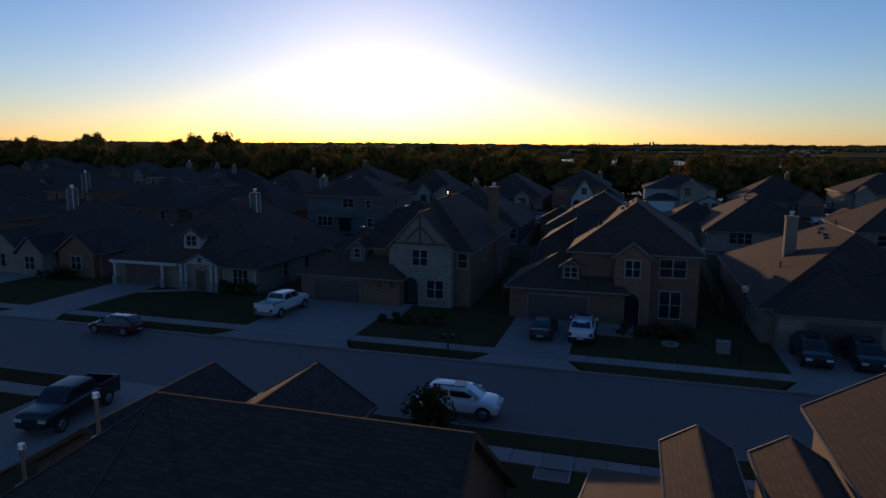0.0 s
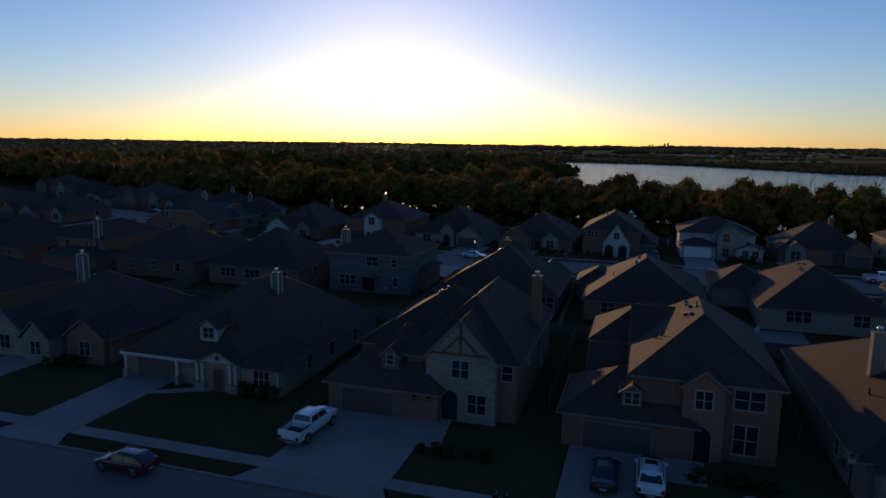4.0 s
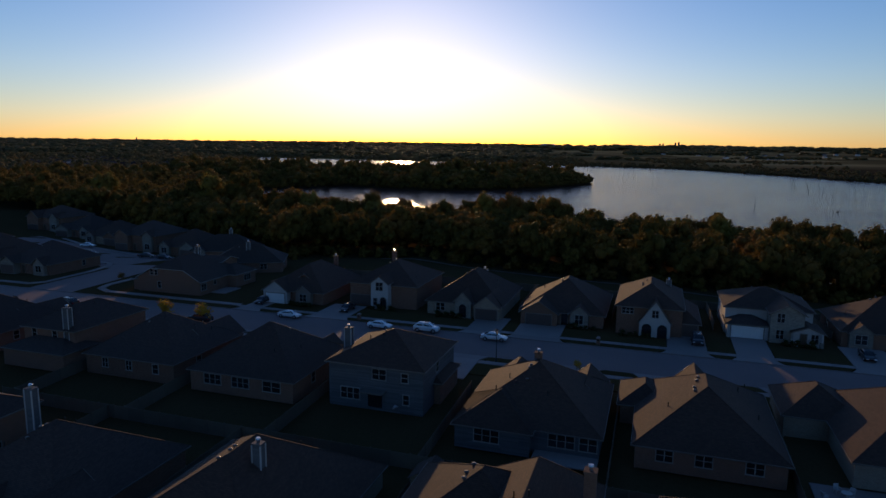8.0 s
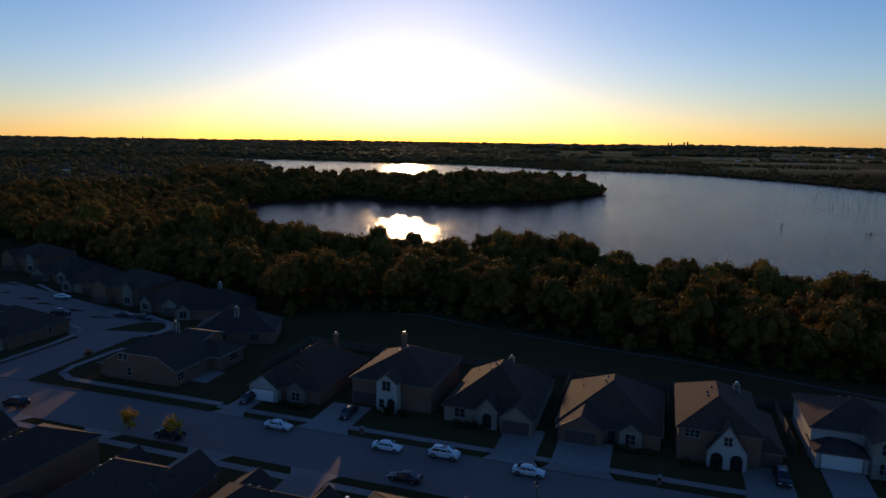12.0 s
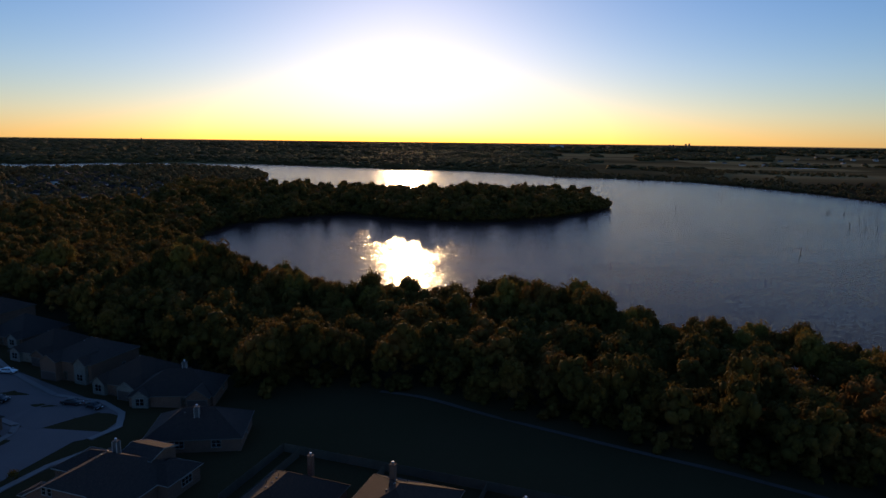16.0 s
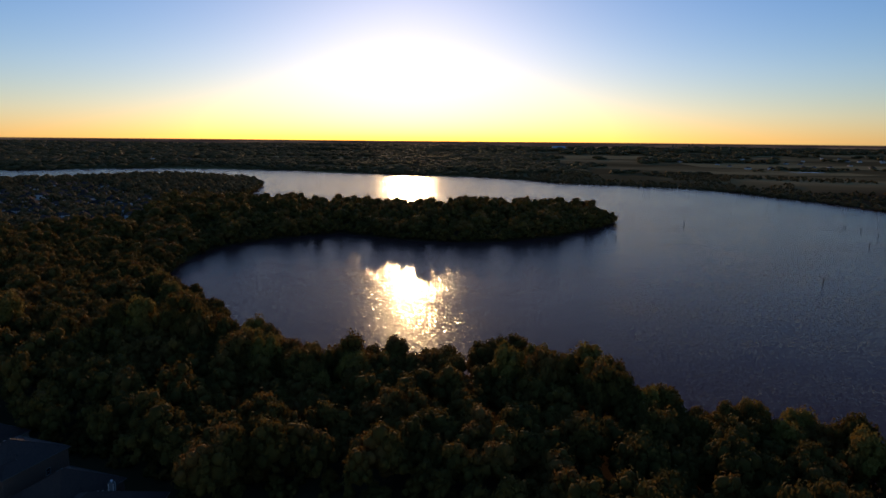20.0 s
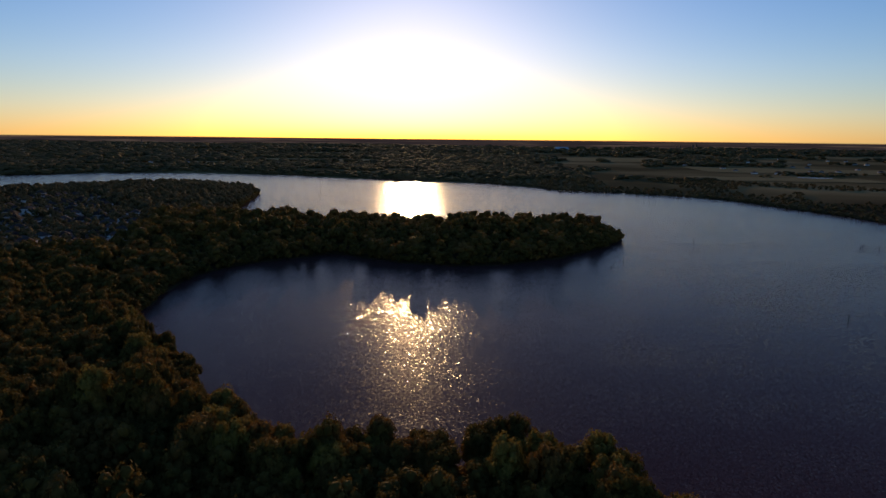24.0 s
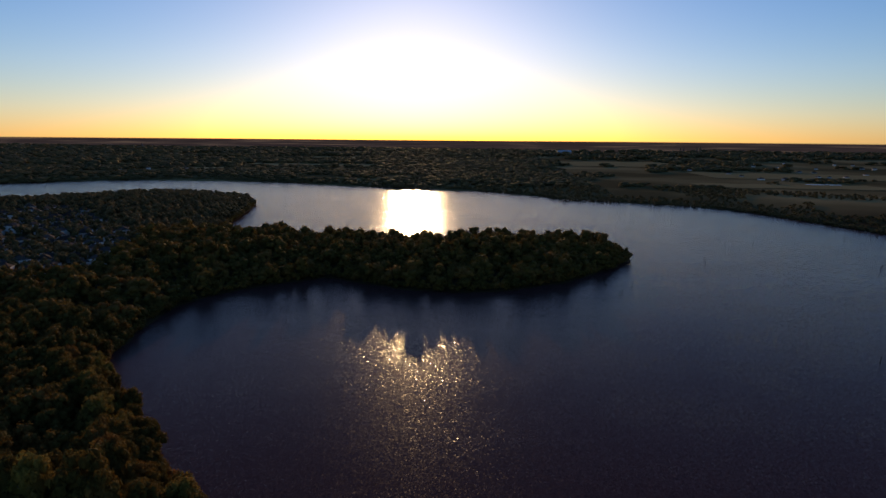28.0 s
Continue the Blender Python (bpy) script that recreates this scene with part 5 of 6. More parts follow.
put_window(CH, side(chm, "r", -7.4), 1.0, 1.7, 1.4, 2)
put_window(CH, side(chm, "r", -3.4), 1.6, 0.8, 0.9)
put_window(CH, side(chw, "r", 0.5), 1.0, 2.5, 1.4, 3)
h2v = V(-9.4, 9.0, 0.0, 12.7, 2.9, 0.6, "hip", BRICK)
h = house("side_street_house", "one-storey brick house with a plain hipped roof beside the corner lot", -114.2, 171.7, [h2v], BRICK, SHINGLE_GREY, seed=72, turn=25)
chimney(h, -0.2, 4.4, 3.0, 7.6, 0.9, 0.8)
for x in (-6.0, -2.5, 4.5):
    put_window(h, side(h2v, "f", x), 0.9, 1.7, 1.4, 2)
put_window(h, side(h2v, "r", 0), 0.9, 1.0, 1.4)
h, q = cottage("one-storey brick house on the turning circle", -135.0, 189.0, 73, SHINGLE_GREY, BRICK, width=19, stretch=0.82, turn=22)
chimney(h, 1.0, 8.4, 5, 8.4, 0.9, 0.8)
SPOTS = [(-152, 190, 74), (-172, 194, 75), (-193, 201, 76), (-214, 209, 77), (-236, 216, 78), (-166, 149.5, 79), (-186, 152, 80), (-206, 156, 81), (-228, 166, 82), (-250, 172, 83), (-150, 108, 84), (-172, 108, 85), (-194, 110, 86), (-262, 190, 87), (-285, 198, 88), (-130, 60, 89), (-152, 58, 90), (-172, 66, 91), (-215, 118, 92), (-240, 124, 93)]
for u, v, sd in SPOTS:
    h, q = cottage("one-storey brick house with front gables" if sd % 3 else "two-storey brick house with stone front gables", u, v, sd, SHINGLE_GREY if sd % 2 else SHINGLE, BRICK if sd % 4 else BRICK_TAN, back=100 < v < 112, eave=2.95 if sd % 3 else 5.2, pitch=0.6 if sd % 3 else 0.5, width=15.5)


# ---- trees ----
def crown_arrays(seed, lobes, cards, size, core, spread=1.0):
    """A crown about 10 m wide and 9 m high: dark cores inside lobes, and many small leaf clumps standing off their surfaces."""
    r = np.random.default_rng(seed)
    k = lobes
    # lobes sit on a dome round a dark heart
    ang, up = 2.4 * np.arange(k) + r.uniform(-0.5, 0.5, k), np.linspace(0.0, 1.0, k) ** 0.8
    rad = 3.5 * spread * np.sqrt(1 - 0.93 * up ** 2) * r.uniform(0.62, 1.0, k)
    cen = np.stack([rad * np.cos(ang), rad * np.sin(ang), 3.4 + 3.7 * up + r.uniform(-0.5, 0.5, k)], -1)
    lr = r.uniform(0.85, 1.75, k) * (15 / k) ** 0.5
    if k > 5:
        cen, lr, k = np.concatenate([[(0, 0, 4.9)], cen]), np.append(2.7, lr), k + 1
    verts, faces, n = [], [], 0
    t = (1 + 5 ** 0.5) / 2
    ico = np.array([(-1, t, 0), (1, t, 0), (-1, -t, 0), (1, -t, 0), (0, -1, t), (0, 1, t), (0, -1, -t), (0, 1, -t), (t, 0, -1), (t, 0, 1), (-t, 0, -1), (-t, 0, 1)]) / np.hypot(1, t)
    icf = np.array([(0, 11, 5), (0, 5, 1), (0, 1, 7), (0, 7, 10), (0, 10, 11), (1, 5, 9), (5, 11, 4), (11, 10, 2), (10, 7, 6), (7, 1, 8), (3, 9, 4), (3, 4, 2), (3, 2, 6), (3, 6, 8), (3, 8, 9), (4, 9, 5), (2, 4, 11), (6, 2, 10), (8, 6, 7), (9, 8, 1)])
    for c, a in zip(cen, lr):
        verts.append(c + ico * (a * core) * r.uniform(0.75, 1.15, (12, 1)) * (1, 1, 0.8))
        faces.append(icf + n)
        n += 12
    which = r.integers(1 if k > 5 else 0, k, cards)
    d = r.normal(size=(cards, 3))
    d[:, 2] = np.abs(d[:, 2]) * 1.1 - 0.35
    d /= np.linalg.norm(d, axis=1, keepdims=True)
    p = cen[which] + d * lr[which, None] * r.uniform(0.82, 1.16, (cards, 1)) * (1, 1, 0.9)
    a = np.cross(d, r.normal(size=(cards, 3)))
    a /= np.linalg.norm(a, axis=1, keepdims=True)
    b = np.cross(d, a) + d * r.uniform(-0.4, 0.4, (cards, 1))
    s = size * r.uniform(0.55, 1.25, (cards, 1))
    w = r.uniform(-0.8, 0.8, (cards, 1))
    tri = np.stack([p - a * s - b * s * 0.6, p + a * s - b * s * 0.5, p + a * s * w + b * s * 0.9 + d * s * 0.3], 1).reshape(-1, 3)
    verts.append(tri)
    faces.append(np.arange(cards)[:, None] * 3 + n + (0, 1, 2))
    return np.concatenate(verts), np.concatenate(faces)


def trunk_solid(seed):
    r = random.Random(seed)
    s = Solid().tube((0, 0, -0.6), (0.1, 0.05, 2.2), 0.32, 0.24, 8).tube((0.1, 0.05, 2.1), (0.0, 0.1, 6.5), 0.24, 0.08, 7)
    for k in range(5):
        a = r.uniform(0, 6.28)
        s.tube((0.08, 0.06, r.uniform(2.0, 3.6)), (2.2 * math.cos(a), 2.2 * math.sin(a), r.uniform(4.2, 6.2)), 0.13, 0.04, 6)
    return s


SPECIES = []
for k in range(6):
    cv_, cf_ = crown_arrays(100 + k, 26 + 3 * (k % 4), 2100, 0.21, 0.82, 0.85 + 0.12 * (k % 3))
    SPECIES.append((big_mesh("crown", cv_, cf_, LEAF_SUNLIT if k % 3 == 1 else LEAF), trunk_solid(k).mesh("trunk", BARK)))

rng = np.random.default_rng(7)


def wooded(x, y):
    """True where woodland stands."""
    u, v = xy_uv(x, y)
    d = lake_distance(x, y)
    edge = np.where(u > -120, np.clip(207 - 0.2 * u, 193, 219) + 3 * np.sin(u / 17), 206 + 0.30 * (-126 - u) + 4 * np.sin(u / 13))
    ex, ey = x + 485, y - 850
    town = ((ex * -0.6 + ey * 0.8) / 285) ** 2 + ((ex * 0.8 + ey * 0.6) / 85) ** 2 < 1
    return (v > edge) & (d > 1.0) & ~town


def scatter(x0, x1, y0, y1, step):
    X, Y = np.meshgrid(np.arange(x0, x1, step), np.arange(y0, y1, step))
    X, Y = X.ravel() + rng.uniform(-0.45, 0.45, X.size) * step, Y.ravel() + rng.uniform(-0.45, 0.45, Y.size) * step
    keep = wooded(X, Y)
    return X[keep], Y[keep]


def plant(name, xs, ys, variants, sizes, mat, label, slim=1.0):
    """Many trees of a wood in one mesh."""
    vs, fs, n = [], [], 0
    zs = height(xs, ys)
    for x, y, z, s in zip(xs, ys, zs, sizes):
        tv, tf = variants[int(rng.integers(len(variants)))]
        a = rng.uniform(0, 6.28)
        c, sn = math.cos(a), math.sin(a)
        p = tv * (s * slim * rng.uniform(0.85, 1.15), s * slim * rng.uniform(0.85, 1.15), s * rng.uniform(0.9, 1.2))
        vs.append(np.stack([p[:, 0] * c - p[:, 1] * sn + x, p[:, 0] * sn + p[:, 1] * c + y, p[:, 2] + z], -1))
        fs.append(tf + n)
        n += len(tv)
    ob = new(name, big_mesh(name, np.concatenate(vs), np.concatenate(fs), mat))
    return tagged(ob, label, "woodland", kind="stuff")


# the belt of wood along the near shore: its lakeside trees one by one, the rest together
bx, by = scatter(-330, 190, 195, 520, 6.6)
bd = lake_distance(bx, by)
front = (bd < 20) & (by < 500) & (bx > -195)
order = np.argsort(bd)
single = [i for i in order if front[i]][:300]
alone = np.zeros(len(bx), bool)
alone[single] = True
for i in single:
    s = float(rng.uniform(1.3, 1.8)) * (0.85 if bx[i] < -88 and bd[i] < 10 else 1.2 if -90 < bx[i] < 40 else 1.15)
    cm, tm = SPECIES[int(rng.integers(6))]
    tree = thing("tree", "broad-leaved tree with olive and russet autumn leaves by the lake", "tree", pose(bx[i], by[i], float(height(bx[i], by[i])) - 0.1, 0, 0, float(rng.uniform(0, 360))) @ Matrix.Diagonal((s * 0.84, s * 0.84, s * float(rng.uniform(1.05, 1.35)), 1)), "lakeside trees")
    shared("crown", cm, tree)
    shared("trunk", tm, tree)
# a few giants that stand above the rest of the wood
for k, (x, y, top, s) in enumerate(((-184, 332, 19.0, 1.7), (-176, 329, 22.2, 2.1), (-156, 330, 17.3, 1.7), (-134, 331, 19.0, 1.7), (-125, 329, 21.8, 1.9), (-113, 331, 23.0, 2.1), (-104, 326, 19.3, 1.6), (2, 300, 17.0, 1.7), (13, 296, 17.4, 1.7))):
    cm, tm = SPECIES[k % 6]
    z = float(height(x, y)) - 0.1
    tree = thing("tree", "tall spreading tree standing above the wood", "tree", pose(x, y, z, 0, 0, 70 * k) @ Matrix.Diagonal((s, s, (top - z) / max(v.co.z for v in cm.vertices), 1)), "tall woodland trees")
    shared("crown", cm, tree)
    shared("trunk", tm, tree)
MID = [crown_arrays(200 + k, 16, 450, 0.29, 0.80, 0.85 + 0.1 * (k % 3)) for k in range(6)]
plant("woodland", bx[~alone], by[~alone], MID, rng.uniform(1.05, 1.95, int((~alone).sum())), LEAF, "dense autumn woodland between the houses and the lake", 0.76)
LOW = [crown_arrays(300 + k, 6, 90, 0.66, 0.92, 1.0) for k in range(6)]
ux, uy = scatter(-260, 190, 195, 460, 5.2)
ud = lake_distance(ux, uy)
uv_ = xy_uv(ux, uy)[1]
low_edge = (ud < 16) | (uv_ < 232)
ux, uy = ux[low_edge], uy[low_edge]
BUSH = [(v * (0.8, 0.8, 0.85) - np.array([0, 0, 2.3]), f) for v, f in LOW]
plant("undergrowth", ux, uy, BUSH, rng.uniform(0.45, 0.8, len(ux)), LEAF, "tangled bushes along the edges of the wood")
px_, py_ = scatter(-340, 150, 520, 900, 8.0)
plant("woodland", px_, py_, LOW, 0.85 + 1.1 * rng.uniform(0, 1, len(px_)) ** 3, LEAF, "dense woodland on the low wooded spit in the lake")
SPARSE = [crown_arrays(350 + k, 4, 40, 0.8, 1.0, 1.1) for k in range(6)]
px_, py_ = scatter(-900, -330, 230, 1400, 12.0)
plant("woodland", px_, py_, SPARSE, rng.uniform(0.85, 1.35, len(px_)), LEAF_FAR, "dense woodland stretching away from the town")
SMALL = [(v * (1.1, 1.1, 0.9) - np.array([0, 0, 1.8]), f) for v, f in (crown_arrays(380 + k, 5, 60, 0.7, 0.9, 1.0) for k in range(6))]
TINY = [(v * (1.8, 1.8, 0.74) - np.array([0, 0, 1.5]), f) for v, f in (crown_arrays(400 + k, 2, 10, 1.0, 1.1, 1.0) for k in range(5))]


# open fields among the far woods: x from, to, y from, to, and how far the far end runs up the plan
FIELDS = ((-980, -560, 3080, 3330, 120), (-880, -400, 2430, 2660, 110), (-1010, -700, 3760, 4120, 90), (-2700, -2440, 4150, 4430, 80), (-960, -850, 2190, 2330, 20), (-1500, -1330, 3300, 3560, 60),
    (500, 900, 1690, 1840, -60), (640, 1250, 2050, 2350, -100), (330, 760, 2700, 3150, -40))


def far_woods(x0, x1, y0, y1, step, cut):
    X, Y = scatter(x0, x1, y0, y1, step)
    d = lake_distance(X, Y)
    patch = ripple(X, Y, 130) + 0.6 * ripple(X + 900, Y, 47)
    keep = (np.abs(X) < 0.85 * Y + 250) & ((d < 75) | (patch > np.where(X > 250, cut + 0.35, cut - 0.75))) & ((Y > 1380) | (X > 150))
    for x0, x1, y0, y1, skew in FIELDS:
        along = Y - skew * (X - x0) / (x1 - x0)
        keep &= ~((X > x0) & (X < x1) & (along > y0 - 12) & (along < y1))
    return X[keep], Y[keep]


for a, b, st, cut, s in ((900, 1650, 15, 0.1, 0.8), (1650, 2300, 22, 0.1, 1.15), (2300, 3400, 36, -0.1, 1.9), (3400, 4950, 56, -0.4, 2.6)):
    fx, fy = far_woods(-4200, 4200, a, b, st, cut)
    plant("distant_woodland", fx, fy, SMALL if b < 1700 else TINY, rng.uniform(0.8, 1.3, len(fx)) * s, LEAF_FAR, "dark distant woods and hedgerows beyond the lake")


def shore_row(points, inland, step, variants, lo, hi, mat, label):
    """Trees leaning out over the water all along a shore."""
    xs, ys = [], []
    for (ax, ay), (bx2, by2) in zip(points, points[1:]):
        n = max(1, int(math.hypot(bx2 - ax, by2 - ay) / step))
        for i in range(n):
            xs.append(ax + (bx2 - ax) * i / n + rng.uniform(-2, 2))
            ys.append(ay + (by2 - ay) * i / n + rng.uniform(-2, 2))
    xs, ys = np.array(xs), np.array(ys)
    for k in range(3):
        d = lake_distance(xs, ys)
        gx2 = (lake_distance(xs + 1, ys) - lake_distance(xs - 1, ys)) / 2
        gy2 = (lake_distance(xs, ys + 1) - lake_distance(xs, ys - 1)) / 2
        xs, ys = xs + gx2 * (inland - d), ys + gy2 * (inland - d)
    plant("shore_trees", xs, ys, variants, rng.uniform(lo, hi, len(xs)), mat, label)


shore_row(LAKE[18:], 2.0, 5.0, [(v - np.array([0, 0, 1.5]), f) for v, f in LOW], 0.6, 1.0, LEAF, "trees leaning out over the water along the spit")
shore_row(LAKE_FAR, 4.0, 7.0, [(v - np.array([0, 0, 1.0]), f) for v, f in SMALL], 0.65, 1.1, LEAF_FAR, "dark trees along the far shore of the lake")
shore_row(LAKE[:20], 1.0, 2.6, BUSH, 0.45, 0.9, LEAF_RUSSET, "russet bushes leaning out over the water")


# ---- distant houses, fields and masts ----
def far_houses(name, spots, label):
    """Small far-off houses, too many and too far to tell apart, in one mesh."""
    s = Solid()
    r = random.Random(5)
    for x, y in spots:
        z = float(height(x, y))
        w, d, e, t = r.uniform(5, 8), r.uniform(4.5, 6), r.uniform(3, 5.8), r.uniform(0, 3.14)
        c, n = math.cos(t), math.sin(t)
        p = [(-w, -d), (w, -d), (w, d), (-w, d)]
        k = [(x + a * c - b * n, y + a * n + b * c) for a, b in p]
        rl, rr = (x - (w - d * 0.8) * c, y - (w - d * 0.8) * n), (x + (w - d * 0.8) * c, y + (w - d * 0.8) * n)
        s.add([(*q, z - 1) for q in k] + [(*q, z + e) for q in k] + [(*rl, z + e + d * 0.6), (*rr, z + e + d * 0.6)],
              [(0, 1, 5, 4), (1, 2, 6, 5), (2, 3, 7, 6), (3, 0, 4, 7), (4, 5, 9, 8), (6, 7, 8, 9), (5, 6, 9), (7, 4, 8)])
    me = s.mesh(name, FAR_ROOF)
    me.materials.append(FAR_WALL)
    for k, poly in enumerate(me.polygons):
        poly.material_index = 1 if k % 8 < 4 else 0
    return tagged(new(name, me), label, "houses", kind="stuff")


rh = random.Random(12)
spots = []
for i in range(-11, 12):
    for j in range(-4, 5):
        a, b = i * 24 + rh.uniform(-6, 6), j * 19 + rh.uniform(-5, 5)
        if (a / 275) ** 2 + (b / 78) ** 2 < 1 and rh.random() < 0.82:
            spots.append((-485 - 0.6 * a + 0.8 * b, 850 + 0.8 * a + 0.6 * b))
far_houses("distant_houses", spots, "crowded small roofs of a distant neighbourhood among trees")
yard = rng.uniform(-1, 1, (1300, 2)) * (275, 80)
yard = yard[(yard[:, 0] / 280) ** 2 + (yard[:, 1] / 82) ** 2 < 1]
plant("garden_trees", -485 - 0.6 * yard[:, 0] + 0.8 * yard[:, 1], 850 + 0.8 * yard[:, 0] + 0.6 * yard[:, 1], SPARSE, rng.uniform(0.45, 0.95, len(yard)), LEAF_FAR, "garden trees among the distant houses")
spots = [(rh.uniform(600, 1500), rh.uniform(1900, 3000)) for k in range(26)] + [(rh.uniform(-1700, -900), rh.uniform(2000, 3200)) for k in range(30)]
far_houses("distant_farms", spots, "scattered pale farm buildings across the lake")


def field(name, x0, x1, y0, y1, skew, label):
    n = 10
    s = Solid()
    v = []
    for i in range(n + 1):
        x = x0 + (x1 - x0) * i / n
        for y in (y0, y1):
            yy = y + skew * (i / n) + 12 * math.sin(i * 2.1 + y)
            v.append((x, yy, float(height(x, yy)) + 1.2))
    s.add(v, [(2 * i, 2 * i + 2, 2 * i + 3, 2 * i + 1) for i in range(n)])
    return tagged(new(name, s.mesh(name, PALEFIELD)), label, "field", kind="structure")


for x0, x1, y0, y1, skew in FIELDS:
    field("field", x0, x1, y0, y1, skew, "pale dry field across the lake" if x0 < 0 else "pale dry pasture across the lake")
pond = Solid().add([(*p, float(height(800, 1800)) + 2.0) for p in ((765, 1795), (800, 1788), (845, 1786), (850, 1800), (800, 1806), (768, 1804))], [(0, 1, 2, 3, 4, 5)])
tagged(new("pond", pond.mesh("pond", TIN)), "small bright farm pond in a pasture", "pond", kind="structure")
barn = thing("barn", "long pale barn on the far shore", "barn", pose(480, 4200, float(height(480, 4200)), 0, 0, 12))
part("wall", Solid().box(-40, 40, -14, 14, -2, 14), WHITE, barn)
part("roof", Solid().add([(-42, -16, 14), (42, -16, 14), (42, 16, 14), (-42, 16, 14), (-42, 0, 24), (42, 0, 24)], [(0, 1, 5, 4), (2, 3, 4, 5), (1, 2, 5), (3, 0, 4)]), TIN, barn)
for bearing, tall, wide in ((16.75, 39, 5), (17.0, 42, 5), (15.55, 32, 4), (15.8, 33, 4), (-27.0, 37, 3)):
    x, y = 4700 * math.tan(radians(bearing)), 4700.0
    tw = thing("distant_tower", "far high-rise block standing on the horizon", "tower", pose(x, y, float(height(x, y)) - 2), "towers on the horizon")
    part("shaft", Solid().box(-wide, wide, -wide, wide, 0, tall * 0.94), DEADWOOD, tw)
    part("top_storey", Solid().box(-wide * 0.7, wide * 0.7, -wide * 0.7, wide * 0.7, tall * 0.94, tall), DEADWOOD, tw)

# dead trees standing in the shallows
DEAD = [(201, 509, 9), (202, 783, 8), (293, 906, 9), (113, 682, 7), (97, 650, 6), (44, 630, 7), (-286, 1281, 9), (-365, 1386, 9), (351, 770, 9), (366, 766, 8), (315, 662, 8), (326, 657, 6), (330, 647, 7), (356, 720, 8), (247, 486, 4), (249, 487, 4), (244, 485, 4), (209, 808, 5), (325, 1005, 8), (361, 784, 7), (101, 662, 5), (-330, 1300, 6)]
for k, (x, y, hh) in enumerate(DEAD):
    r = random.Random(k)
    dt = thing("dead_tree", "bare dead tree trunk standing in the shallow lake", "dead tree", pose(x, y, LAKE_Z - 1.0, 0, 0, r.uniform(0, 360)), "dead trees in the lake")
    lx, ly = r.uniform(-0.6, 0.6), r.uniform(-0.6, 0.6)
    hh *= 0.62
    part("trunk", Solid().tube((0, 0, -0.5), (lx, ly, hh * 0.6), 0.32, 0.22, 7).tube((lx, ly, hh * 0.59), (lx * 1.6, ly * 1.3, hh), 0.22, 0.05, 7), DEADWOOD, dt)
    for j in range(3):
        a, z = r.uniform(0, 6.28), r.uniform(0.45, 0.8) * hh
        part("branch", Solid().tube((lx, ly, z), (lx + 1.3 * math.cos(a), ly + 1.3 * math.sin(a), z + r.uniform(0.5, 1.4)), 0.1, 0.02, 5), DEADWOOD, dt)


# ---- street furniture ----
def street_lamp(u, v, tall):
    lp = thing("street_lamp", "black iron street lamp with a lantern head on the verge", "street lamp", at(u, v), "street lamps")
    part("base", Solid().tube((0, 0, 0), (0, 0, 0.5), 0.2, 0.12, 10).tube((0, 0, 0.5), (0, 0, 0.62), 0.14, 0.08, 10), IRON, lp)
    part("post", Solid().tube((0, 0, 0.6), (0, 0, tall - 0.85), 0.075, 0.055, 8), IRON, lp)
    head = part("lantern", Solid().tube((0, 0, tall - 0.85), (0, 0, tall - 0.75), 0.12, 0.2, 8), IRON, lp)
    part("cap", Solid().tube((0, 0, tall - 0.2), (0, 0, tall), 0.32, 0.05, 8), IRON, head)
    part("glass", Solid().tube((0, 0, tall - 0.75), (0, 0, tall - 0.2), 0.17, 0.26, 8), FROST, head, "frosted lantern glass")


street_lamp(7.45, 51.2, 6.1)
street_lamp(-34.7, 123.6, 5.6)
street_lamp(48.0, 51.0, 6.0)


def mailbox(u, v):
    mb = thing("mailbox", "brick mailbox pillar beside the kerb", "mailbox", at(u, v, 0.1), "mailboxes")
    part("pillar", Solid().box(-0.3, 0.3, -0.3, 0.3, 0, 1.15), BRICK, mb)
    part("cap", Solid().box(-0.36, 0.36, -0.36, 0.36, 1.15, 1.25).box(-0.25, 0.25, -0.25, 0.25, 1.25, 1.42), CONCRETE, mb)
    part("mail_door", Solid().box(-0.16, 0.16, -0.33, -0.29, 0.75, 1.05), IRON, mb)


def post_box(u, v):
    mb = thing("mailbox", "dark twin mailboxes on one post beside the kerb", "mailbox", at(u, v, 0.1), "mailboxes")
    part("post", Solid().box(-0.06, 0.06, -0.06, 0.06, 0, 1.1).box(-0.5, 0.5, -0.05, 0.05, 0.95, 1.05), DOORWOOD, mb)
    for x in (-0.35, 0.35):
        part("box", Solid().box(x - 0.14, x + 0.14, -0.28, 0.28, 1.05, 1.22).tube((x, -0.28, 1.22), (x, 0.28, 1.22), 0.14, 0.14, 10), IRON, mb)


post_box(-13.2, 48.0)
post_box(-61.0, 49.0)
post_box(-25.4, 35.3)
mailbox(-20.0, 138.8)
mailbox(-66.0, 138.8)
mailbox(-44.0, 124.0)


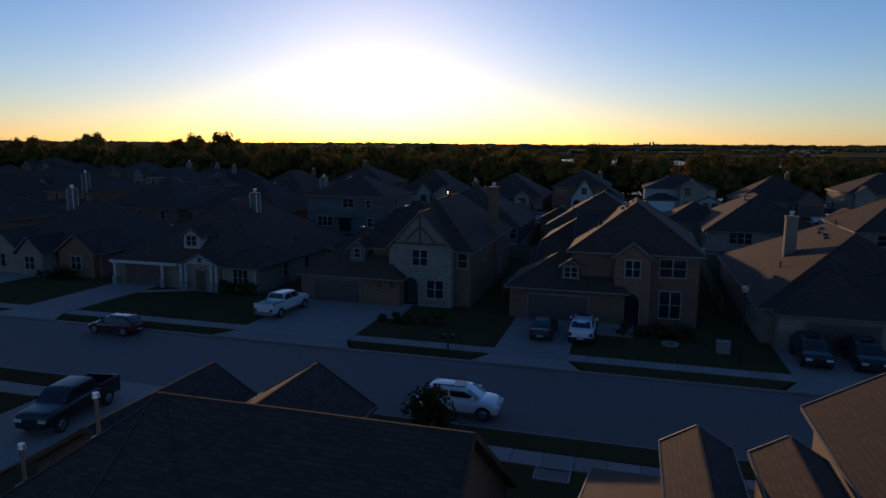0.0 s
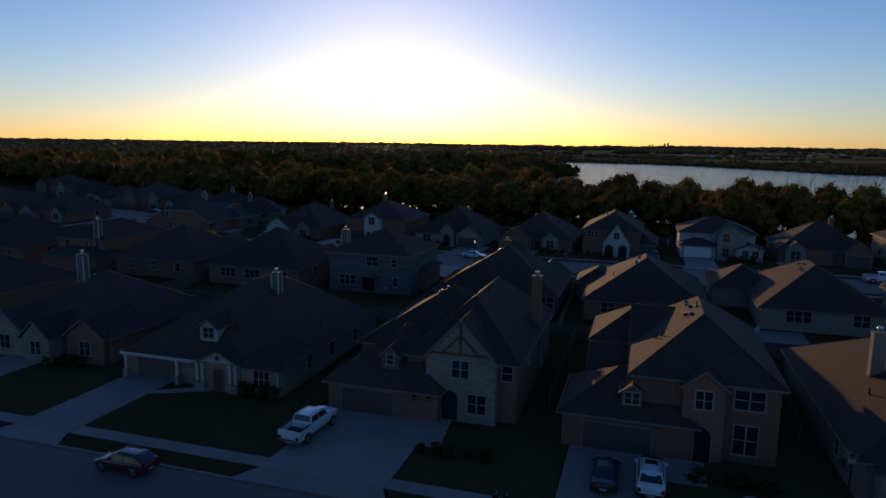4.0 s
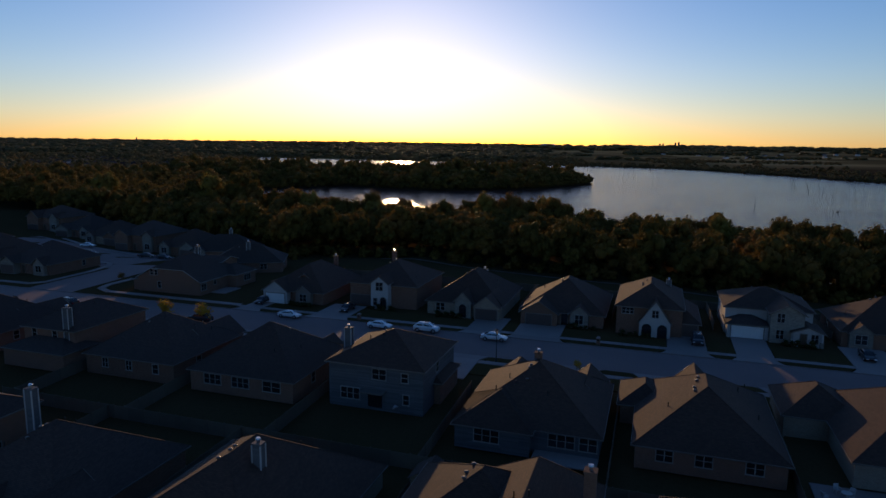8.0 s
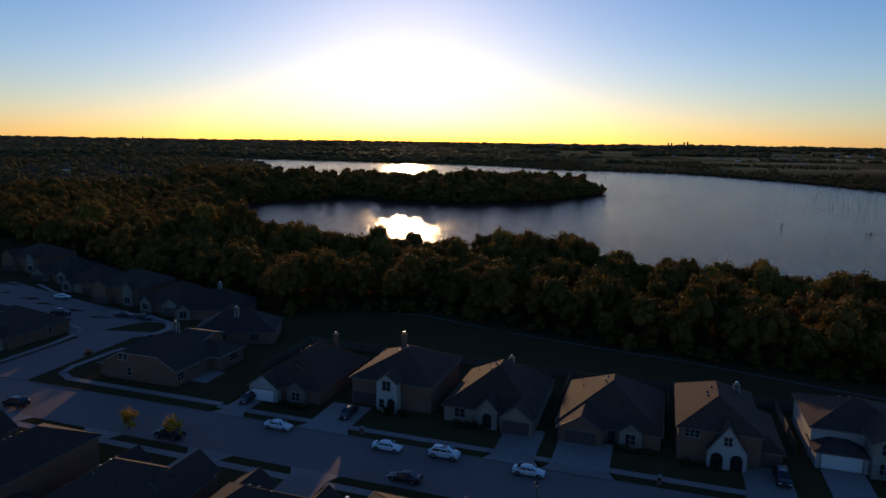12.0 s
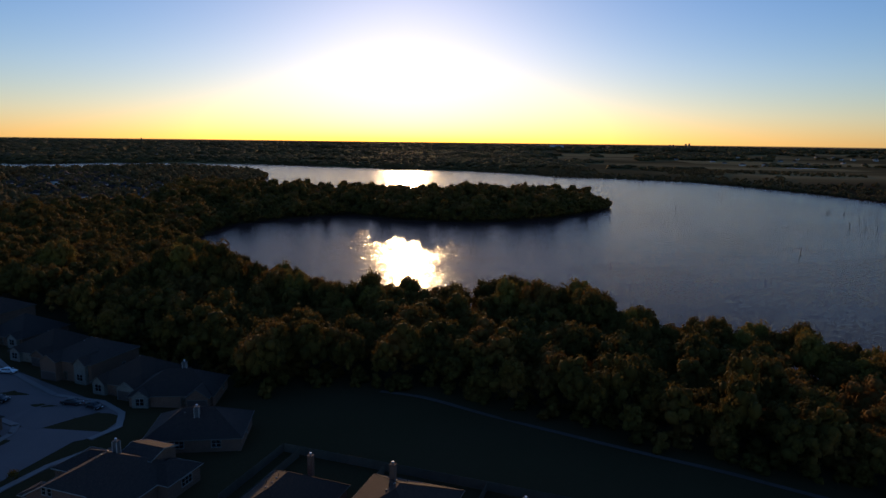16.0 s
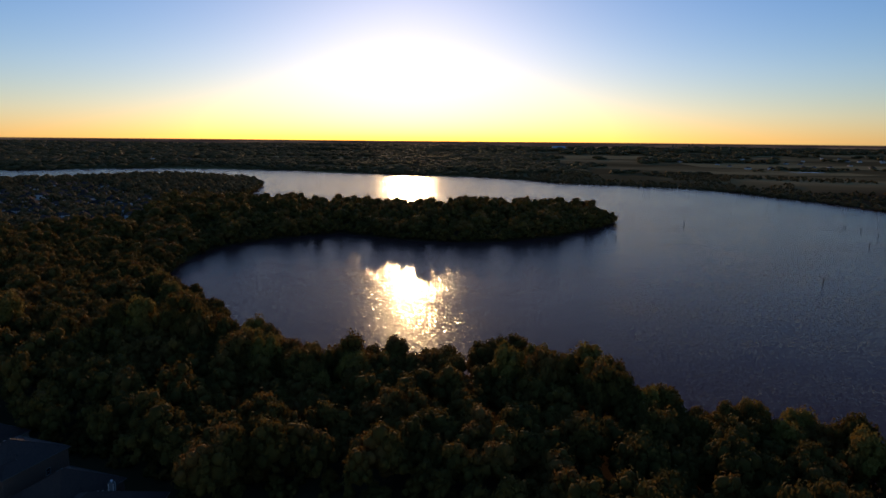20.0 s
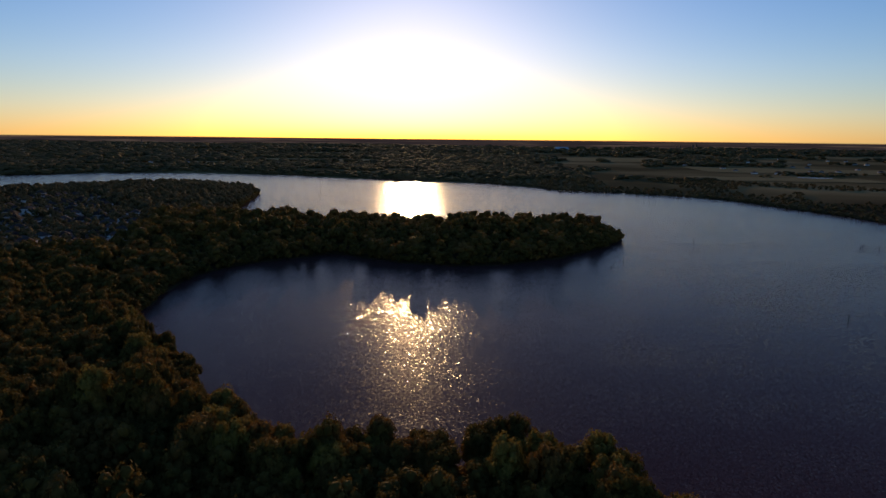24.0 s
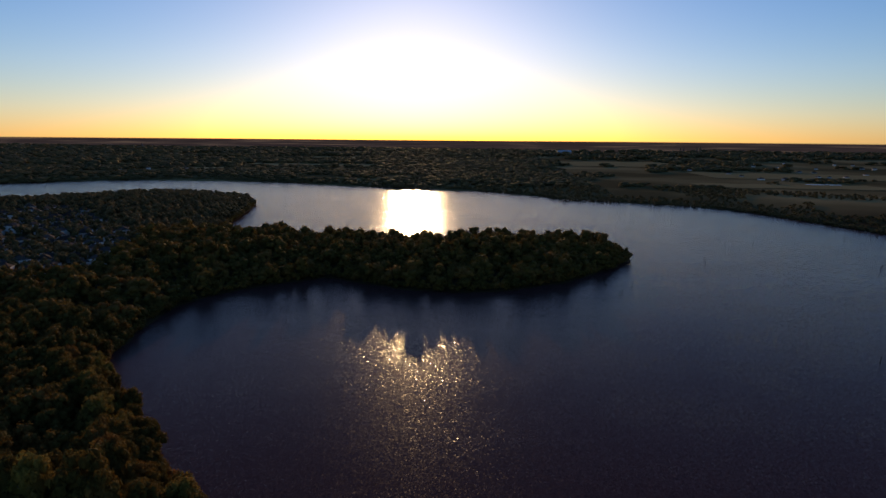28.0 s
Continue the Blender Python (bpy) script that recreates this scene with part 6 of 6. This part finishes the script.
def fence(u0, v0, u1, v1):
    """A close-boarded fence of posts, rails and boarded panels."""
    n = max(1, round(math.hypot(u1 - u0, v1 - v0) / 2.4))
    fn = thing("fence", "weathered close-boarded wooden garden fence", "fence", Matrix.Identity(4), "garden fences")
    for k in range(n + 1):
        a = k / n
        u, v = u0 + (u1 - u0) * a, v0 + (v1 - v0) * a
        x, y = uv_xy(u, v)
        z = ground_at(u, v)
        part("post", Solid().box(x - 0.06, x + 0.06, y - 0.06, y + 0.06, z - 0.3, z + 1.9), FENCE, fn)
        if k == n:
            break
        b = (k + 1) / n
        x2, y2 = uv_xy(u0 + (u1 - u0) * b, v0 + (v1 - v0) * b)
        z2 = ground_at(u0 + (u1 - u0) * b, v0 + (v1 - v0) * b)
        d = Vector((x2 - x, y2 - y, 0)).normalized()
        q = d.cross(Vector((0, 0, 1))) * 0.02
        s = Solid()
        m, vs = 12, []
        for i in range(m):
            for f, k2 in ((0.02, 0.3), (0.08, 1.0), (0.92, 1.0), (0.98, 0.3)):
                a2 = (i + f) / m
                p0 = Vector((x, y, 0)).lerp(Vector((x2, y2, 0)), a2)
                lo, hi = z + (z2 - z) * a2 + 0.05, z + (z2 - z) * a2 + 1.8 - (0.03 if k2 < 1 else 0)
                vs += [(*(p0 - q * k2).xy, lo), (*(p0 + q * k2).xy, lo), (*(p0 - q * k2).xy, hi), (*(p0 + q * k2).xy, hi)]
        fs = []
        for i in range(len(vs) // 4 - 1):
            a2, b2 = 4 * i, 4 * i + 4
            fs += [(a2, b2, b2 + 2, a2 + 2), (a2 + 1, a2 + 3, b2 + 3, b2 + 1), (a2 + 2, b2 + 2, b2 + 3, a2 + 3)]
        s.add(vs, fs)
        part("panel", s, FENCE, fn)


fence(-96, 88.0, 70, 88.0)
for u in (-77.6, -57.5, -34.0, -12.6, 7.9, 28.0):
    fence(u, 66, u, 87.8)
for u in (-94.0, -75.2, -54.5, -35.0, -14.9, 3.8, 27.0):
    fence(u, 88.2, u, 110)
fence(-98, 178.0, 70, 176.0)
for u in (-94.0, -76.0, -56.5, -37.5, -18.8, 0.0, 20.0, 40.0):
    fence(u, 156, u, 177.0)
fence(-98, 158, -98, 178)

shed = thing("garden_shed", "small pale garden shed with a gabled roof behind the houses", "shed", at(-32.2, 84.5, 0.0))
part("wall", Solid().box(-1.8, 1.8, -1.5, 1.5, -0.2, 2.1).add([(-1.8, -1.5, 2.1), (1.8, -1.5, 2.1), (0, -1.5, 3.2), (-1.8, 1.5, 2.1), (1.8, 1.5, 2.1), (0, 1.5, 3.2)], [(0, 1, 2), (3, 5, 4), (0, 2, 5, 3), (1, 4, 5, 2)]), SIDING_TAN, shed)
part("roof", Solid().add([(-2.05, -1.7, 1.98), (0, -1.7, 3.32), (2.05, -1.7, 1.98), (-2.05, 1.7, 1.98), (0, 1.7, 3.32), (2.05, 1.7, 1.98), (0, -1.7, 3.22), (0, 1.7, 3.22)], [(0, 3, 4, 1), (1, 4, 5, 2), (0, 1, 6), (1, 2, 6), (3, 7, 4), (4, 7, 5), (0, 6, 7, 3), (6, 2, 5, 7)]), SHINGLE_GREY, shed)
put_window(shed, (0, -1.5, 0), 1.1, 0.8, 0.7, 2)
part("skylight", Solid().box(0.5, 1.1, -0.4, 0.4, 2.65, 2.85), FROST, shed)

sheet("patio", [(5.4, 93.2), (14.4, 93.2), (14.4, 98.4), (5.4, 98.4)], 0.14, CONCRETE, "pale concrete garden patio behind a house", "patio")


def garden_chair(u, v, turn):
    ch = thing("garden_chair", "white plastic garden chair on the patio", "chair", at(u, v, 0.14, turn), "garden chairs")
    part("seat", Solid().box(-0.26, 0.26, -0.25, 0.25, 0.42, 0.46), WHITE, ch)
    back_ = part("backrest", Solid().box(-0.26, 0.26, -0.03, 0.03, 0.0, 0.46), WHITE, ch)
    back_.matrix_local = pose(0, 0.25, 0.46, -10)
    for x in (-0.22, 0.22):
        part("armrest", Solid().box(x - 0.035, x + 0.035, -0.22, 0.26, 0.64, 0.68), WHITE, ch)
        for y in (-0.21, 0.21):
            part("leg", Solid().bar((x * 1.1, y * 1.1, 0), (x, y, 0.64 if y < 0 else 0.43), 0.05, 0.05), WHITE, ch)


for u, v, turn in ((7.7, 97.0, 20), (8.9, 96.6, -35), (8.4, 95.2, 190), (6.2, 95.2, 110)):
    garden_chair(u, v, turn)
table = thing("garden_table", "round white garden table on the patio", "table", at(8.3, 96.0, 0.14))
part("tabletop", Solid().tube((0, 0, 0.69), (0, 0, 0.73), 0.5, 0.5, 16), WHITE, table)
part("pedestal", Solid().tube((0, 0, 0), (0, 0, 0.06), 0.28, 0.2, 10).tube((0, 0, 0.06), (0, 0, 0.69), 0.05, 0.05, 8), WHITE, table)

plan = thing("fire_ring", "round pale stone planting ring on the lawn", "planter", at(2.9, 54.5, 0.15))
for k in range(12):
    a = k * math.pi / 6
    st_ = part("stone", Solid().box(-0.14, 0.14, -0.1, 0.1, -0.05, 0.15), BRICK_TAN, plan)
    st_.matrix_local = pose(0.54 * math.cos(a), 0.54 * math.sin(a), 0, 0, 0, 90 + 30 * k)
utility = thing("utility_cabinet", "small pale utility cabinet on the lawn", "utility box", at(6.6, 53.6, 0.15))
part("body", Solid().box(-0.45, 0.45, -0.35, 0.35, 0, 0.8), CONCRETE, utility)
part("lid", Solid().box(-0.5, 0.5, -0.4, 0.4, 0.8, 0.9), CONCRETE, utility)

vault = thing("utility_vault", "dark sunken utility box with a pale rim in the lawn", "utility box", at(-3.4, 31.2, 0.12))
part("lid", Solid().box(-0.75, 0.75, -0.55, 0.55, -0.1, 0.06), IRON, vault)
for x0_, x1_, y0_, y1_ in ((-0.85, 0.85, -0.65, -0.56), (-0.85, 0.85, 0.56, 0.65), (-0.85, -0.76, -0.56, 0.56), (0.76, 0.85, -0.56, 0.56)):
    part("rim", Solid().box(x0_, x1_, y0_, y1_, -0.1, 0.1), CONCRETE, vault)


def young_tree(u, v, s, leaf, label, seed):
    t = thing("young_tree", label, "tree", at(u, v, 0.1), "street trees")
    cv2, cf2 = crown_arrays(seed, 8, 420, 0.34, 0.5, 0.75)
    me = big_mesh("crown", cv2 * s - np.array([0, 0, 1.2 * s]), cf2, leaf)
    shared("crown", me, t)
    part("trunk", Solid().tube((0, 0, -0.2), (0.05, 0, 3.6 * s), 0.11 * s + 0.03, 0.05, 7), BARK, t)


young_tree(-10.0, 32.8, 0.42, LEAF_DARK, "small dense dark tree on the verge by the road", 501)
young_tree(-102.4, 127.3, 0.50, LEAF_ORANGE, "small orange autumn tree on the verge", 502)
young_tree(-93.6, 127.4, 0.48, LEAF_ORANGE, "small orange autumn tree on the verge", 503)
young_tree(-22.0, 124.2, 0.22, LEAF_ORANGE, "small orange autumn tree on the verge", 504)
young_tree(-137.0, 152.0, 0.26, LEAF, "small green street tree on the corner verge", 505)


def shrub(u, v, s, seed):
    cv2, cf2 = crown_arrays(seed, 5, 120, 0.4, 0.7, 0.7)
    cv2 = (cv2 - np.array([0, 0, 3.6])) * 0.22 * s
    ob = new("shrub", big_mesh("shrub", cv2, cf2, LEAF_DARK))
    ob.matrix_world = at(u, v, 0.1)
    tagged(ob, "low rounded garden shrub against a house wall", "shrub", "garden shrubs")


rs = random.Random(77)
for cu, v in ((-40.0, 60.4), (-18.5, 54.6), (2.0, 56.4), (-64, 61.2), (-64.5, 147.6), (-50.5, 147.2), (-24.0, 147.6), (-14.0, 146.0), (13.5, 149.6), (-82.0, 144.2)):
    for k in range(5):
        shrub(cu + (k - 2) * 1.15 + rs.uniform(-0.3, 0.3), v + rs.uniform(-0.3, 0.3), rs.uniform(0.7, 1.25), rs.randint(1, 10 ** 6))


# ---- vehicles ----


def rounded(ob):
    """Soft shading with crisp folds kept."""
    for p in ob.data.polygons:
        p.use_smooth = True
    ob.data.set_sharp_from_angle(angle=radians(48))
    return ob


def wheel_parts(car, x, y, r):
    """A tyre with its rim, axle along x."""
    t = part("wheel", Solid().tube((-0.11, 0, 0), (0.11, 0, 0), r, r, 16), RUBBER, car, "black tyre")
    t.matrix_local = pose(x, y, r)
    sx = 0.115 if x > 0 else -0.115
    part("rim", Solid().tube((sx, 0, 0), (sx * 1.12, 0, 0), r * 0.62, r * 0.55, 12), ALLOY, t)


PROFILES = {
    # length, width, body outline from front to back (y, z), cabin outline (y, z)
    "sedan": (4.8, 1.82, [(0, 0.35), (0.05, 0.62), (0.35, 0.74), (1.35, 0.9), (3.95, 0.98), (4.65, 0.95), (4.8, 0.7), (4.75, 0.35)], [(1.2, 0.9), (2.0, 1.4), (3.2, 1.43), (4.15, 0.97)]),
    "suv": (4.85, 1.98, [(0, 0.42), (0.04, 0.8), (0.16, 0.98), (0.5, 1.07), (1.2, 1.13), (4.6, 1.2), (4.78, 1.1), (4.85, 0.9), (4.83, 0.42)], [(1.0, 1.12), (1.85, 1.68), (3.95, 1.74), (4.68, 1.2)]),
    "hatch": (4.4, 1.82, [(0, 0.38), (0.05, 0.7), (0.3, 0.86), (1.2, 1.0), (4.2, 1.06), (4.4, 0.85), (4.36, 0.38)], [(1.0, 0.98), (1.75, 1.5), (3.7, 1.52), (4.3, 1.04)]),
    "pickup": (6.1, 2.06, [(0, 0.55), (0.04, 1.02), (0.14, 1.22), (0.4, 1.3), (1.7, 1.37), (4.1, 1.38), (4.24, 1.37), (4.27, 0.86), (6.0, 0.86), (6.1, 0.8), (6.05, 0.52)], [(1.5, 1.36), (2.25, 1.98), (4.0, 2.0), (4.24, 1.38)]),
}


def vehicle(kind, u, v, turn, paint, label, group="parked vehicles", lift=0.06):
    length, width, outline, cabin = PROFILES[kind]
    car = thing({"sedan": "car", "hatch": "car", "suv": "suv", "pickup": "pickup_truck"}[kind], label, {"pickup": "pickup truck"}.get(kind, "car"), at(u, v, lift, turn), group)
    w = width / 2
    off = length / 2

    def skin(stations):
        """Cross sections, each half a ring from low to high, mirrored and joined end to end."""
        s = Solid()
        rings = [st + [(-x, y, z) for x, y, z in reversed(st)] for st in stations]
        n = len(rings[0])
        v = [p for ring in rings for p in ring]
        f = [list(range(n)), list(range((len(rings) - 1) * n, len(rings) * n))[::-1]]
        for k in range(len(rings) - 1):
            for i in range(n):
                j = (i + 1) % n
                f.append((k * n + i, (k + 1) * n + i, (k + 1) * n + j, k * n + j))
        s.add(v, f)
        return s

    top = outline[1:-1]
    low = outline[0][1]
    bed = 4.3 - off, 5.98 - off

    def top_at(y):
        return float(np.interp(y, [p[0] for p in top], [p[1] for p in top]))

    ys = sorted({0.02, 0.12, 0.3, 0.6, length - 0.5, length - 0.2, length - 0.06} | {p[0] for p in top})
    st_body = []
    for y in ys:
        k = w * (1 - 0.16 * (1 - min(1, min(y, length - y) / 0.75)) ** 2)
        z = top_at(y)
        st_body.append([(k * 0.93, y - off, low), (k, y - off, low + 0.18), (k, y - off, z - 0.22), (k * 0.975, y - off, z - 0.09), (k * 0.91, y - off, z - 0.02), (k * 0.72, y - off, z + 0.015), (k * 0.3, y - off, z + 0.035)])
    body = rounded(part("body", skin(st_body), paint, car))
    (y0, z0), (y1, z1), (y2, z2), (y3, z3) = cabin
    zb, zr = min(z0, z3), max(z1, z2)
    st_cab = []
    for y in (y0, (y0 + y1) / 2, y1, y1 + 0.25, (y1 + y2) / 2, y2 - 0.2, y2, (y2 + y3) / 2, y3):
        z = float(np.interp(y, (y0, y1, (y1 + y2) / 2, y2, y3), (z0, z1, max(z1, z2) + 0.02, z2, z3)))
        base = float(np.interp(y, (y0, y3), (z0, z3))) - 0.06
        k = w - 0.08 - 0.18 * (z - zb) / (zr - zb)
        st_cab.append([(w - 0.075, y - off, base), (k, y - off, max(z - 0.05, base + 0.01)), (k - 0.12, y - off, max(z, base + 0.02)), (k * 0.4, y - off, max(z, base + 0.02) + 0.03)])
    cab = rounded(part("cabin", skin(st_cab), paint, car))
    if kind in ("suv", "hatch"):
        part("sunroof", Solid().box(-w * 0.45, w * 0.45, y1 + 0.15 - off, y1 + 0.95 - off, zr, zr + 0.035), GLASS, cab)
        for sg in (-1, 1):
            part("roof_rail", Solid().bar((sg * (w - 0.36), y1 + 0.2 - off, zr + 0.07), (sg * (w - 0.36), y2 - 0.15 - off, zr + 0.07), 0.05, 0.05), IRON, cab)
    e = 0.014

    def width_at(z):
        return w - 0.08 - 0.18 * (z - min(z0, z3)) / (max(z1, z2) - min(z0, z3))

    part("windscreen", Solid().add([(sx * (width_at(z) - 0.03), y - off - e, z + e) for y, z in ((y0 + 0.1 * (y1 - y0), z0 + 0.1 * (z1 - z0)), (y0 + 0.9 * (y1 - y0), z0 + 0.9 * (z1 - z0))) for sx in (-1, 1)], [(0, 1, 3, 2)]), GLASS, cab)
    part("rear_window", Solid().add([(sx * (width_at(z) - 0.1), y - off + e, z + e) for y, z in ((y3 + 0.15 * (y2 - y3), z3 + 0.2 * (z2 - z3)), (y3 + 0.88 * (y2 - y3), z3 + 0.88 * (z2 - z3))) for sx in (-1, 1)], [(1, 0, 2, 3)]), GLASS, cab)
    for sg in (-1, 1):
        for a, b in ((0.0, 0.46), (0.5, 0.98)) if kind != "pickup" else ((0.0, 0.5), (0.54, 0.98)):
            pts = []
            for f, top in ((a, 0), (b, 0), (b, 1), (a, 1)):
                ya, yb = y0 + 0.25 * (y1 - y0), y3 - 0.3 * (y3 - y2)
                yt0, yt1 = y1 + 0.05, y2 - 0.05
                y = (yt0 + (yt1 - yt0) * f) if top else (ya + (yb - ya) * f)
                z = (z1 - 0.1) if top else max(z0, z3) + 0.06
                pts.append((sg * (width_at(z) + e), y - off, z))
            part("side_window", Solid().add(pts, [(0, 1, 2, 3) if sg > 0 else (3, 2, 1, 0)]), GLASS, cab)
    if kind == "pickup":
        part("bed_floor", Solid().box(-w + 0.14, w - 0.14, bed[0], bed[1], 0.86, 0.93), RUBBER, car, "dark open cargo bed")
        part("bed_wall", Solid().box(-w + 0.1, w - 0.1, bed[0] - 0.07, bed[0], 0.84, 1.40), paint, car)
        for sx in (-1, 1):
            part("bed_wall", Solid().box(sx * (w - 0.09) - 0.07, sx * (w - 0.09) + 0.07, bed[0] - 0.06, bed[1], 0.56, 1.40), paint, car)
            part("bed_rail", Solid().box(sx * (w - 0.09) - 0.085, sx * (w - 0.09) + 0.085, bed[0], bed[1], 1.402, 1.435), RUBBER, car)
        part("tailgate", Solid().box(-w + 0.05, w - 0.05, bed[1] + 0.004, bed[1] + 0.09, 0.68, 1.42), paint, car)
    r = {"sedan": 0.34, "pickup": 0.42}.get(kind, 0.4)
    for sx in (-1, 1):
        for y in (0.17 * length, 0.8 * length):
            wheel_parts(car, sx * (w - 0.1), y - off, r)
            # no hollow: the wheel well's shade is a dark half-disc on the body side
            rim_ = [((r * 1.2) * math.cos(math.pi * i / 10), r + (r * 1.2) * math.sin(math.pi * i / 10)) for i in range(11)]
            well = Solid().add([(sx * (w - 0.04), q, z) for q, z in rim_] + [(sx * (w + 0.008), q, z) for q, z in rim_],
                               [list(range(11)), list(range(11, 22))] + [(i, i + 1, i + 12, i + 11) for i in range(10)])
            part("wheel_arch", well, RUBBER, car, "dark half-disc drawn as the shade of the wheel well").location = (0, y - off, 0)
    zt = outline[1][1]
    for sx in (-1, 1):
        part("headlight", Solid().box(sx * (w - 0.35) - 0.2, sx * (w - 0.35) + 0.2, -off - 0.02, -off + 0.12, zt - 0.12, zt + 0.04), LENS, car)
        part("tail_light", Solid().box(sx * (w - 0.22) - 0.12, sx * (w - 0.22) + 0.12, off - 0.12, off + 0.02, 0.72, 0.98), REDLENS, car)
        part("door_mirror", Solid().box(sx * (w + 0.05) - 0.1, sx * (w + 0.05) + 0.1, y0 + 0.35 - off, y0 + 0.5 - off, z0 + 0.08, z0 + 0.25), paint, car)
    part("bumper", Solid().box(-w + 0.1, w - 0.1, off - 0.06, off + 0.05, 0.4, 0.62), ALLOY if kind == "pickup" else RUBBER, car)
    part("number_plate", Solid().box(-0.26, 0.26, off + 0.05, off + 0.06, 0.46, 0.6), WHITE, car)
    return car


# turn 0: the front points down the plan, towards the first street's near side
vehicle("hatch", -40.6, 45.0, -90, PAINT_RED, "dark red car parked by the kerb")
vehicle("pickup", -30.8, 54.6, 180 - 4, PAINT_WHITE, "white pickup truck parked on a driveway", lift=0.2)
vehicle("suv", -3.8, 54.6, 180, PAINT_WHITE, "white sport utility car parked on a driveway", lift=0.2)
vehicle("sedan", -6.9, 54.4, 180, PAINT_DARK, "dark car parked on a driveway", lift=0.2)
vehicle("suv", -9.5, 37.3, 90, PAINT_WHITE, "white sport utility car parked by the kerb")
vehicle("suv", 12.4, 53.4, 0, PAINT_DARK, "black sport utility car parked on a driveway", lift=0.2)
vehicle("suv", 15.8, 53.4, 0, PAINT_DARK, "black sport utility car parked on a driveway", lift=0.2)
vehicle("pickup", -30.15, 30.1, 8, PAINT_DARK, "black pickup truck parked on a driveway", lift=0.2)
vehicle("sedan", -37.9, 135.3, 90, PAINT_WHITE, "white saloon car parked by the kerb")
vehicle("sedan", -60.1, 135.4, 90, PAINT_WHITE, "white saloon car parked by the kerb")
vehicle("suv", -51.0, 136.1, 90, PAINT_WHITE, "white sport utility car parked by the kerb")
vehicle("sedan", -80.0, 136.2, 90, PAINT_WHITE, "white saloon car parked by the kerb")
vehicle("sedan", -54.0, 127.6, -90, PAINT_DARK, "dark car parked by the kerb")
vehicle("suv", -94.4, 127.4, -90, PAINT_DARK, "dark car parked by the kerb")
vehicle("suv", -128.4, 128.2, -90, PAINT_DARK, "dark car parked by the kerb")
vehicle("sedan", -71.4, 144.6, 0, PAINT_DARK, "dark car parked on a driveway", lift=0.2)
vehicle("sedan", -91.3, 144.3, 0, PAINT_DARK, "dark car parked on a driveway", lift=0.2)
vehicle("suv", -3.4, 145.6, 0, PAINT_DARK, "dark car parked on a driveway", lift=0.2)
vehicle("sedan", -150.5, 182.4, 80, PAINT_DARK, "dark car parked round the turning circle")
vehicle("sedan", -156.4, 182.0, 105, PAINT_DARK, "dark car parked round the turning circle")
vehicle("suv", -172.8, 176.8, 104, PAINT_DARK, "dark car parked in the side street")
vehicle("sedan", -190.0, 192.6, 104, PAINT_WHITE, "white car parked in the side street")
vehicle("sedan", 23.0, 146.0, 0, PAINT_DARK, "dark car parked on a driveway", lift=0.2)
vehicle("pickup", 34.0, 135.6, 90, PAINT_WHITE, "white pickup truck parked by the kerb")
